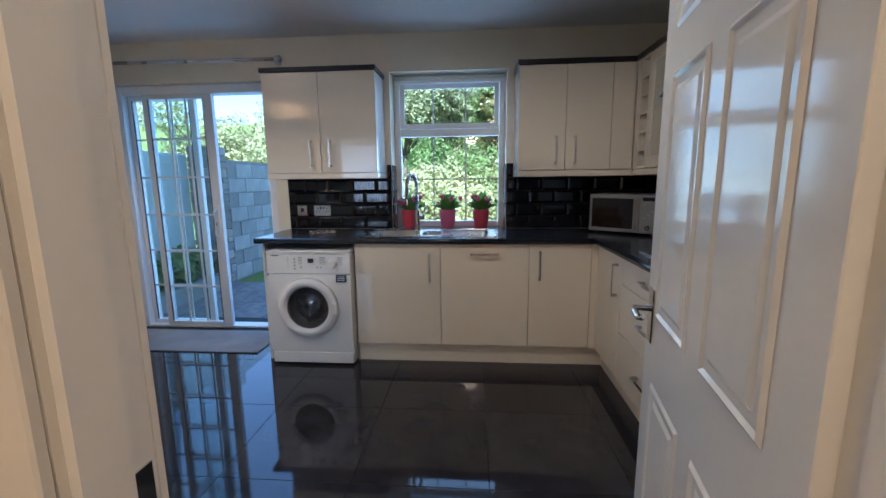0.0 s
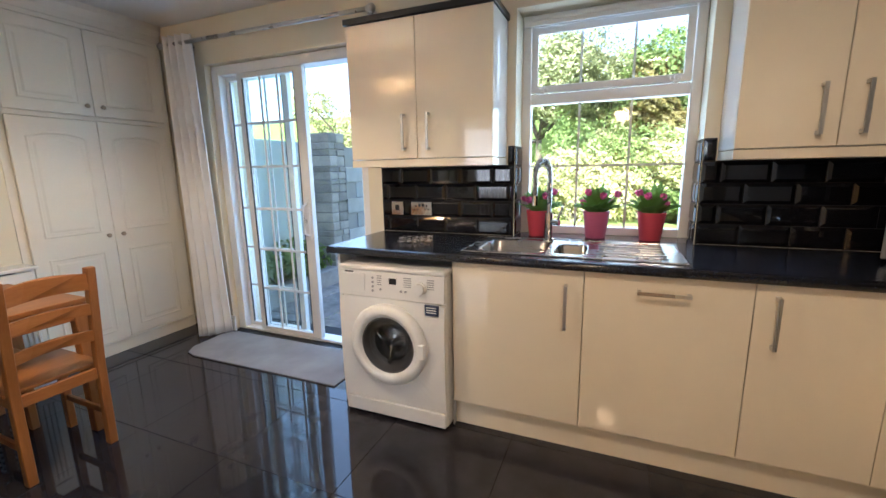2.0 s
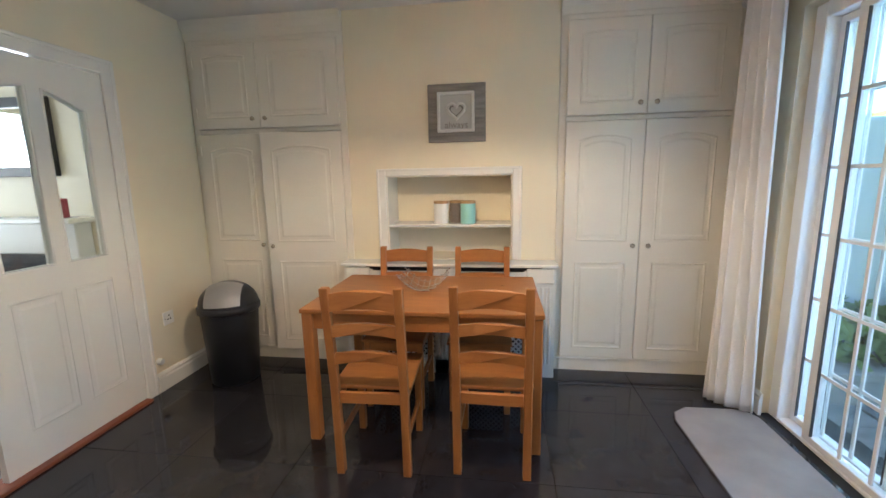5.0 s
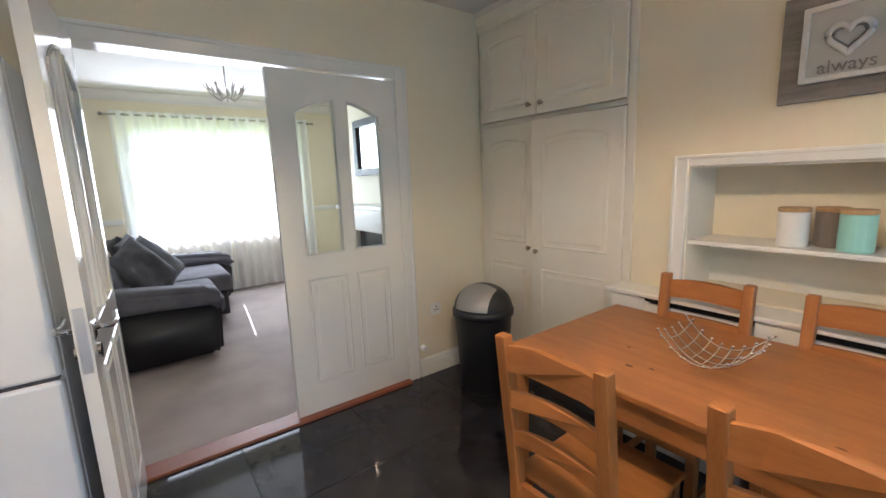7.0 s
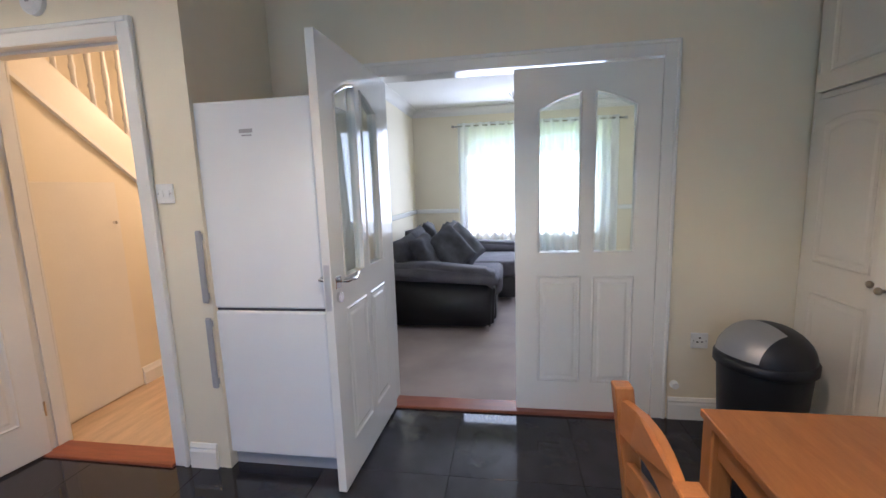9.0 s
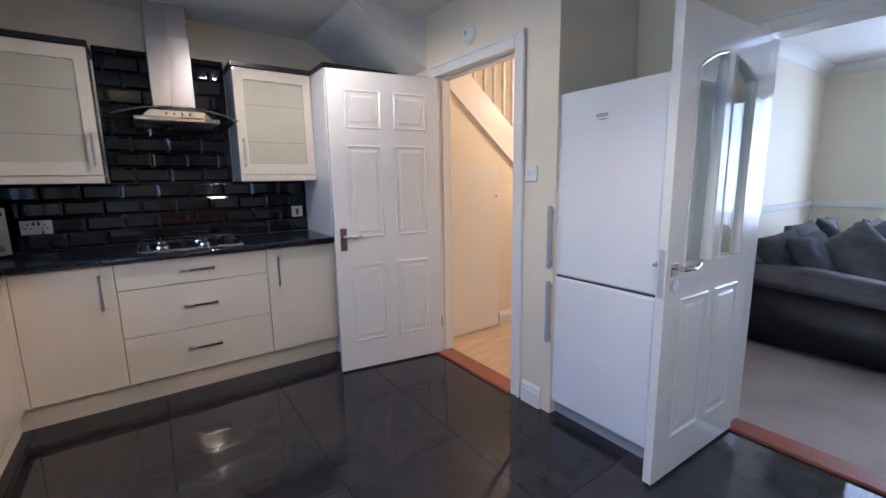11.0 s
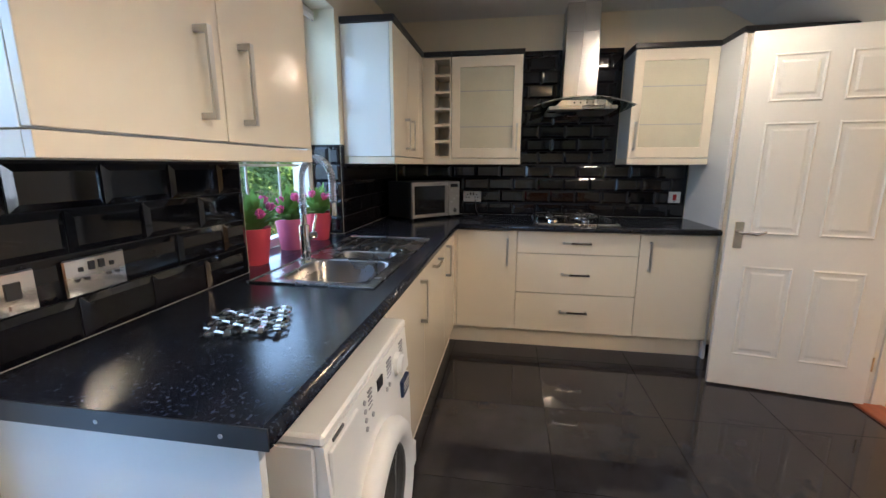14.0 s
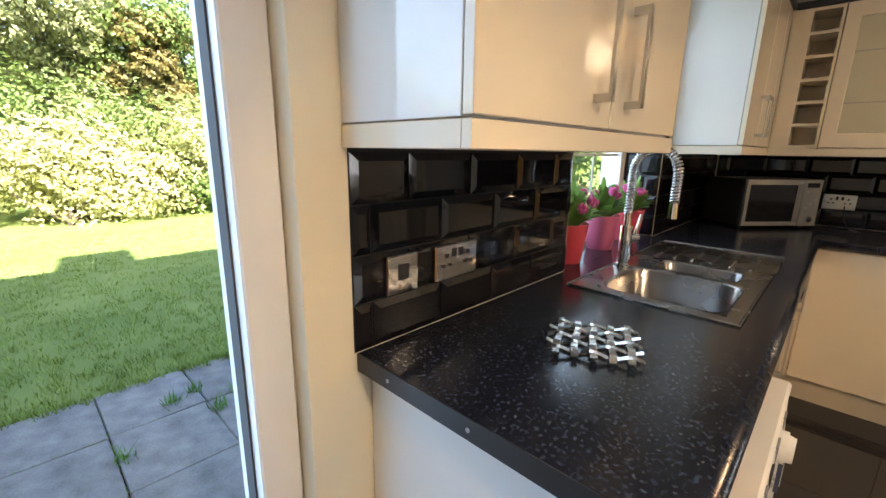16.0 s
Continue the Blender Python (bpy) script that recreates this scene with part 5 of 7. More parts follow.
def basin(bm, x0, x1, y0, y1, deep, soft):
    """A rounded bowl hung from a rectangular rim; the corner radius is soft."""
    n, rings = 48, []
    cx, cy, hx, hy = (x0 + x1) / 2, (y0 + y1) / 2, (x1 - x0) / 2, (y1 - y0) / 2

    def ring(shrink, z, power):
        vs = []
        for k in range(n):
            a = 6.28319 * (k + 0.5) / n
            c, s = math.cos(a), math.sin(a)
            r = (abs(c) ** power + abs(s) ** power) ** (-1 / power)
            vs.append(bm.verts.new((cx + (hx - shrink) * r * c, cy + (hy - shrink) * r * s, z)))
        return vs
    rings = [ring(0.0, RZ, 40), ring(0.006, RZ, soft), ring(0.010, RZ - 0.006, soft), ring(0.016, RZ - deep + 0.03, soft), ring(0.03, RZ - deep + 0.006, soft), ring(0.06, RZ - deep, soft)]
    for a, b in zip(rings, rings[1:]):
        for k in range(n):
            bm.faces.new((a[k], b[k], b[(k + 1) % n], a[(k + 1) % n]))
    bm.faces.new(rings[-1])


B1, B2 = (0.775, 1.115, -0.50, -0.155), (1.14, 1.30, -0.47, -0.20)
bm = bmesh.new()
for b in ((SK[0], B1[0], SK[2], SK[3]), (B1[0], B1[1], SK[2], B1[2]), (B1[0], B1[1], B1[3], SK[3]), (B1[1], B2[0], SK[2], SK[3]), (B2[0], B2[1], SK[2], B2[2]), (B2[0], B2[1], B2[3], SK[3]), (B2[1], SK[1], SK[2], SK[3])):
    bulk(bm, b[0], b[1], b[2], b[3], WZ1 + 0.0006, RZ)
tube(bm, [(SK[0], SK[2], RZ), (SK[1], SK[2], RZ), (SK[1], SK[3], RZ), (SK[0], SK[3], RZ)], 0.0045, 8, True)
part("rim_and_drainer", bm, SINK, sink)
for b, deep in ((B1, 0.16), (B2, 0.10)):
    bm = bmesh.new()
    basin(bm, *b, deep, 6)
    bowl_part = part("basin", bm, SINK, sink, smooth=True)
    bm = bmesh.new()
    cx, cy = (b[0] + b[1]) / 2, (b[2] + b[3]) / 2
    rod(bm, (cx, cy, RZ - deep), (cx, cy, RZ - deep + 0.003), 0.035, n=24)
    part("waste", bm, CHROME, bowl_part)
solids("overflow", [(0.96, 0.975, B1[2] + 0.0105, B1[2] + 0.014, 0.855, 0.875), (0.98, 0.995, B1[2] + 0.0105, B1[2] + 0.014, 0.855, 0.875)], DARKP, sink)
for k in range(6):
    bm = bmesh.new()
    y = -0.47 + 0.062 * k
    tube(bm, [(1.34, y, RZ), (1.36, y, RZ + 0.002), (1.60, y, RZ + 0.002), (1.62, y, RZ)], 0.005, 8)
    part("drainer_rib", bm, SINK, sink, smooth=True)
tap = thing("kitchen_tap", (1.08, -0.12, RZ), "chrome kitchen tap with a coiled spring hose", "tap")
tx, ty = 1.08, -0.12
bm = bmesh.new()
rod(bm, (tx, ty, RZ), (tx, ty, RZ + 0.012), 0.029, n=24)
rod(bm, (tx, ty, RZ + 0.012), (tx, ty, RZ + 0.15), 0.021, n=24)
rod(bm, (tx, ty, RZ + 0.15), (tx, ty, RZ + 0.20), 0.012, n=20)
body = part("body", bm, CHROME, tap, smooth=False)
way = Vector((-0.30, -0.954, 0))
bm = bmesh.new()
side = Vector((0.954, -0.30, 0))
c0 = Vector((tx, ty, RZ + 0.10))
rod(bm, c0, c0 + side * 0.06, 0.016, n=20)
rod(bm, c0 + side * 0.045, c0 + side * 0.075 + Vector((0, 0, 0.085)), 0.006, n=12)
part("lever", bm, CHROME, tap)
arc = [Vector((tx, ty, RZ + 0.19 + 0.03 * k)) for k in range(5)]
r = 0.082
arc += [Vector((tx, ty, RZ + 0.34)) + way * (r - r * math.cos(math.pi * k / 12)) + Vector((0, 0, r * math.sin(math.pi * k / 12))) for k in range(13)]
arc += [Vector((tx, ty, RZ + 0.34)) + way * (2 * r) - Vector((0, 0, 0.03 * k)) for k in range(1, 4)]
bm = bmesh.new()
tube(bm, arc, 0.0075, 10)
part("hose", bm, GREYP, tap, smooth=True)
fine_arc = []
for a, b in zip(arc, arc[1:]):
    steps = max(2, int((b - a).length / 0.0012))
    fine_arc += [a.lerp(b, k / steps) for k in range(steps)]
coil = []
for k, p in enumerate(fine_arc):
    w = (fine_arc[min(k + 1, len(fine_arc) - 1)] - fine_arc[max(k - 1, 0)]).normalized()
    u = w.cross(side).normalized()
    a = k * 0.0012 / 0.0095 * 6.28319
    coil.append(p + (side * math.cos(a) + u * math.sin(a)) * 0.0128)
bm = bmesh.new()
tube(bm, coil, 0.0033, 6)
part("spring", bm, CHROME, tap, "coiled steel spring", True)
bm = bmesh.new()
end = arc[-1]
rod(bm, end, end - Vector((0, 0, 0.05)), 0.013, 0.015, 16)
part("spray_head", bm, CHROME, tap)

# ---- potted tulips ----
LEAF = leafmat("tulip_leaf", (0.30, 0.50, 0.14), (0.17, 0.36, 0.08))
STALK = mat("tulip_stalk", (0.16, 0.33, 0.08), 0.5)
PETAL = leafmat("tulip_petal", (0.76, 0.20, 0.46), (0.62, 0.10, 0.34))
SOIL = mat("dark_soil", (0.03, 0.02, 0.014), 0.95, bump=0.5)


def potted(x, y, colour, name, label, seed):
    """A tapered plastic pot, a bushy rosette of curled oval leaves and upright buds."""
    rng = random.Random(seed)
    z0 = 0.9056
    p = thing("potted_tulips", (x, y, z0), label, "potted plant", "potted tulips on the sill")
    bm = bmesh.new()
    lathe(bm, [(0.049, 0), (0.052, 0.003), (0.070, 0.146), (0.0715, 0.149), (0.069, 0.149), (0.066, 0.128)], (x, y, z0), 36, caps=False)
    part("pot", bm, mat(name, colour, 0.4, var=0.04), p, smooth=True)
    bm = bmesh.new()
    rod(bm, (x, y, z0 + 0.002), (x, y, z0 + 0.128), 0.047, 0.064, 24)
    part("soil", bm, SOIL, p)
    for k in range(70):
        a, tilt = rng.uniform(0, 6.28), rng.uniform(0.2, 1.25)
        h = rng.uniform(0.10, 0.15) * (1.2 - 0.5 * tilt)
        wide = rng.uniform(0.017, 0.026)
        out = Vector((math.cos(a), math.sin(a) * 0.75, 0))
        across = Vector((-math.sin(a), math.cos(a), 0)) + Vector((0, 0, rng.uniform(-0.3, 0.3)))
        bm = bmesh.new()
        rows = []
        for q in range(7):
            f = q / 6
            c = Vector((x, y, z0 + 0.122)) + out * (0.022 + 0.105 * tilt * f ** 1.2) + Vector((0, 0, h * (1.25 * f - 0.45 * tilt * f * f)))
            wd = wide * math.sin(math.pi * min(0.985, f * 0.8 + 0.17)) ** 0.8 * (0.35 + 0.65 * min(1, 2.2 * f)) + 0.0008
            cup = Vector((0, 0, 0.35 * wd)) - out * 0.25 * wd
            rows.append([bm.verts.new(c - across * wd + cup), bm.verts.new(c), bm.verts.new(c + across * wd + cup)])
        for r0, r1 in zip(rows, rows[1:]):
            for j in range(2):
                bm.faces.new((r0[j], r0[j + 1], r1[j + 1], r1[j]))
        part("leaf", bm, LEAF, p, smooth=True)
    for k in range(6):
        a, lean_r, h = 1.05 * k + rng.uniform(-0.3, 0.3), rng.uniform(0.045, 0.105), rng.uniform(0.05, 0.12)
        tip = Vector((x + lean_r * math.cos(a), y + lean_r * math.sin(a) * 0.6, z0 + 0.13 + h))
        bm = bmesh.new()
        tube(bm, [(x + 0.3 * lean_r * math.cos(a), y + 0.2 * lean_r * math.sin(a), z0 + 0.12), (tip.x * 0.6 + x * 0.4, tip.y * 0.6 + y * 0.4, z0 + 0.13 + h * 0.6), tip], 0.0026, 6)
        part("stalk", bm, STALK, p)
        bm = bmesh.new()
        droop = Matrix.Rotation(rng.uniform(0.2, 1.0), 4, Vector((-math.sin(a), math.cos(a), 0)))
        for j in range(6):
            turn = Matrix.Translation(tip) @ droop @ Matrix.Rotation(1.0472 * j, 4, "Z") @ Matrix.Rotation(0.12 + 0.22 * (j % 2), 4, "Y") @ Matrix.Translation((0.0085, 0, 0.014)) @ Matrix.Diagonal((0.005, 0.0125, 0.0175, 1))
            bmesh.ops.create_uvsphere(bm, u_segments=8, v_segments=6, radius=1, matrix=turn)
        part("flower", bm, PETAL, p, "pink tulip bloom", True)


potted(0.995, 0.06, (0.62, 0.07, 0.10), "coral_red_pot", "pink tulips in a coral red pot on the sill", 3)
potted(1.31, 0.07, (0.66, 0.16, 0.30), "pink_pot", "pink tulips in a pink pot on the sill", 5)
potted(1.585, 0.06, (0.64, 0.08, 0.12), "red_pot", "pink tulips in a red pot on the sill", 8)

# ---- trivet ----
PEWTER = mat("polished_pewter", (0.80, 0.79, 0.77), 0.26, 1.0, var=0.08, size=30)
trivet = thing("woven_trivet", (0.385, -0.33, WZ1), "woven polished metal trivet on the worktop", "trivet")
tw = Matrix.Translation((0.385, -0.325, WZ1 + 0.012)) @ pose(0, 0, 0, 0, 0, 24)
for k in range(5):
    for flip in (0, 1):
        bm = bmesh.new()
        rows = []
        for q in range(25):
            s = -0.096 + 0.192 * q / 24
            o = -0.072 + 0.036 * k
            lift = 0.0042 * math.cos(math.pi * (s + 0.072) / 0.036) * (1 if (k + flip) % 2 else -1)
            wig = 0.0015 * math.sin(40 * s + k)
            ring = []
            for dw, dz in ((-0.007, -0.0018), (0.007, -0.0018), (0.007, 0.0018), (-0.007, 0.0018)):
                p = Vector((s, o + dw + wig, lift + dz)) if not flip else Vector((o + dw + wig, s, lift + dz))
                ring.append(bm.verts.new(tw @ p))
            rows.append(ring)
        for a, b in zip(rows, rows[1:]):
            for j in range(4):
                bm.faces.new((a[j], a[(j + 1) % 4], b[(j + 1) % 4], b[j]))
        bm.faces.new(rows[0])
        bm.faces.new(rows[-1])
        bmesh.ops.recalc_face_normals(bm, faces=bm.faces)
        part("strip", bm, PEWTER, trivet)
bm = bmesh.new()
for u in (-0.076, 0.076):
    for v in (-0.076, 0.076):
        p = tw @ Vector((u, v, 0))
        rod(bm, (p.x, p.y, WZ1 + 0.0004), (p.x, p.y, WZ1 + 0.009), 0.005)
part("foot", bm, CHROME, trivet)

# ---- microwave ----
mw = thing("microwave", (2.64, -0.32, WZ1), "silver and black microwave oven in the worktop corner", "microwave")
pm = Matrix.Translation((2.364, -0.279, 0.006)) @ pose(0, 0, 0, 0, 0, -40)
MWS = mat("silver_microwave_paint", (0.31, 0.305, 0.295), 0.34, 0.5, var=0.04)
MWB = mat("black_microwave_case", (0.02, 0.02, 0.02), 0.4)
SCREEN = mat("black_door_glass", (0.006, 0.006, 0.007), 0.06)


def mw_box(name, b, material, parent, bevel=0.0, label=""):
    bm = bulk(bmesh.new(), *b, bevel)
    bmesh.ops.transform(bm, matrix=pm, verts=bm.verts)
    return part(name, bm, material, parent, label)


mw_box("case", (0, 0.46, 0.02, 0.31, 0.917, 1.18), MWB, mw, 0.004)
for x in (0.03, 0.41):
    for y in (0.05, 0.27):
        mw_box("foot", (x, x + 0.02, y, y + 0.02, WZ1 - 0.0056, 0.917), DARKP, mw)
d = mw_box("door", (0, 0.345, 0, 0.019, 0.919, 1.178), MWS, mw, 0.003)
mw_box("door_window", (0.02, 0.305, -0.002, 0.001, 0.945, 1.15), SCREEN, d, 0.0, "black door glass")
bm = bmesh.new()
tube(bm, [(0.325, 0, 0.945), (0.325, -0.022, 0.95), (0.325, -0.022, 1.145), (0.325, 0, 1.15)], 0.006, 8)
bmesh.ops.transform(bm, matrix=pm, verts=bm.verts)
part("handle", bm, MWS, d)
pn = mw_box("control_panel", (0.348, 0.46, 0, 0.019, 0.919, 1.178), MWS, mw, 0.003)
mw_box("display", (0.365, 0.44, -0.001, 0.001, 1.135, 1.16), SCREEN, pn)
for r in range(5):
    for c in range(3):
        mw_box("key", (0.366 + 0.027 * c, 0.385 + 0.027 * c, -0.002, 0.001, 1.105 - 0.022 * r, 1.118 - 0.022 * r), MWS if (r + c) % 4 else GREYP, pn)
bm = bmesh.new()
rod(bm, (0.404, 0, 0.958), (0.404, -0.012, 0.958), 0.019, 0.017, 20)
bmesh.ops.transform(bm, matrix=pm, verts=bm.verts)
part("dial", bm, CHROME, pn)
bm = bmesh.new()
tube(bm, [(2.80, -0.46, 1.0), (2.81, -0.53, 0.93), (2.76, -0.62, 0.909), (2.71, -0.70, 0.909), (2.75, -0.76, 0.909), (2.83, -0.72, 0.91), (2.90, -0.69, 0.95), (2.921, -0.68, 1.03)], 0.0035, 6)
part("cable", bm, DARKP, mw, smooth=True)

# ---- hob and hood ----
hob = thing("gas_hob", (2.62, -1.42, WZ1), "steel and black gas hob with four burners", "hob")
HX0, HX1, HY0, HY1 = 2.385, 2.865, -1.705, -1.14
IRON = mat("black_cast_iron", (0.012, 0.012, 0.012), 0.5)
block("steel_tray", (HX0, HX1, HY0, HY1, WZ1 + 0.0004, WZ1 + 0.008), STEEL, hob, 0.002)
block("glass_top", (HX0 + 0.02, HX1 - 0.01, HY0 + 0.01, HY1 - 0.01, WZ1 + 0.008, WZ1 + 0.010), SCREEN, hob)
for x, y, r in ((2.50, -1.265, 0.045), (2.74, -1.265, 0.035), (2.50, -1.49, 0.035), (2.74, -1.49, 0.05)):
    bm = bmesh.new()
    rod(bm, (x, y, WZ1 + 0.010), (x, y, WZ1 + 0.022), r, r * 0.95, 20)
    burner = part("burner", bm, CHROME, hob)
    bm = bmesh.new()
    rod(bm, (x, y, WZ1 + 0.022), (x, y, WZ1 + 0.030), r * 0.75, r * 0.7, 20)
    part("burner_cap", bm, IRON, burner)
    bm = bmesh.new()
    for k in range(4):
        c, s = math.cos(1.5708 * k), math.sin(1.5708 * k)
        tube(bm, [(x + 0.10 * c, y + 0.10 * s, WZ1 + 0.010), (x + 0.10 * c, y + 0.10 * s, WZ1 + 0.040), (x + 0.02 * c, y + 0.02 * s, WZ1 + 0.042)], 0.004, 6)
    part("pan_support", bm, IRON, hob)
for k in range(4):
    bm = bmesh.new()
    y = -1.645
    x = 2.455 + 0.075 * k
    rod(bm, (x, y, WZ1 + 0.010), (x, y, WZ1 + 0.035), 0.018, 0.015, 16)
    part("control_knob", bm, IRON, hob)
hood = thing("cooker_hood", (2.72, -1.43, 1.66), "steel chimney cooker hood with a curved glass canopy", "cooker hood")
block("chimney", (2.705, EAST - 0.011, -1.543, -1.319, 1.75, H - 0.003), STEEL, hood, 0.003)
block("chimney_sleeve", (2.701, EAST - 0.011, -1.547, -1.315, 1.75, 2.22), STEEL, hood, 0.003)
block("motor_housing", (2.515, EAST - 0.011, -1.655, -1.207, 1.676, 1.702), STEEL, hood, 0.004)
GLASSC = pane_glass("canopy_glass", (0.62, 0.70, 0.70))
bm = bmesh.new()
n = 16
arcz = lambda u: 1.69 + 0.062 * (1 - u * u)
low = [(-1 + 2 * k / n) for k in range(n + 1)]
prism(bm, [(-1.43 + 0.325 * u, arcz(u)) for u in low] + [(-1.43 + 0.325 * u, arcz(u) + 0.006) for u in low[::-1]], 0.475, lambda u, v, w: Vector((2.455 + w, u, v)))
part("glass_canopy", bm, GLASSC, hood, "curved glass canopy", False)
bm = bmesh.new()
tube(bm, [(2.455, -1.43 + 0.325 * u, arcz(u) + 0.003) for u in low], 0.004, 6)
part("canopy_rim", bm, STEEL, hood)
bm = bmesh.new()
prism(bm, [(-1.61, 1.70), (-1.25, 1.70), (-1.29, 1.735), (-1.57, 1.735)], 0.03, lambda u, v, w: Vector((2.49 + w, u, v)))
part("control_strip", bm, STEEL, hood)
for k in range(4):
    bm = bmesh.new()
    rod(bm, (2.49, -1.49 + 0.04 * k, 1.717), (2.486, -1.49 + 0.04 * k, 1.717), 0.006)
    part("button", bm, DARKP, hood)

# ---- sockets, switches, detector ----
PLATEW = mat("white_socket_plastic", (0.78, 0.78, 0.76), 0.35)


def plate(name, label, m, w, h, face_mat, holes, category="socket"):
    """A wall plate made in its own plane, facing -y, at the pose m."""
    p = thing(name, m.translation, label, category)
    local = m.copy()
    local.translation = (0, 0, 0)
    shift = Matrix.Translation(m.translation) @ local

    def put(nm, b, material, parent, bevel=0.0, lb=""):
        bm = bulk(bmesh.new(), *b, bevel)
        bmesh.ops.transform(bm, matrix=shift, verts=bm.verts)
        return part(nm, bm, material, parent, lb)
    base = put("faceplate", (-w / 2, w / 2, -0.010, 0, -h / 2, h / 2), face_mat, p, 0.003)
    for nm, u, v, a, b, material in holes:
        put(nm, (u - a / 2, u + a / 2, -0.013, -0.009, v - b / 2, v + b / 2), material, base)
    for u in (-w / 2 + 0.012, w / 2 - 0.012):
        bm = bmesh.new()
        rod(bm, (u, -0.0095, 0), (u, -0.0112, 0), 0.003, n=10)
        bmesh.ops.transform(bm, matrix=shift, verts=bm.verts)
        part("screw", bm, CHROME, base)
    return p


def outlet(u):
    return [("socket_pin", u, 0.017, 0.008, 0.010, DARKP), ("socket_pin", u - 0.011, -0.006, 0.009, 0.007, DARKP), ("socket_pin", u + 0.011, -0.006, 0.009, 0.007, DARKP)]


two = outlet(-0.037) + outlet(0.037) + [("rocker", -0.012, 0.022, 0.012, 0.02, DARKP), ("rocker", 0.012, 0.022, 0.012, 0.02, DARKP)]
RED = mat("red_rocker", (0.45, 0.02, 0.02), 0.4)
nface = -0.0095
plate("wall_switch", "polished chrome fused switch on black tiles", Matrix.Translation((0.108, nface, 1.055)), 0.086, 0.086, CHROME, [("rocker", 0, 0.006, 0.026, 0.034, DARKP), ("fuse", 0.0, -0.026, 0.02, 0.01, CHROME)], "switch")
plate("double_socket", "polished chrome double socket on black tiles", Matrix.Translation((0.278, nface, 1.055)), 0.146, 0.086, CHROME, two)
eface = Matrix.Translation((EAST - 0.0095, -0.654, 1.052)) @ pose(0, 0, 0, 0, 0, -90)
plate("double_socket", "chrome double socket with a white insert beside the microwave", eface, 0.146, 0.086, PLATEW, two)
eface = Matrix.Translation((EAST - 0.0095, -2.217, 1.065)) @ pose(0, 0, 0, 0, 0, -90)
plate("cooker_switch", "white cooker switch with a red rocker", eface, 0.086, 0.086, PLATEW, [("rocker", 0, 0, 0.026, 0.046, RED), ("neon", 0, -0.03, 0.012, 0.006, DARKP)], "switch")
back = pose(0, 0, 0, 0, 0, 180)
plate("light_switch", "white double light switch beside the hall doorway", Matrix.Translation((1.022, HALLWALL, 1.327)) @ back, 0.086, 0.086, PLATEW, [("rocker", -0.016, 0, 0.02, 0.03, ENDPANEL), ("rocker", 0.016, 0, 0.02, 0.03, ENDPANEL)], "switch")
plate("single_socket", "white single socket above the skirting", Matrix.Translation((-1.49, LIVWALL, 0.455)) @ back, 0.086, 0.086, PLATEW, outlet(0), "socket")
smoke = thing("heat_detector", (1.545, HALLWALL, 2.172), "white round detector above the hall doorway", "detector")
bm = bmesh.new()
rod(bm, (1.545, HALLWALL, 2.172), (1.545, HALLWALL + 0.02, 2.172), 0.058, n=32)
rod(bm, (1.545, HALLWALL + 0.02, 2.172), (1.545, HALLWALL + 0.034, 2.172), 0.052, 0.040, 32)
part("case", bm, PLATEW, smoke)
block("test_button", (1.535, 1.555, HALLWALL + 0.034, HALLWALL + 0.037, 2.16, 2.185), GREYP, smoke, 0.002)
stop = thing("door_stop", (-1.375, LIVWALL + 0.02, 0.2), "small white round door stop on the wall", "door stop")
bm = bmesh.new()
rod(bm, (-1.375, LIVWALL, 0.2), (-1.375, LIVWALL + 0.03, 0.2), 0.022, 0.018, 18)
part("buffer", bm, PLATEW, stop)

# ---- pendant lamp ----
pend = thing("pendant_lamp", (PENDANT.x, PENDANT.y, H), "lit cream pendant lamp over the dining end", "lamp")
bm = bmesh.new()
rod(bm, (PENDANT.x, PENDANT.y, PENDANT.z + 0.05), (PENDANT.x, PENDANT.y, H - 0.02), 0.003, n=8)
part("cord", bm, PLATEW, pend)
bm = bmesh.new()
lathe(bm, [(0.045, -0.025), (0.05, -0.02), (0.05, -0.001)], (PENDANT.x, PENDANT.y, H), 24)
part("ceiling_rose", bm, PLATEW, pend)
bm = bmesh.new()
lathe(bm, [(0.185, -0.05), (0.18, -0.02), (0.14, 0.03), (0.03, 0.065)], PENDANT, 36, caps=False)
shade = part("shade", bm, sheer("lamp_shade_cloth", (0.60, 0.43, 0.24), 0.015), pend, smooth=True)
bm = bmesh.new()
bmesh.ops.create_uvsphere(bm, u_segments=16, v_segments=10, radius=0.026, matrix=Matrix.Translation(PENDANT + Vector((0, 0, 0.02))))
BULB = glow("warm_bulb", (1, 0.75, 0.45), 18)
part("bulb", bm, BULB, pend, smooth=True).visible_shadow = False
ceiling_light = thing("ceiling_light", (KITCHEN_LIGHT.x, KITCHEN_LIGHT.y, H), "small lit ceiling light with an added white metal shade", "lamp")
kx, ky, kz = KITCHEN_LIGHT
bm = bmesh.new()
lathe(bm, [(0.05, kz + 0.085), (0.05, H - 0.001)], (kx, ky, 0), 24)
part("ceiling_rose", bm, PLATEW, ceiling_light)
# unseen shade, added to keep the bulb's light off the upper walls
bm = bmesh.new()
lathe(bm, [(0.118, kz - 0.028), (0.116, kz - 0.01), (0.09, kz + 0.05), (0.04, kz + 0.084), (0.036, kz + 0.080), (0.086, kz + 0.046), (0.112, kz - 0.012), (0.114, kz - 0.028)], (kx, ky, 0), 36, caps=False)
bm.faces.ensure_lookup_table()
bmesh.ops.recalc_face_normals(bm, faces=bm.faces)
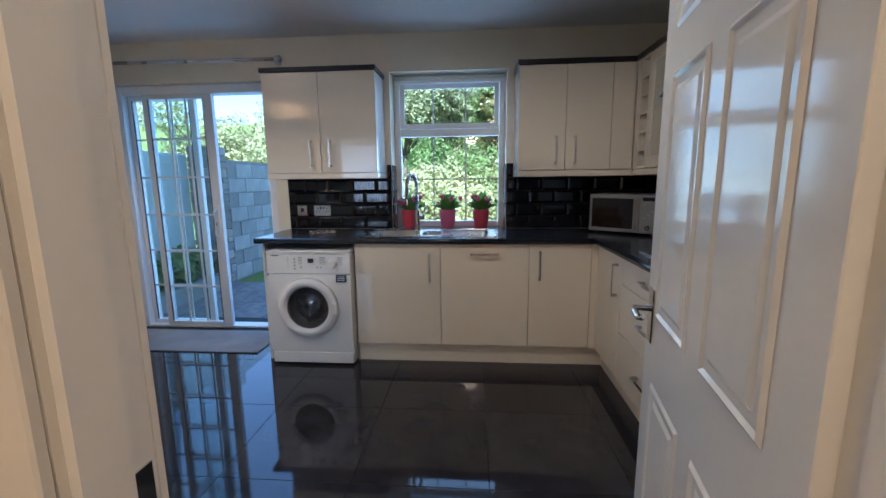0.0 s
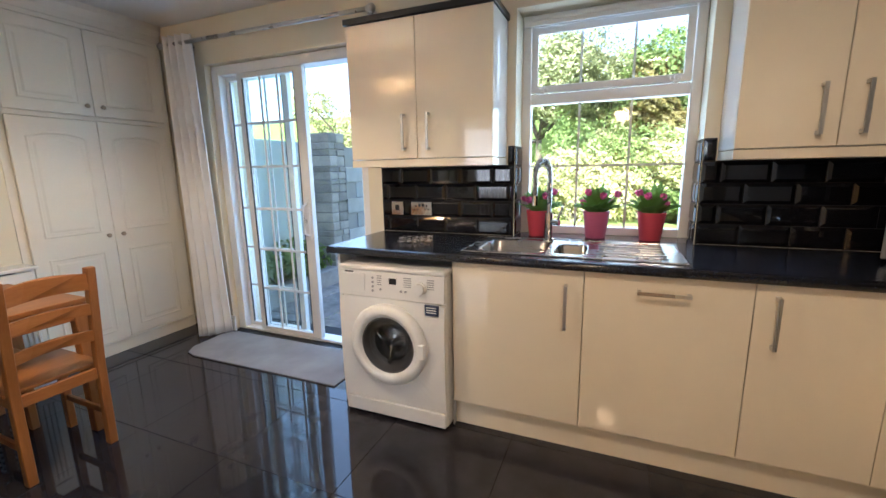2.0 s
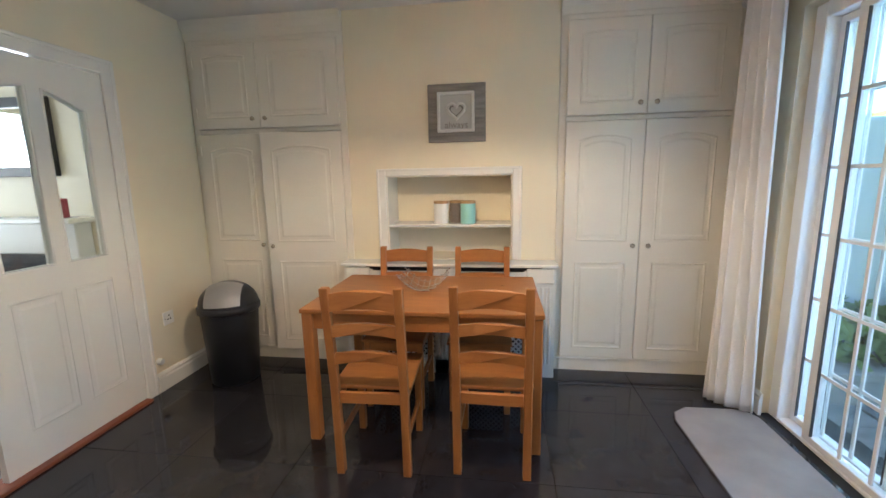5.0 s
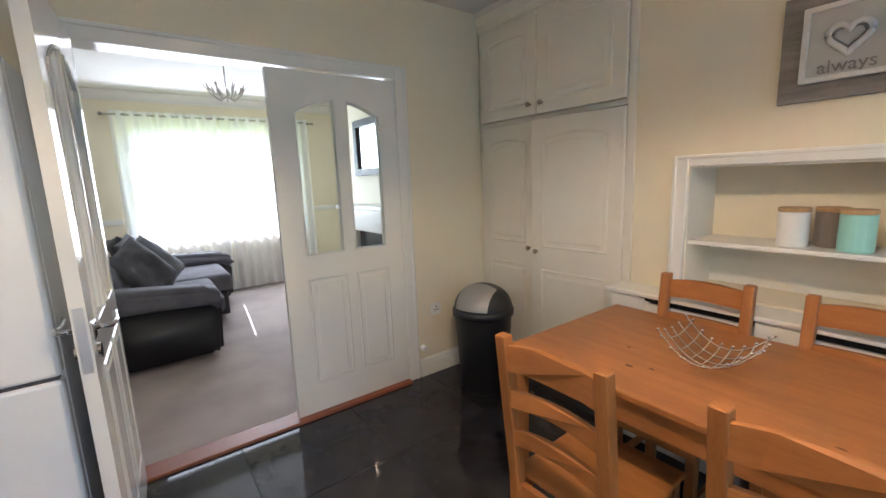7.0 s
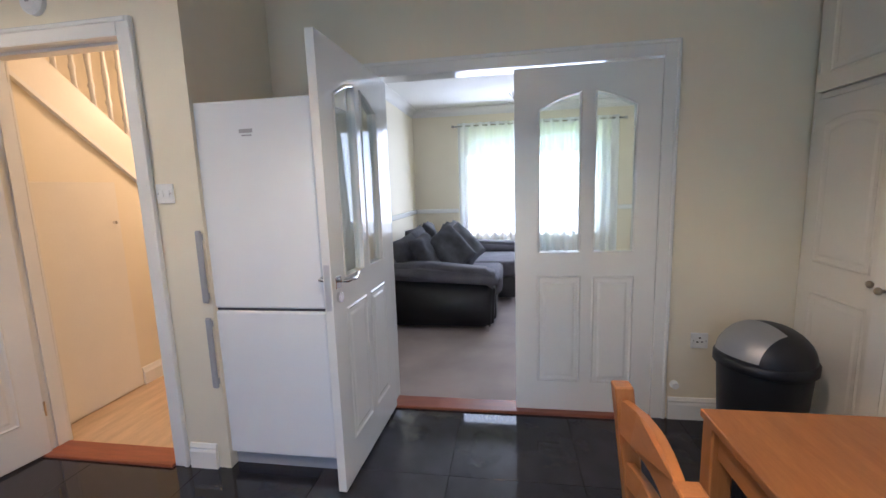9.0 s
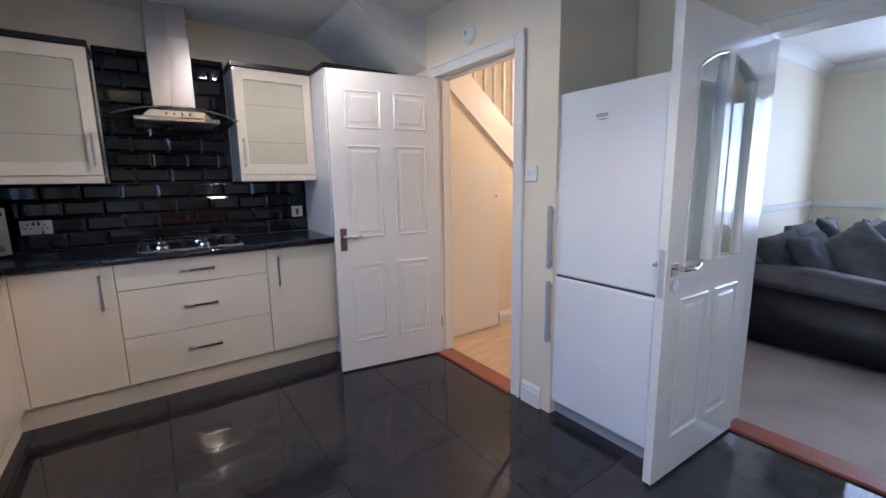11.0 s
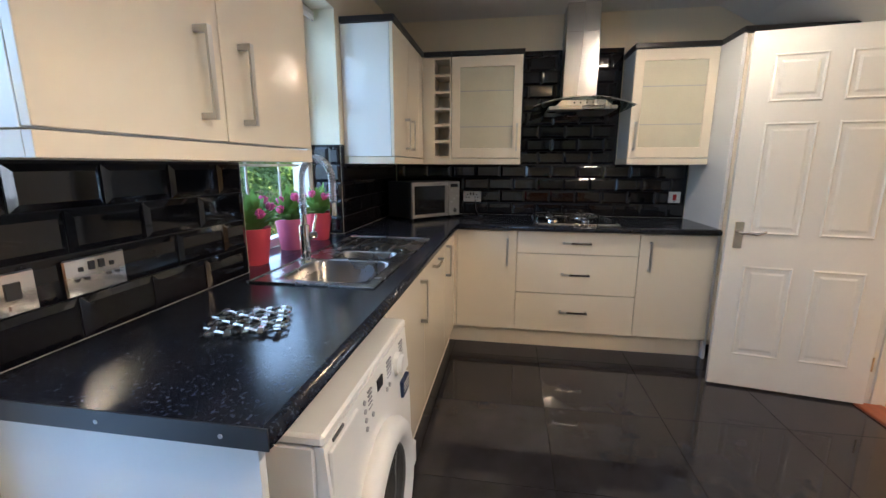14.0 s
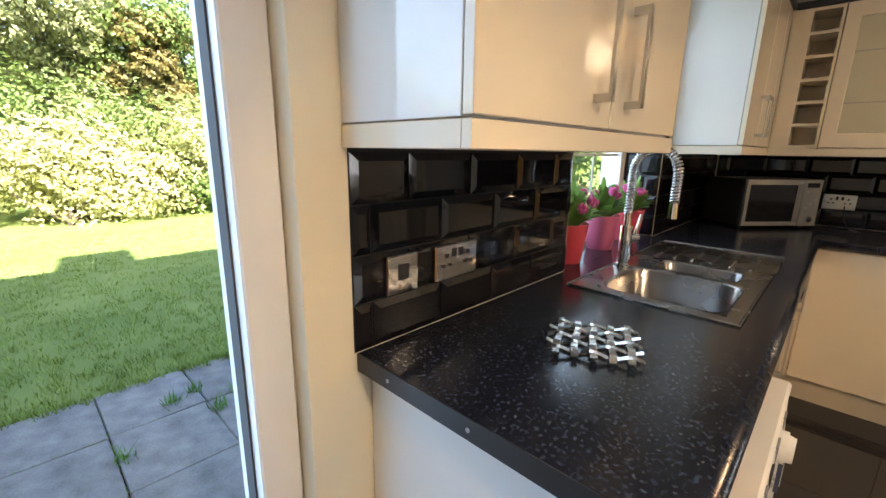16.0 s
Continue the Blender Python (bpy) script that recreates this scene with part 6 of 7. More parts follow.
part("shade", bm, PLATEW, ceiling_light, "added white metal shade that turns the light downwards", True)
bm = bmesh.new()
bmesh.ops.create_uvsphere(bm, u_segments=20, v_segments=12, radius=0.033, matrix=Matrix.Translation(KITCHEN_LIGHT))
part("bulb", bm, BULB, ceiling_light, "glowing warm bulb", True).visible_shadow = False

# ---- hall: under-stair panelling, stringer and balusters ----
SXH = 2.09
setting(block("wall_under_stairs", (SXH, SXH + 0.06, HALLS, HALLWALL - 0.11, 0, 1.44), CREAM), "cream panelling under the stairs", "panelling")
bm = bmesh.new()
prism(bm, [(HALLWALL - 0.11, 1.44), (HALLWALL - 0.11, 2.20), (-4.15, 1.44)], 0.06, lambda u, v, w: Vector((SXH + w, u, v)))
setting(part("stair_spandrel", bm, CREAM), "cream spandrel wall under the stair string", "panelling")
slope = (1.987 - 1.452) / (-3.176 + 3.845)
zat = lambda y: 1.987 + slope * (y + 3.176)
stairs = thing("staircase", (2.4, -3.6, 0), "cream painted staircase with turned balusters", "staircase")
bm = bmesh.new()
prism(bm, [(-5.2, zat(-5.2)), (-5.2, zat(-5.2) + 0.26), (HALLWALL - 0.112, zat(HALLWALL - 0.112) + 0.26), (HALLWALL - 0.112, zat(HALLWALL - 0.112))], 0.035, lambda u, v, w: Vector((SXH - 0.02 + w, u, v)))
part("string_board", bm, CUPB, stairs)
bm = bmesh.new()
prism(bm, [(-5.2, zat(-5.2) - 0.03), (-5.2, zat(-5.2)), (HALLWALL - 0.112, zat(HALLWALL - 0.112)), (HALLWALL - 0.112, zat(HALLWALL - 0.112) - 0.03)], 0.03, lambda u, v, w: Vector((SXH - 0.03 + w, u, v)))
part("string_moulding", bm, WHITE, stairs)
for k in range(12):
    y = -3.10 - 0.105 * k
    z = zat(y) + 0.26
    bm = bmesh.new()
    lathe(bm, [(0.014, 0), (0.014, 0.12), (0.02, 0.14), (0.012, 0.17), (0.019, 0.32), (0.012, 0.44), (0.02, 0.47), (0.014, 0.5), (0.014, 0.72)], (SXH, y, z - 0.01), 10)
    part("baluster", bm, WHITE, stairs, smooth=True)
for k in range(8):
    y = -3.05 - 0.23 * k
    block("tread", (SXH + 0.065, 3.19, y - 0.25, y, zat(y) + 0.02, zat(y) + 0.06), LAMINATE, stairs)
under = thing("door_5", (SXH, -3.43, 0), "flush cream cupboard door under the stairs", "cupboard door", kind="structure")
block("leaf", (SXH - 0.012, SXH - 0.0005, -3.675, -3.15, 0.01, 1.42), CUPB, under, 0.002)
bm = bmesh.new()
rod(bm, (SXH - 0.012, -3.63, 1.16), (SXH - 0.03, -3.63, 1.16), 0.009, n=12)
part("knob", bm, CHROME, under)
bm = bmesh.new()
prism(bm, [(0, 0), (0.018, 0), (0.018, 0.085), (0.012, 0.098), (0.006, 0.122), (0, 0.125)], 2.4, lambda u, v, w: Vector((SXH - u, -3.69 - w, v)))
setting(part("skirting_board", bm, WHITE), "white moulded skirting board", "skirting")

# ---- living room ----
LIVX0, LIVX1 = -1.75, 0.10
front = thing("window_2", (-0.8, LIVS - 0.2, 0.75), "white front window behind sheer curtains", "window", kind="structure")
solids("window_frame", [(LIVX0, LIVX0 + 0.06, LIVS - 0.24, LIVS - 0.17, 0.75, 2.1), (LIVX1 - 0.06, LIVX1, LIVS - 0.24, LIVS - 0.17, 0.75, 2.1), (LIVX0 + 0.06, LIVX1 - 0.06, LIVS - 0.24, LIVS - 0.17, 0.75, 0.81),
                        (LIVX0 + 0.06, LIVX1 - 0.06, LIVS - 0.24, LIVS - 0.17, 2.04, 2.1), (-0.85, -0.79, LIVS - 0.24, LIVS - 0.17, 0.81, 2.04)], UPVC, front)
block("pane", (LIVX0 + 0.06, LIVX1 - 0.06, LIVS - 0.207, LIVS - 0.203, 0.81, 2.04), GLASS, front).visible_shadow = False
VOILE = sheer("white_voile", (0.92, 0.92, 0.92), 0.02)


def voile(x0, x1, folds, label):
    c = thing("sheer_curtain", ((x0 + x1) / 2, LIVS + 0.10, 0.05), label, "curtain", "sheer living room curtains")
    bm = bmesh.new()
    cols, rws = 120, 8
    grid = [[bm.verts.new((x0 + (x1 - x0) * k / cols, LIVS + 0.10 + 0.03 * math.sin(6.28319 * folds * k / cols) * (1 - 0.2 * r / rws), 0.03 + 2.16 * r / rws)) for k in range(cols + 1)] for r in range(rws + 1)]
    for r in range(rws):
        for k in range(cols):
            bm.faces.new((grid[r][k], grid[r][k + 1], grid[r + 1][k + 1], grid[r + 1][k]))
    part("drape", bm, VOILE, c, smooth=True)


voile(-1.93, -0.85, 9, "sheer white voile curtain glowing with daylight")
voile(-0.84, 0.20, 9, "sheer white voile curtain glowing with daylight")
lrod = thing("curtain_pole", (-0.85, LIVS + 0.1, 2.15), "slim steel curtain pole over the voile curtains", "curtain pole")
bm = bmesh.new()
rod(bm, (-2.0, LIVS + 0.10, 2.15), (0.26, LIVS + 0.10, 2.15), 0.011, n=12)
part("pole", bm, STEEL, lrod, smooth=True)
for x in (-2.01, 0.27):
    bm = bmesh.new()
    bmesh.ops.create_uvsphere(bm, u_segments=12, v_segments=8, radius=0.02, matrix=Matrix.Translation((x, LIVS + 0.10, 2.15)))
    part("finial", bm, STEEL, lrod, smooth=True)
for x in (-1.97, 0.23):
    bm = bmesh.new()
    rod(bm, (x, LIVS + 0.10, 2.15), (x, LIVS + 0.001, 2.15), 0.006)
    part("bracket", bm, STEEL, lrod)


def coving(a, b, inward):
    """A curved cornice from a to b along the top of a wall."""
    a, b = Vector((*a, H)), Vector((*b, H))
    bm = bmesh.new()
    inw = Vector((*inward, 0))
    outline = [(0, 0), (0.09, 0)] + [(0.09 - 0.08 * math.sin(1.5708 * k / 6), -0.01 - 0.08 * (1 - math.cos(1.5708 * k / 6))) for k in range(7)] + [(0, -0.1)]
    prism(bm, outline, (b - a).length, lambda u, v, w: a + (b - a).normalized() * w + inw * u + Vector((0, 0, v - 0.001)))
    return setting(part("trim_coving", bm, CEIL), "white plaster coving", "coving")


coving((LIVW, LIVS), (LIVE, LIVS), (0, 1))
coving((LIVE, LIVS), (LIVE, LIVWALL - 0.11), (-1, 0))
coving((LIVW, -4.55), (LIVW, LIVWALL - 0.11), (1, 0))
for b in ((LIVE - 0.022, LIVE, LIVS, LIVWALL - 0.12, 0.955, 1.015), (0.22, LIVE - 0.022, LIVS, LIVS + 0.022, 0.955, 1.015), (LIVW, -1.95, LIVS, LIVS + 0.022, 0.955, 1.015)):
    setting(block("trim_dado_rail", b, WHITE, None, 0.006), "white moulded dado rail", "dado rail")
for b in ((LIVE - 0.018, LIVE, LIVS, LIVWALL - 0.12, 0, 0.12), (LIVW, LIVE - 0.018, LIVS, LIVS + 0.018, 0, 0.12)):
    setting(block("skirting_board", b, WHITE, None, 0.004), "white skirting board", "skirting")
LEATHER = mat("black_leather", (0.012, 0.012, 0.014), 0.4, var=0.2, size=12, bump=0.2, fine=90)
CORD = mat("grey_corded_fabric", (0.105, 0.10, 0.115), 0.9, var=0.25, size=8, bump=0.6, fine=150)
PILLOW = mat("charcoal_cushion_fabric", (0.065, 0.064, 0.07), 0.85, var=0.35, size=14, bump=0.5, fine=120)
sofa = thing("sofa", (0.2, -5.9, 0), "black leather and grey fabric sofa under the window", "sofa")
block("base", (-0.10, 0.80, -6.75, -5.12, 0.06, 0.30), LEATHER, sofa, 0.03, steps=3)
for y0, y1, x0 in ((-5.14, -4.90, -0.34), (-6.95, -6.72, -0.72)):
    bm = bmesh.new()
    prism(bm, [(x0, 0.05), (0.80, 0.05), (0.80, 0.52), (x0 + 0.05, 0.47), (x0 - 0.02, 0.42)], y1 - y0, lambda u, v, w: Vector((u, y0 + w, v)))
    bmesh.ops.bevel(bm, geom=list(bm.edges), offset=0.03, segments=3, affect="EDGES")
    part("arm", bm, LEATHER, sofa, "black leather arm", True)
    bm = bmesh.new()
    prism(bm, [(x0 - 0.04, 0.40), (0.78, 0.50), (0.78, 0.62), (0.3, 0.63), (x0 + 0.03, 0.57), (x0 - 0.05, 0.50)], y1 - y0 + 0.06, lambda u, v, w: Vector((u, y0 - 0.03 + w, v)))
    bmesh.ops.bevel(bm, geom=list(bm.edges), offset=0.04, segments=3, affect="EDGES")
    part("arm_pad", bm, CORD, sofa, "grey fabric arm pad", True)
for y0, y1, x0 in ((-5.93, -5.12, -0.42), (-6.75, -5.93, -0.62)):
    bm = bulk(bmesh.new(), x0, 0.60, y0, y1, 0.29, 0.47, 0.06, 4)
    part("seat_cushion", bm, CORD, sofa, "grey fabric seat cushion", True)
    bm = bulk(bmesh.new(), x0 + 0.06, 0.60, y0 + 0.01, y1 - 0.01, 0.05, 0.29, 0.02, 2)
    part("front_panel", bm, LEATHER, sofa, "", True)
block("backrest", (0.58, 0.83, -6.95, -4.95, 0.10, 0.68), CORD, sofa, 0.06, "grey fabric backrest", 3)
for x, y in ((-0.30, -4.93), (0.75, -4.93), (-0.62, -6.9)):
    block("foot", (x, x + 0.03, y - 0.03, y, 0, 0.06), CHROME, sofa)


def pillow(x, y, z, turn, tilt, size):
    p = thing("scatter_cushion", (x, y, z), "charcoal grey scatter cushion on the sofa", "cushion", "scatter cushions")
    bm = bmesh.new()
    n, s = 12, size * 0.43
    for side in (1, -1):
        g = []
        for i in range(n + 1):
            row = []
            for j in range(n + 1):
                u, v = -1 + 2 * i / n, -1 + 2 * j / n
                puff = max(0, (1 - u ** 4) * (1 - v ** 4)) ** 0.5
                k = 1 - 0.07 * (1 - abs(u * v)) * max(abs(u), abs(v)) ** 4
                row.append(bm.verts.new((s * u * k, side * 0.075 * puff * (1 + 0.35 * noise.noise((u * 2 + x * 7, v * 2, y * 5)) + 0.18 * noise.noise((u * 5 + x * 3, v * 3, y))), s * v * k)))
            g.append(row)
        for i in range(n):
            for j in range(n):
                f = (g[i][j], g[i + 1][j], g[i + 1][j + 1], g[i][j + 1])
                bm.faces.new(f if side < 0 else f[::-1])
    bmesh.ops.remove_doubles(bm, verts=bm.verts, dist=0.0005)
    bmesh.ops.transform(bm, matrix=Matrix.Translation((x, y, z)) @ pose(0, 0, 0, 0, tilt, 0) @ pose(0, 0, 0, 0, 0, turn), verts=bm.verts)
    part("cover", bm, PILLOW, p, smooth=True)


for x, y, z, turn, tilt, size in ((0.50, -5.20, 0.67, 62, 24, 0.44), (0.33, -5.30, 0.67, 76, 30, 0.46), (0.46, -5.62, 0.70, 80, 20, 0.50), (0.12, -5.50, 0.68, 50, 40, 0.54), (0.02, -5.78, 0.68, 58, 44, 0.54), (0.40, -6.05, 0.72, 95, 22, 0.52), (0.12, -6.22, 0.69, 74, 34, 0.54), (0.22, -6.50, 0.70, 110, 30, 0.48)):
    pillow(x, y, z, turn, tilt, size)
# chandelier
CH = Vector((-0.68, -5.5, H))
chand = thing("chandelier", CH, "small pale metal branch chandelier", "chandelier")
PALEM = mat("pale_grey_metal", (0.45, 0.42, 0.38), 0.4, 0.7)
bm = bmesh.new()
rod(bm, CH - Vector((0, 0, 0.02)), CH - Vector((0, 0, 0.22)), 0.006)
rod(bm, CH - Vector((0, 0, 0.001)), CH - Vector((0, 0, 0.025)), 0.045, n=20)
part("stem", bm, PALEM, chand)
for k in range(7):
    a = 6.28319 * k / 7
    out = Vector((math.cos(a), math.sin(a), 0))
    bm = bmesh.new()
    hub = CH - Vector((0, 0, 0.30))
    tube(bm, [hub, hub + out * 0.07 - Vector((0, 0, 0.03)), hub + out * 0.13 + Vector((0, 0, 0.02)), hub + out * 0.15 + Vector((0, 0, 0.10))], 0.006, 6)
    for q in range(3):
        c = hub + out * (0.06 + 0.04 * q) + Vector((0, 0, 0.02 * q))
        tube(bm, [c, c + out * 0.02 + Vector((0.02 * math.sin(q + k), 0.02 * math.cos(q), 0.05))], 0.004, 5)
    part("branch", bm, PALEM, chand)
# fireplace wall
fire = thing("fireplace", (-2.0, -5.3, 0), "white fireplace surround with a dark hearth opening", "fireplace")
FXX = -2.018
for y0, y1 in ((-5.95, -5.77), (-4.83, -4.65)):
    block("upright", (FXX, FXX + 0.14, y0, y1, 0, 1.04), WHITE, fire, 0.008)
block("frieze", (FXX, FXX + 0.13, -5.77, -4.83, 0.80, 1.04), WHITE, fire, 0.006)
block("mantel_shelf", (FXX, FXX + 0.22, -6.0, -4.6, 1.042, 1.085), WHITE, fire, 0.01)
block("inset", (FXX, FXX + 0.05, -5.76, -4.84, 0.0, 0.79), mat("dark_stone_inset", (0.03, 0.03, 0.035), 0.25, var=0.2), fire)
block("hearth", (FXX + 0.145, FXX + 0.45, -5.95, -4.65, 0, 0.05), mat("black_hearth_stone", (0.02, 0.02, 0.022), 0.2), fire, 0.005)
mir = thing("wall_mirror", (-2.0, -5.3, 1.4), "black-framed mirror over the fireplace", "mirror")
MIRROR = mat("mirror_glass", (0.9, 0.9, 0.9), 0.01, 1.0, var=0.0, rvar=0.0)
M0, M1, N0, N1 = -5.80, -4.85, 1.40, 2.0
block("glass", (FXX + 0.004, FXX + 0.012, M0 + 0.07, M1 - 0.07, N0 + 0.07, N1 - 0.07), MIRROR, mir, 0.0, "mirror glass")
part("mirror_frame", frame_ring((M0, M1, N0, N1), (M0 + 0.075, M1 - 0.075, N0 + 0.075, N1 - 0.075), 0.04, lambda u, v, w: Vector((FXX + w, u, v))), LEATHER, mir, "black moulded frame")
candle = thing("pillar_candle", (-1.9, -4.75, 1.085), "dark red pillar candle on the mantel shelf", "candle")
bm = bmesh.new()
lathe(bm, [(0.033, 0), (0.035, 0.004), (0.035, 0.14), (0.028, 0.145)], (-1.9, -4.75, 1.085), 20)
part("wax", bm, mat("dark_red_wax", (0.28, 0.02, 0.035), 0.4), candle, smooth=False)
bm = bmesh.new()
rod(bm, (-1.9, -4.75, 1.229), (-1.9, -4.75, 1.242), 0.0015)
part("wick", bm, DARKP, candle)

# ---- garden ----
GZ = -0.15
GRASS = mat("lawn_grass", (0.28, 0.34, 0.09), 0.9, var=0.35, size=1.5, bump=1.0, fine=200, second=(0.17, 0.24, 0.05))
setting(block("ground", (-400, 400, 2.3, 600, GZ - 0.5, GZ - 0.02), GRASS), "mown green lawn", "lawn")
setting(solids("ground_far", [(-400, -5.2, -600, 2.3, GZ - 0.5, GZ - 0.02), (6.3, 400, -600, 2.3, GZ - 0.5, GZ - 0.02), (-5.2, 6.3, -600, -7.8, GZ - 0.5, GZ - 0.02), (-5.2, 6.3, 0.3, 2.3, GZ - 0.5, GZ - 0.035)], GRASS), "grass ground round the house", "ground")
CONC = mat("weathered_concrete_slab", (0.40, 0.385, 0.37), 0.9, size=9, bump=0.9, fine=90, second=(0.20, 0.195, 0.19), lots=0.14)
patio_floor = setting(block("pavement", (-4.2, 5.2, 0.30, 2.34, GZ - 0.034, GZ - 0.022), mat("dark_joint_soil", (0.05, 0.045, 0.03), 0.95, bump=0.5)), "weathered grey concrete paving slabs", "paving")
rng = random.Random(11)
slab_mesh = {}
for i in range(-7, 9):
    for j in range(4):
        x0, y0 = -0.29 + 0.45 * 1.02 * i * 1.0, 0.31 + 0.51 * j
        key = rng.randrange(4)
        if key not in slab_mesh:
            bm = bulk(bmesh.new(), 0, 0.452, 0, 0.502, -0.03, 0, 0.006)
            for v in bm.verts:
                v.co += Vector((rng.uniform(-0.003, 0.003), rng.uniform(-0.003, 0.003), 0))
            slab_mesh[key] = bpy.data.meshes.new("paving_slab")
            bm.to_mesh(slab_mesh[key])
            bm.free()
            slab_mesh[key].materials.append(CONC)
        ob = new("paving_slab", slab_mesh[key])
        ob.parent = patio_floor
        ob.matrix_basis = Matrix.Translation((x0, y0, GZ + rng.uniform(-0.004, 0.003))) @ pose(0, 0, 0, rng.uniform(-0.5, 0.5), rng.uniform(-0.5, 0.5), rng.uniform(-0.4, 0.4))


def blades(name, spots, per, height, spread, material, label, category, seed):
    """Tufts of grass blades or weeds round the spots, as one mass."""
    r = np.random.default_rng(seed)
    spots = np.repeat(np.array(spots, float), per, axis=0)
    n = len(spots)
    a, h = r.uniform(0, 6.283, n), height * r.uniform(0.4, 1.0, n)
    base = spots + np.c_[r.normal(0, spread, n), r.normal(0, spread, n), np.zeros(n)]
    w = 0.12 * h + 0.002
    out = np.c_[np.cos(a), np.sin(a), np.zeros(n)]
    across = np.c_[-np.sin(a), np.cos(a), np.zeros(n)] * w[:, None] * 0.5
    bend = r.uniform(0.2, 0.9, n)
    up = np.c_[np.zeros(n), np.zeros(n), h]
    tip = base + up + out * (h * bend)[:, None]
    v = np.stack([base - across, base + across, tip], 1).reshape(-1, 3)
    data = bpy.data.meshes.new(name)
    data.from_pydata(v.tolist(), [], np.arange(3 * n).reshape(-1, 3).tolist())
    data.materials.append(material)
    return tagged(new(name, data), label, category, kind="stuff")


r = np.random.default_rng(4)
BLADE = mat("grass_blade", (0.32, 0.42, 0.09), 0.7, var=0.4, size=2, fine=9, second=(0.19, 0.29, 0.05))
near_lawn = np.c_[r.uniform(-1.6, 4.5, 7000), 2.33 + r.uniform(0, 1, 7000) ** 1.4 * 6.5, np.full(7000, GZ - 0.02)]
blades("lawn_grass", near_lawn, 9, 0.05, 0.03, BLADE, "short green grass blades of the lawn", "grass", 5)
edge_tufts = np.c_[r.uniform(-1.6, 3, 160), r.normal(2.33, 0.02, 160), np.full(160, GZ - 0.02)]
blades("lawn_edge_grass", edge_tufts, 16, 0.07, 0.02, BLADE, "ragged grass along the paving edge", "grass", 6)
WEED = mat("weed_leaf", (0.16, 0.33, 0.07), 0.6, var=0.3, size=20)
weeds = np.array([(0.02, 1.95, GZ - 0.01), (0.16, 2.0, GZ - 0.01), (0.35, 1.84, GZ - 0.01), (-0.26, 1.6, GZ - 0.01), (0.19, 1.72, GZ - 0.01)])
blades("paving_weeds", weeds, 40, 0.09, 0.025, WEED, "small green weeds in the paving joints", "weeds", 7)

joints = [(x, 0.31 + 0.51 * j, GZ - 0.012) for j in range(1, 4) for x in np.arange(-1.3, 1.4, 0.03) if r.uniform() < 0.45]
joints += [(-0.295 + 0.459 * i, y, GZ - 0.012) for i in range(-2, 4) for y in np.arange(0.4, 2.3, 0.03) if r.uniform() < 0.4]
blades("paving_joint_moss", joints, 7, 0.022, 0.006, WEED, "moss and fine grass in the paving joints", "moss", 9)

# ---- leaves, shrubs and trees ----


def foliage(name, blobs, count, size, material, parent, seed, label=""):
    """A crown of single bent leaves on uneven clumps; blobs hold (centre, radii)."""
    r = np.random.default_rng(seed)
    cents, norms = [], []
    share = np.array([b[1][0] * b[1][2] + b[1][1] * b[1][2] for b in blobs])
    for (c, rad), s in zip(blobs, share / share.sum()):
        n = int(count * s)
        d = r.normal(size=(n, 3))
        d /= np.linalg.norm(d, axis=1)[:, None]
        lump = 1 + 0.22 * np.sin(5 * d[:, 0] + 3 * c[0]) * np.sin(4 * d[:, 1] + c[1]) + 0.18 * np.sin(9 * d[:, 2] + 7 * d[:, 0] + c[2])
        depth = r.uniform(0.55, 1.05, n) ** 0.5 * lump
        cents.append(np.array(c) + d * np.array(rad) * depth[:, None])
        norms.append(d)
    p, d = np.concatenate(cents), np.concatenate(norms)
    n = len(p)
    nrm = d + r.normal(0, 0.6, (n, 3)) + np.array((0, 0, 0.4))
    nrm /= np.linalg.norm(nrm, axis=1)[:, None]
    t = np.cross(nrm, r.normal(size=(n, 3)))
    t /= np.linalg.norm(t, axis=1)[:, None]
    b = np.cross(nrm, t)
    s = size * r.uniform(0.6, 1.3, n)[:, None]
    v = np.stack([p - t * s * 0.5, p + b * s * 0.28 + nrm * s * 0.06, p + t * s * 0.5, p - b * s * 0.28 + nrm * s * 0.06], 1)
    v = (v - np.array(home(parent))).reshape(-1, 3)
    data = bpy.data.meshes.new(name)
    data.from_pydata(v.tolist(), [], np.arange(4 * n).reshape(-1, 4).tolist())
    data.materials.append(material)
    ob = new(name, data)
    ob.parent = parent
    return tagged(ob, label)


LIME = leafmat("lime_shrub_leaf", (0.50, 0.54, 0.13), (0.31, 0.39, 0.08))
PALE = leafmat("variegated_leaf", (0.70, 0.66, 0.36), (0.47, 0.48, 0.18))
OLIVE = leafmat("grey_green_leaf", (0.45, 0.46, 0.23), (0.30, 0.33, 0.14))
DEEP = leafmat("deep_green_leaf", (0.27, 0.35, 0.10), (0.16, 0.24, 0.06))
RUST = leafmat("olive_brown_leaf", (0.33, 0.25, 0.08), (0.18, 0.17, 0.05))
BARK = mat("grey_brown_bark", (0.11, 0.085, 0.06), 0.9, var=0.4, size=8, bump=0.8)


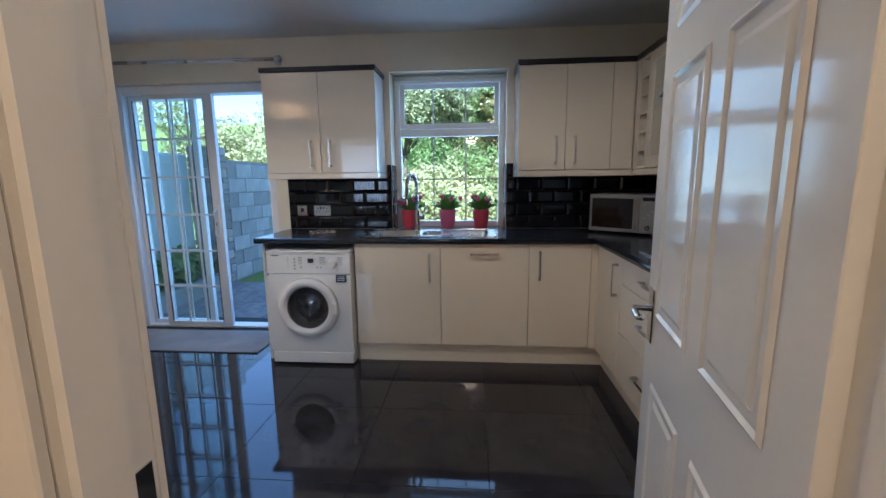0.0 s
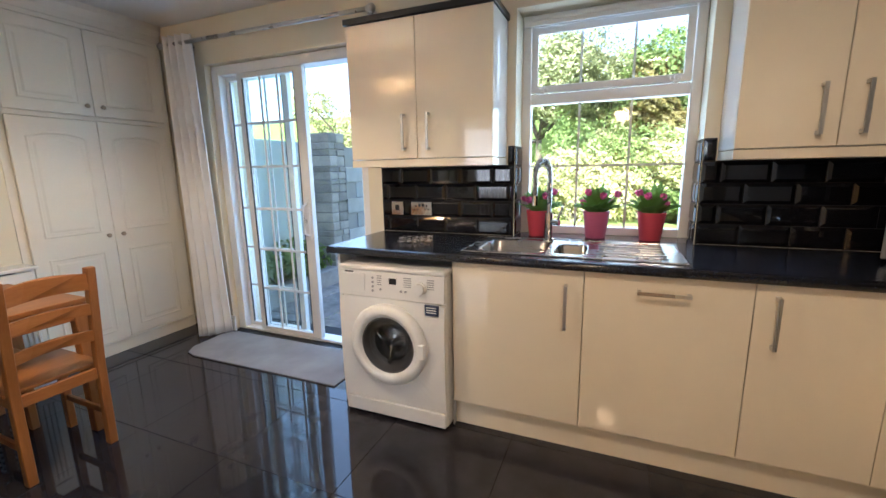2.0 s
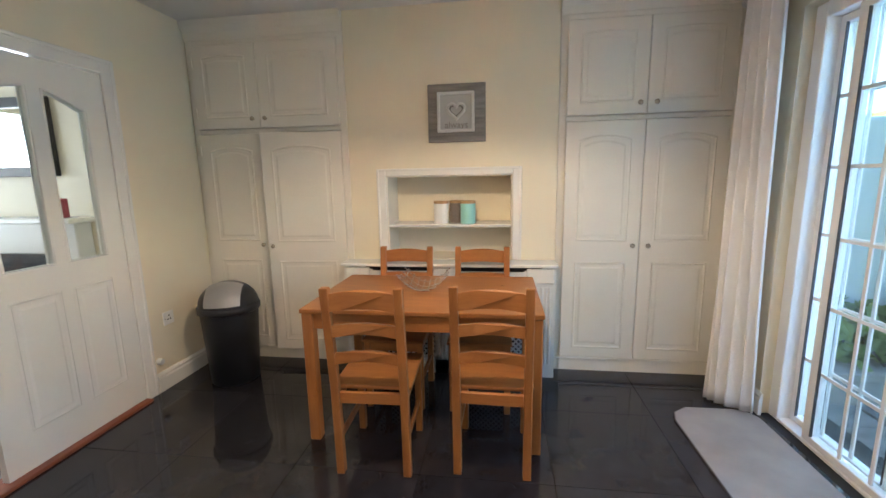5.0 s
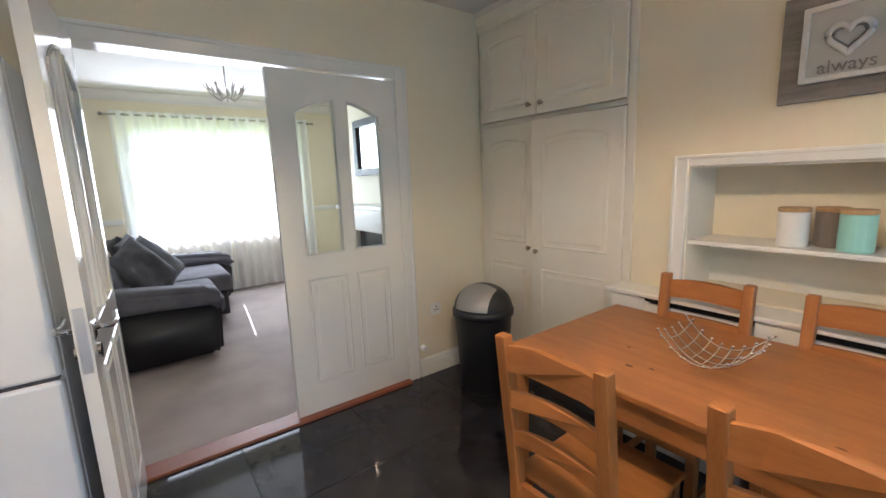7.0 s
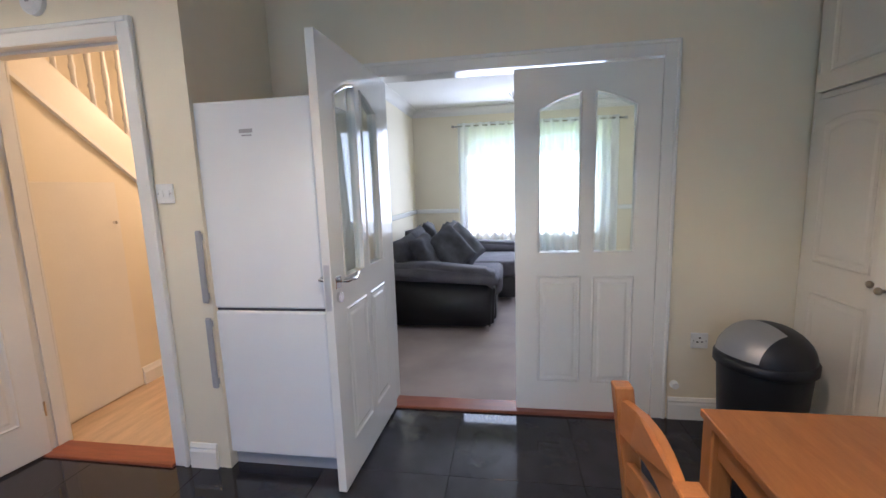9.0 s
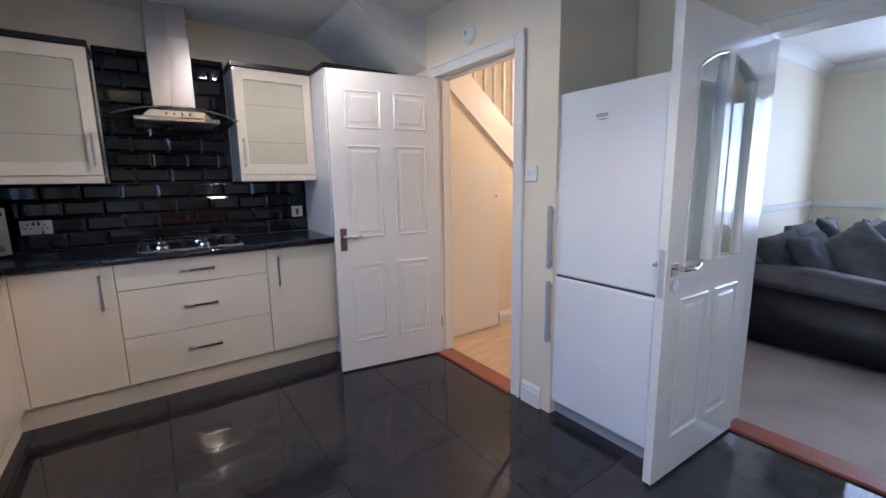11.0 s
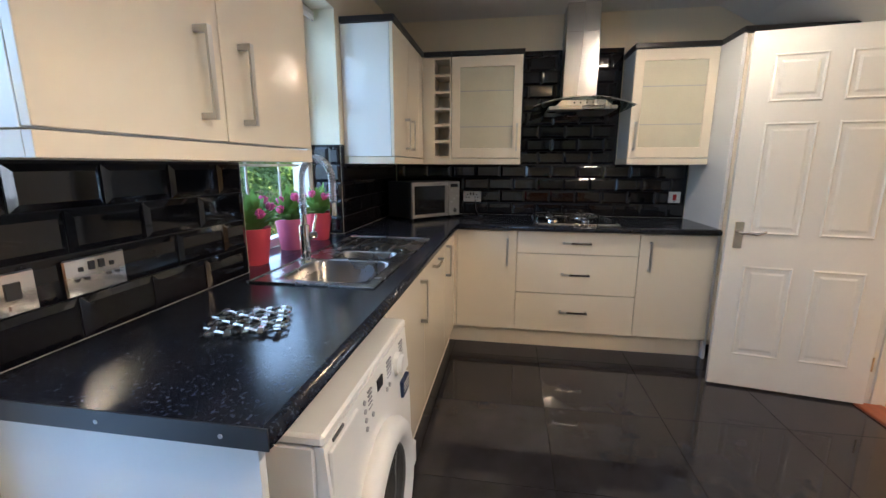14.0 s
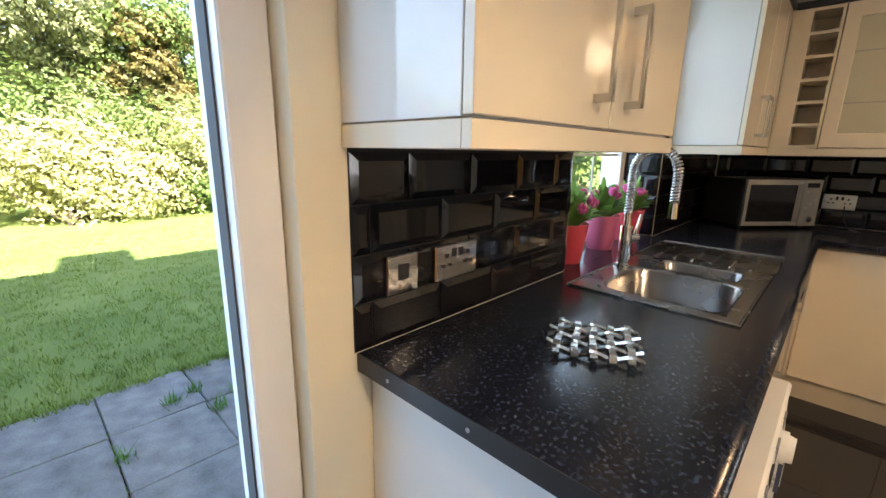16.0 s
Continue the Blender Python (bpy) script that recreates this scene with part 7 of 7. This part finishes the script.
def shrub(name, label, blobs, count, size, material, seed):
    c = Vector(blobs[0][0])
    s = thing(name, (c.x, c.y, GZ), label, "shrub")
    bm = bmesh.new()
    rr = random.Random(seed)
    for k in range(7):
        b = blobs[k % len(blobs)][0]
        tube(bm, [(c.x + rr.uniform(-0.2, 0.2), c.y + rr.uniform(-0.2, 0.2), GZ - 0.03), (c.x * 0.5 + b[0] * 0.5 + rr.uniform(-0.2, 0.2), c.y * 0.5 + b[1] * 0.5, GZ + (b[2] - GZ) * 0.5), (b[0] + rr.uniform(-0.3, 0.3), b[1], b[2])], 0.02, 6)
    part("stem_cluster", bm, BARK, s)
    foliage("leaves", blobs, count, size, material, s, seed)


def tree(label, x, y, tall, blobs, count, size, material, seed):
    t = thing("garden_tree", (x, y, GZ), label, "tree", "garden trees")
    bm = bmesh.new()
    rr = random.Random(seed)
    hub = Vector((x + rr.uniform(-0.2, 0.2), y, GZ + tall * 0.45))
    rod(bm, (x, y, GZ - 0.05), hub, 0.16, 0.10, 12)
    part("trunk", bm, BARK, t, smooth=True)
    for b in blobs:
        bm = bmesh.new()
        rod(bm, hub, b[0], 0.07, 0.015, 8)
        part("limb", bm, BARK, t, smooth=True)
    foliage("crown", blobs, count, size, material, t, seed)


rng = random.Random(21)


def heap(x, y, w, d, h, n):
    """Uneven clumps over a stretch of bed, from the ground up to h."""
    out = []
    for k in range(n):
        z = rng.uniform(0.15, 0.8) * h
        s = rng.uniform(0.32, 0.5) * min(w, h)
        out.append(((x + rng.uniform(-0.5, 0.5) * w, y + rng.uniform(-0.5, 0.5) * d, GZ + z), (s, s * 0.8, s * rng.uniform(0.6, 0.9))))
    return out


for k, (x, y, w, h, material, name, label) in enumerate((
        (-2.6, 10.6, 2.4, 2.0, LIME, "garden_shrub", "lime green leafy shrub behind the lawn"),
        (-0.2, 10.3, 2.6, 2.0, PALE, "variegated_shrub", "pale variegated shrub in full sun"),
        (2.2, 10.4, 2.5, 2.2, PALE, "variegated_shrub", "pale variegated shrub in full sun"),
        (4.4, 10.3, 2.2, 1.7, LIME, "garden_shrub", "lime green leafy shrub behind the lawn"),
        (6.6, 10.9, 2.6, 2.3, OLIVE, "garden_shrub", "grey-green shrub at the garden edge"),
        (1.0, 10.9, 2.4, 2.6, DEEP, "garden_shrub", "deep green shrub behind the pale ones"),
        (3.1, 9.7, 1.2, 0.9, DEEP, "garden_shrub", "small green shrub at the lawn edge"))):
    shrub(name, label, heap(x, y, w, 1.2, h, 9), 17000, 0.095, material, 30 + k)
for k, (x, y, tall, w, material, label) in enumerate((
        (-4.6, 12.5, 5.0, 3.2, OLIVE, "tall grey-green tree beyond the lawn"), (-1.2, 13.0, 5.4, 3.4, OLIVE, "tall grey-green tree beyond the lawn"), (2.6, 12.4, 4.6, 1.5, RUST, "slim tree with olive-brown leaves"), (0.9, 13.6, 5.2, 3.0, OLIVE, "tall grey-green tree beyond the lawn"),
        (3.6, 13.2, 6.0, 3.4, DEEP, "dense deep green tree"), (6.8, 13.0, 5.4, 3.4, OLIVE, "tall grey-green tree at the garden end"), (-8.2, 12.0, 4.6, 3.2, OLIVE, "grey-green tree behind the block wall"), (10.2, 13.5, 5.6, 3.6, DEEP, "dense deep green tree"))):
    blobs = []
    for q in range(10):
        s = rng.uniform(0.26, 0.40) * w
        blobs.append(((x + rng.uniform(-0.5, 0.5) * w, y + rng.uniform(-0.35, 0.35) * w, GZ + tall * rng.uniform(0.28, 0.95)), (s, s, s * 0.8)))
    tree(label, x, y, tall, blobs, 24000, 0.125, material, 60 + k)
shrub("garden_shrub", "deep green shrub beside the paving", heap(5.3, 3.3, 2.2, 1.6, 2.5, 9), 14000, 0.095, DEEP, 95)
shrub("garden_shrub", "lime green shrub along the side of the lawn", heap(8.0, 5.2, 2.6, 2.2, 2.6, 9), 14000, 0.105, LIME, 96)
setting(block("hedge_backdrop", (-60, 60, 17.0, 17.6, GZ - 0.05, 4.2), DEEP), "dark hedge closing the garden", "backdrop")

# ---- boundary walls ----
RENDER = mat("white_rendered_wall", (0.62, 0.66, 0.66), 0.85, var=0.08, size=2, bump=0.4, fine=60)
rend = setting(block("wall_garden_rendered", (-2.75, -2.37, 0.302, 2.11, GZ - 0.3, 1.68), RENDER, None, 0.03, steps=3), "white rendered garden wall with a rounded top", "garden wall")
MORTAR = mat("grey_mortar", (0.38, 0.37, 0.36), 0.95, bump=0.4)
BLOCKM = mat("grey_concrete_block", (0.46, 0.46, 0.465), 0.9, var=0.18, size=4, bump=0.6, fine=60, lots=0.22)
gw = setting(block("wall_garden_block", (-2.215, -2.025, 2.44, 9.4, GZ - 0.3, 1.62), MORTAR), "grey concrete block garden wall", "garden wall")
bm = bulk(bmesh.new(), 0, 0.215, 0, 0.43, 0, 0.205, 0.006)
blk = bpy.data.meshes.new("block")
bm.to_mesh(blk)
bm.free()
blk.materials.append(BLOCKM)
for j in range(8):
    for i in range(16):
        ob = new("block", blk)
        ob.parent = gw
        y = 2.44 + 0.44 * i + (0.22 if j % 2 else 0)
        ob.matrix_basis = Matrix.Translation((-2.225 + rng.uniform(-0.004, 0.004), y, GZ + 0.215 * j + 0.01)) @ pose(0, 0, 0, 0, 0, rng.uniform(-0.3, 0.3))
STONE = mat("rubble_stone", (0.40, 0.38, 0.36), 0.9, var=0.25, size=5, bump=0.6, fine=50, lots=0.3)
pier = setting(block("wall_garden_pier", (-2.36, -2.04, 2.12, 2.42, GZ - 0.3, 1.72), MORTAR), "rubble stone pier at the end of the block wall", "garden pier")
z = GZ
while z < 1.72:
    h = rng.uniform(0.06, 0.14)
    cut = rng.uniform(0.35, 0.65) * 0.34
    for a, b in ((0, cut), (cut, 0.34)):
        bm = bulk(bmesh.new(), -2.38 + rng.uniform(-0.008, 0.008), -2.02 + rng.uniform(-0.008, 0.008), 2.10 + a + 0.004, 2.10 + b - 0.004, z + 0.004, z + h - 0.004, 0.008)
        part("stone", bm, STONE, pier)
    z += h
plants = thing("border_plant", (-2.2, 1.35, GZ), "low green leafy plant beside the rendered wall", "plant")
bm = bmesh.new()
for k in range(9):
    tube(bm, [(-2.2 + rng.uniform(-0.1, 0.1), 1.3 + rng.uniform(-0.4, 0.4), GZ - 0.03), (-2.2 + rng.uniform(-0.2, 0.2), 1.3 + rng.uniform(-0.5, 0.5), 0.25)], 0.008, 5)
part("stem_cluster", bm, BARK, plants)
foliage("leaves", [((-2.2, 0.95, 0.22), (0.24, 0.28, 0.22)), ((-2.15, 1.4, 0.25), (0.26, 0.3, 0.24)), ((-2.2, 1.8, 0.20), (0.22, 0.28, 0.2))], 900, 0.13, DEEP, plants, 91)
trough = thing("stone_planter", (-2.15, 1.35, GZ), "low stone planter under the border plants", "planter")
block("trough", (-2.45, -1.92, 0.65, 2.05, GZ - 0.02, 0.06), STONE, trough, 0.01)

# ---- tiles ----
TILES = {}


def bevel_tile(w, h):
    """The mesh of one bevelled wall tile, w by h, its back in the plane z = 0."""
    key = (round(w, 3), round(h, 3))
    if key not in TILES:
        bm, e = bmesh.new(), 0.016
        a = [bm.verts.new((x, y, 0)) for x, y in ((0, 0), (w, 0), (w, h), (0, h))]
        b = [bm.verts.new((x, y, 0.003)) for x, y in ((0, 0), (w, 0), (w, h), (0, h))]
        ex, ey = min(e, w * 0.3), min(e, h * 0.3)
        c = [bm.verts.new((x, y, 0.009)) for x, y in ((ex, ey), (w - ex, ey), (w - ex, h - ey), (ex, h - ey))]
        for p, q in ((a, b), (b, c)):
            for k in range(4):
                bm.faces.new((p[k], p[(k + 1) % 4], q[(k + 1) % 4], q[k]))
        bm.faces.new(c)
        data = bpy.data.meshes.new("tile")
        bm.to_mesh(data)
        bm.free()
        data.materials.append(TILE)
        TILES[key] = data
    return TILES[key]


def tiled(parent, u0, u1, z0, z1, place, shift=0.0, tw=0.2, th=0.1):
    """Half-bond tiles over a rectangle of a wall; place(u, z) is the pose of a tile's corner."""
    row, z = 0, z0
    while z < z1 - 0.012:
        h = min(th, z1 - z)
        u = u0 - (shift + (tw / 2 if row % 2 else 0)) % tw
        while u < u1 - 0.004:
            a, b = max(u, u0), min(u + tw, u1)
            if b - a > 0.01:
                ob = new("tile", bevel_tile(b - a - 0.003, h - 0.003))
                ob.parent = parent
                ob.matrix_basis = place(a + 0.0015, z + 0.0015)
            u += tw
        z += th
        row += 1


on_north = lambda u, z: Matrix.Translation((u, -0.0005, z)) @ pose(0, 0, 0, 90, 0, 0)
on_east = lambda u, z: Matrix.Translation((EAST - 0.0005, -u, z)) @ pose(0, 0, 0, 90, 0, -90)
T0 = 0.907
tiled(wall_north, -0.008, 0.855, T0, 1.314, on_north, 0.155)
tiled(wall_north, 0.825, 0.862, 1.314, 1.42, on_north)
tiled(wall_north, 1.783, EAST - 0.01, T0, 1.314, on_north, 0.02)
tiled(wall_north, 1.783, 1.835, 1.314, 1.42, on_north)
tiled(wall_east, 0.012, 2.30, T0, 1.314, on_east, 0.03)
tiled(wall_east, 1.035, 1.765, 1.314, 2.16, on_east, 0.06)
on_reveal_right = lambda u, z: Matrix.Translation((1.7795, -u, z)) @ pose(0, 0, 0, 90, 0, -90)
on_reveal_left = lambda u, z: Matrix.Translation((0.8655, u, z)) @ pose(0, 0, 0, 90, 0, 90)
tiled(wall_north, -0.172, -0.002, T0, 1.42, on_reveal_right, 0.1)
tiled(wall_north, 0.002, 0.172, T0, 1.42, on_reveal_left, 0.0)
for wall, bounds in ((wall_north, (1.7788, 1.7805, 0.001, 0.173, T0, 1.419)), (wall_north, (0.8645, 0.8662, 0.001, 0.173, T0, 1.419)), (wall_north, (-0.008, 0.862, -0.0008, 0.001, T0 - 0.001, 1.313)), (wall_north, (1.783, EAST - 0.002, -0.0008, 0.001, T0 - 0.001, 1.313)), (wall_north, (0.825, 0.862, -0.0008, 0.001, 1.313, 1.42)),
                     (wall_north, (1.783, 1.838, -0.0008, 0.001, 1.313, 1.42)), (wall_east, (EAST - 0.0008, EAST + 0.001, -2.30, -0.012, T0 - 0.001, 1.313)), (wall_east, (EAST - 0.0008, EAST + 0.001, -1.766, -1.034, 1.313, 2.162))):
    block("grout", bounds, GROUT, wall)


FLOORS = {}
for i in range(-6, 5):
    for j in range(-7, 0):
        x0, y0 = 0.40 + 0.6 * i, 0.008 + 0.6 * j
        x1, y1 = min(x0 + 0.6, EAST), min(y0 + 0.6, 0.0)
        x0, y0 = max(x0, ALCOVE), max(y0, LIVWALL if x0 < 0.85 else HALLWALL)
        if x1 - x0 < 0.02 or y1 - y0 < 0.02:
            continue
        key = (round(x1 - x0, 3), round(y1 - y0, 3))
        if key not in FLOORS:
            slab = bulk(bmesh.new(), 0.001, key[0] - 0.001, 0.001, key[1] - 0.001, -0.0118, 0, 0.001)
            FLOORS[key] = bpy.data.meshes.new("floor_tile")
            slab.to_mesh(FLOORS[key])
            slab.free()
            FLOORS[key].materials.append(FLOORT)
        ob = new("floor_tile", FLOORS[key])
        ob.parent = floor
        ob.matrix_basis = Matrix.Translation((x0, y0, 0)) @ pose(0, 0, 0, random.uniform(-0.03, 0.03), random.uniform(-0.03, 0.03), 0)
ob = new("floor_tile", FLOORS[(0.6, 0.6)])
ob.parent = floor
ob.matrix_basis = Matrix.Translation((0.34, -3.53, -0.0015))
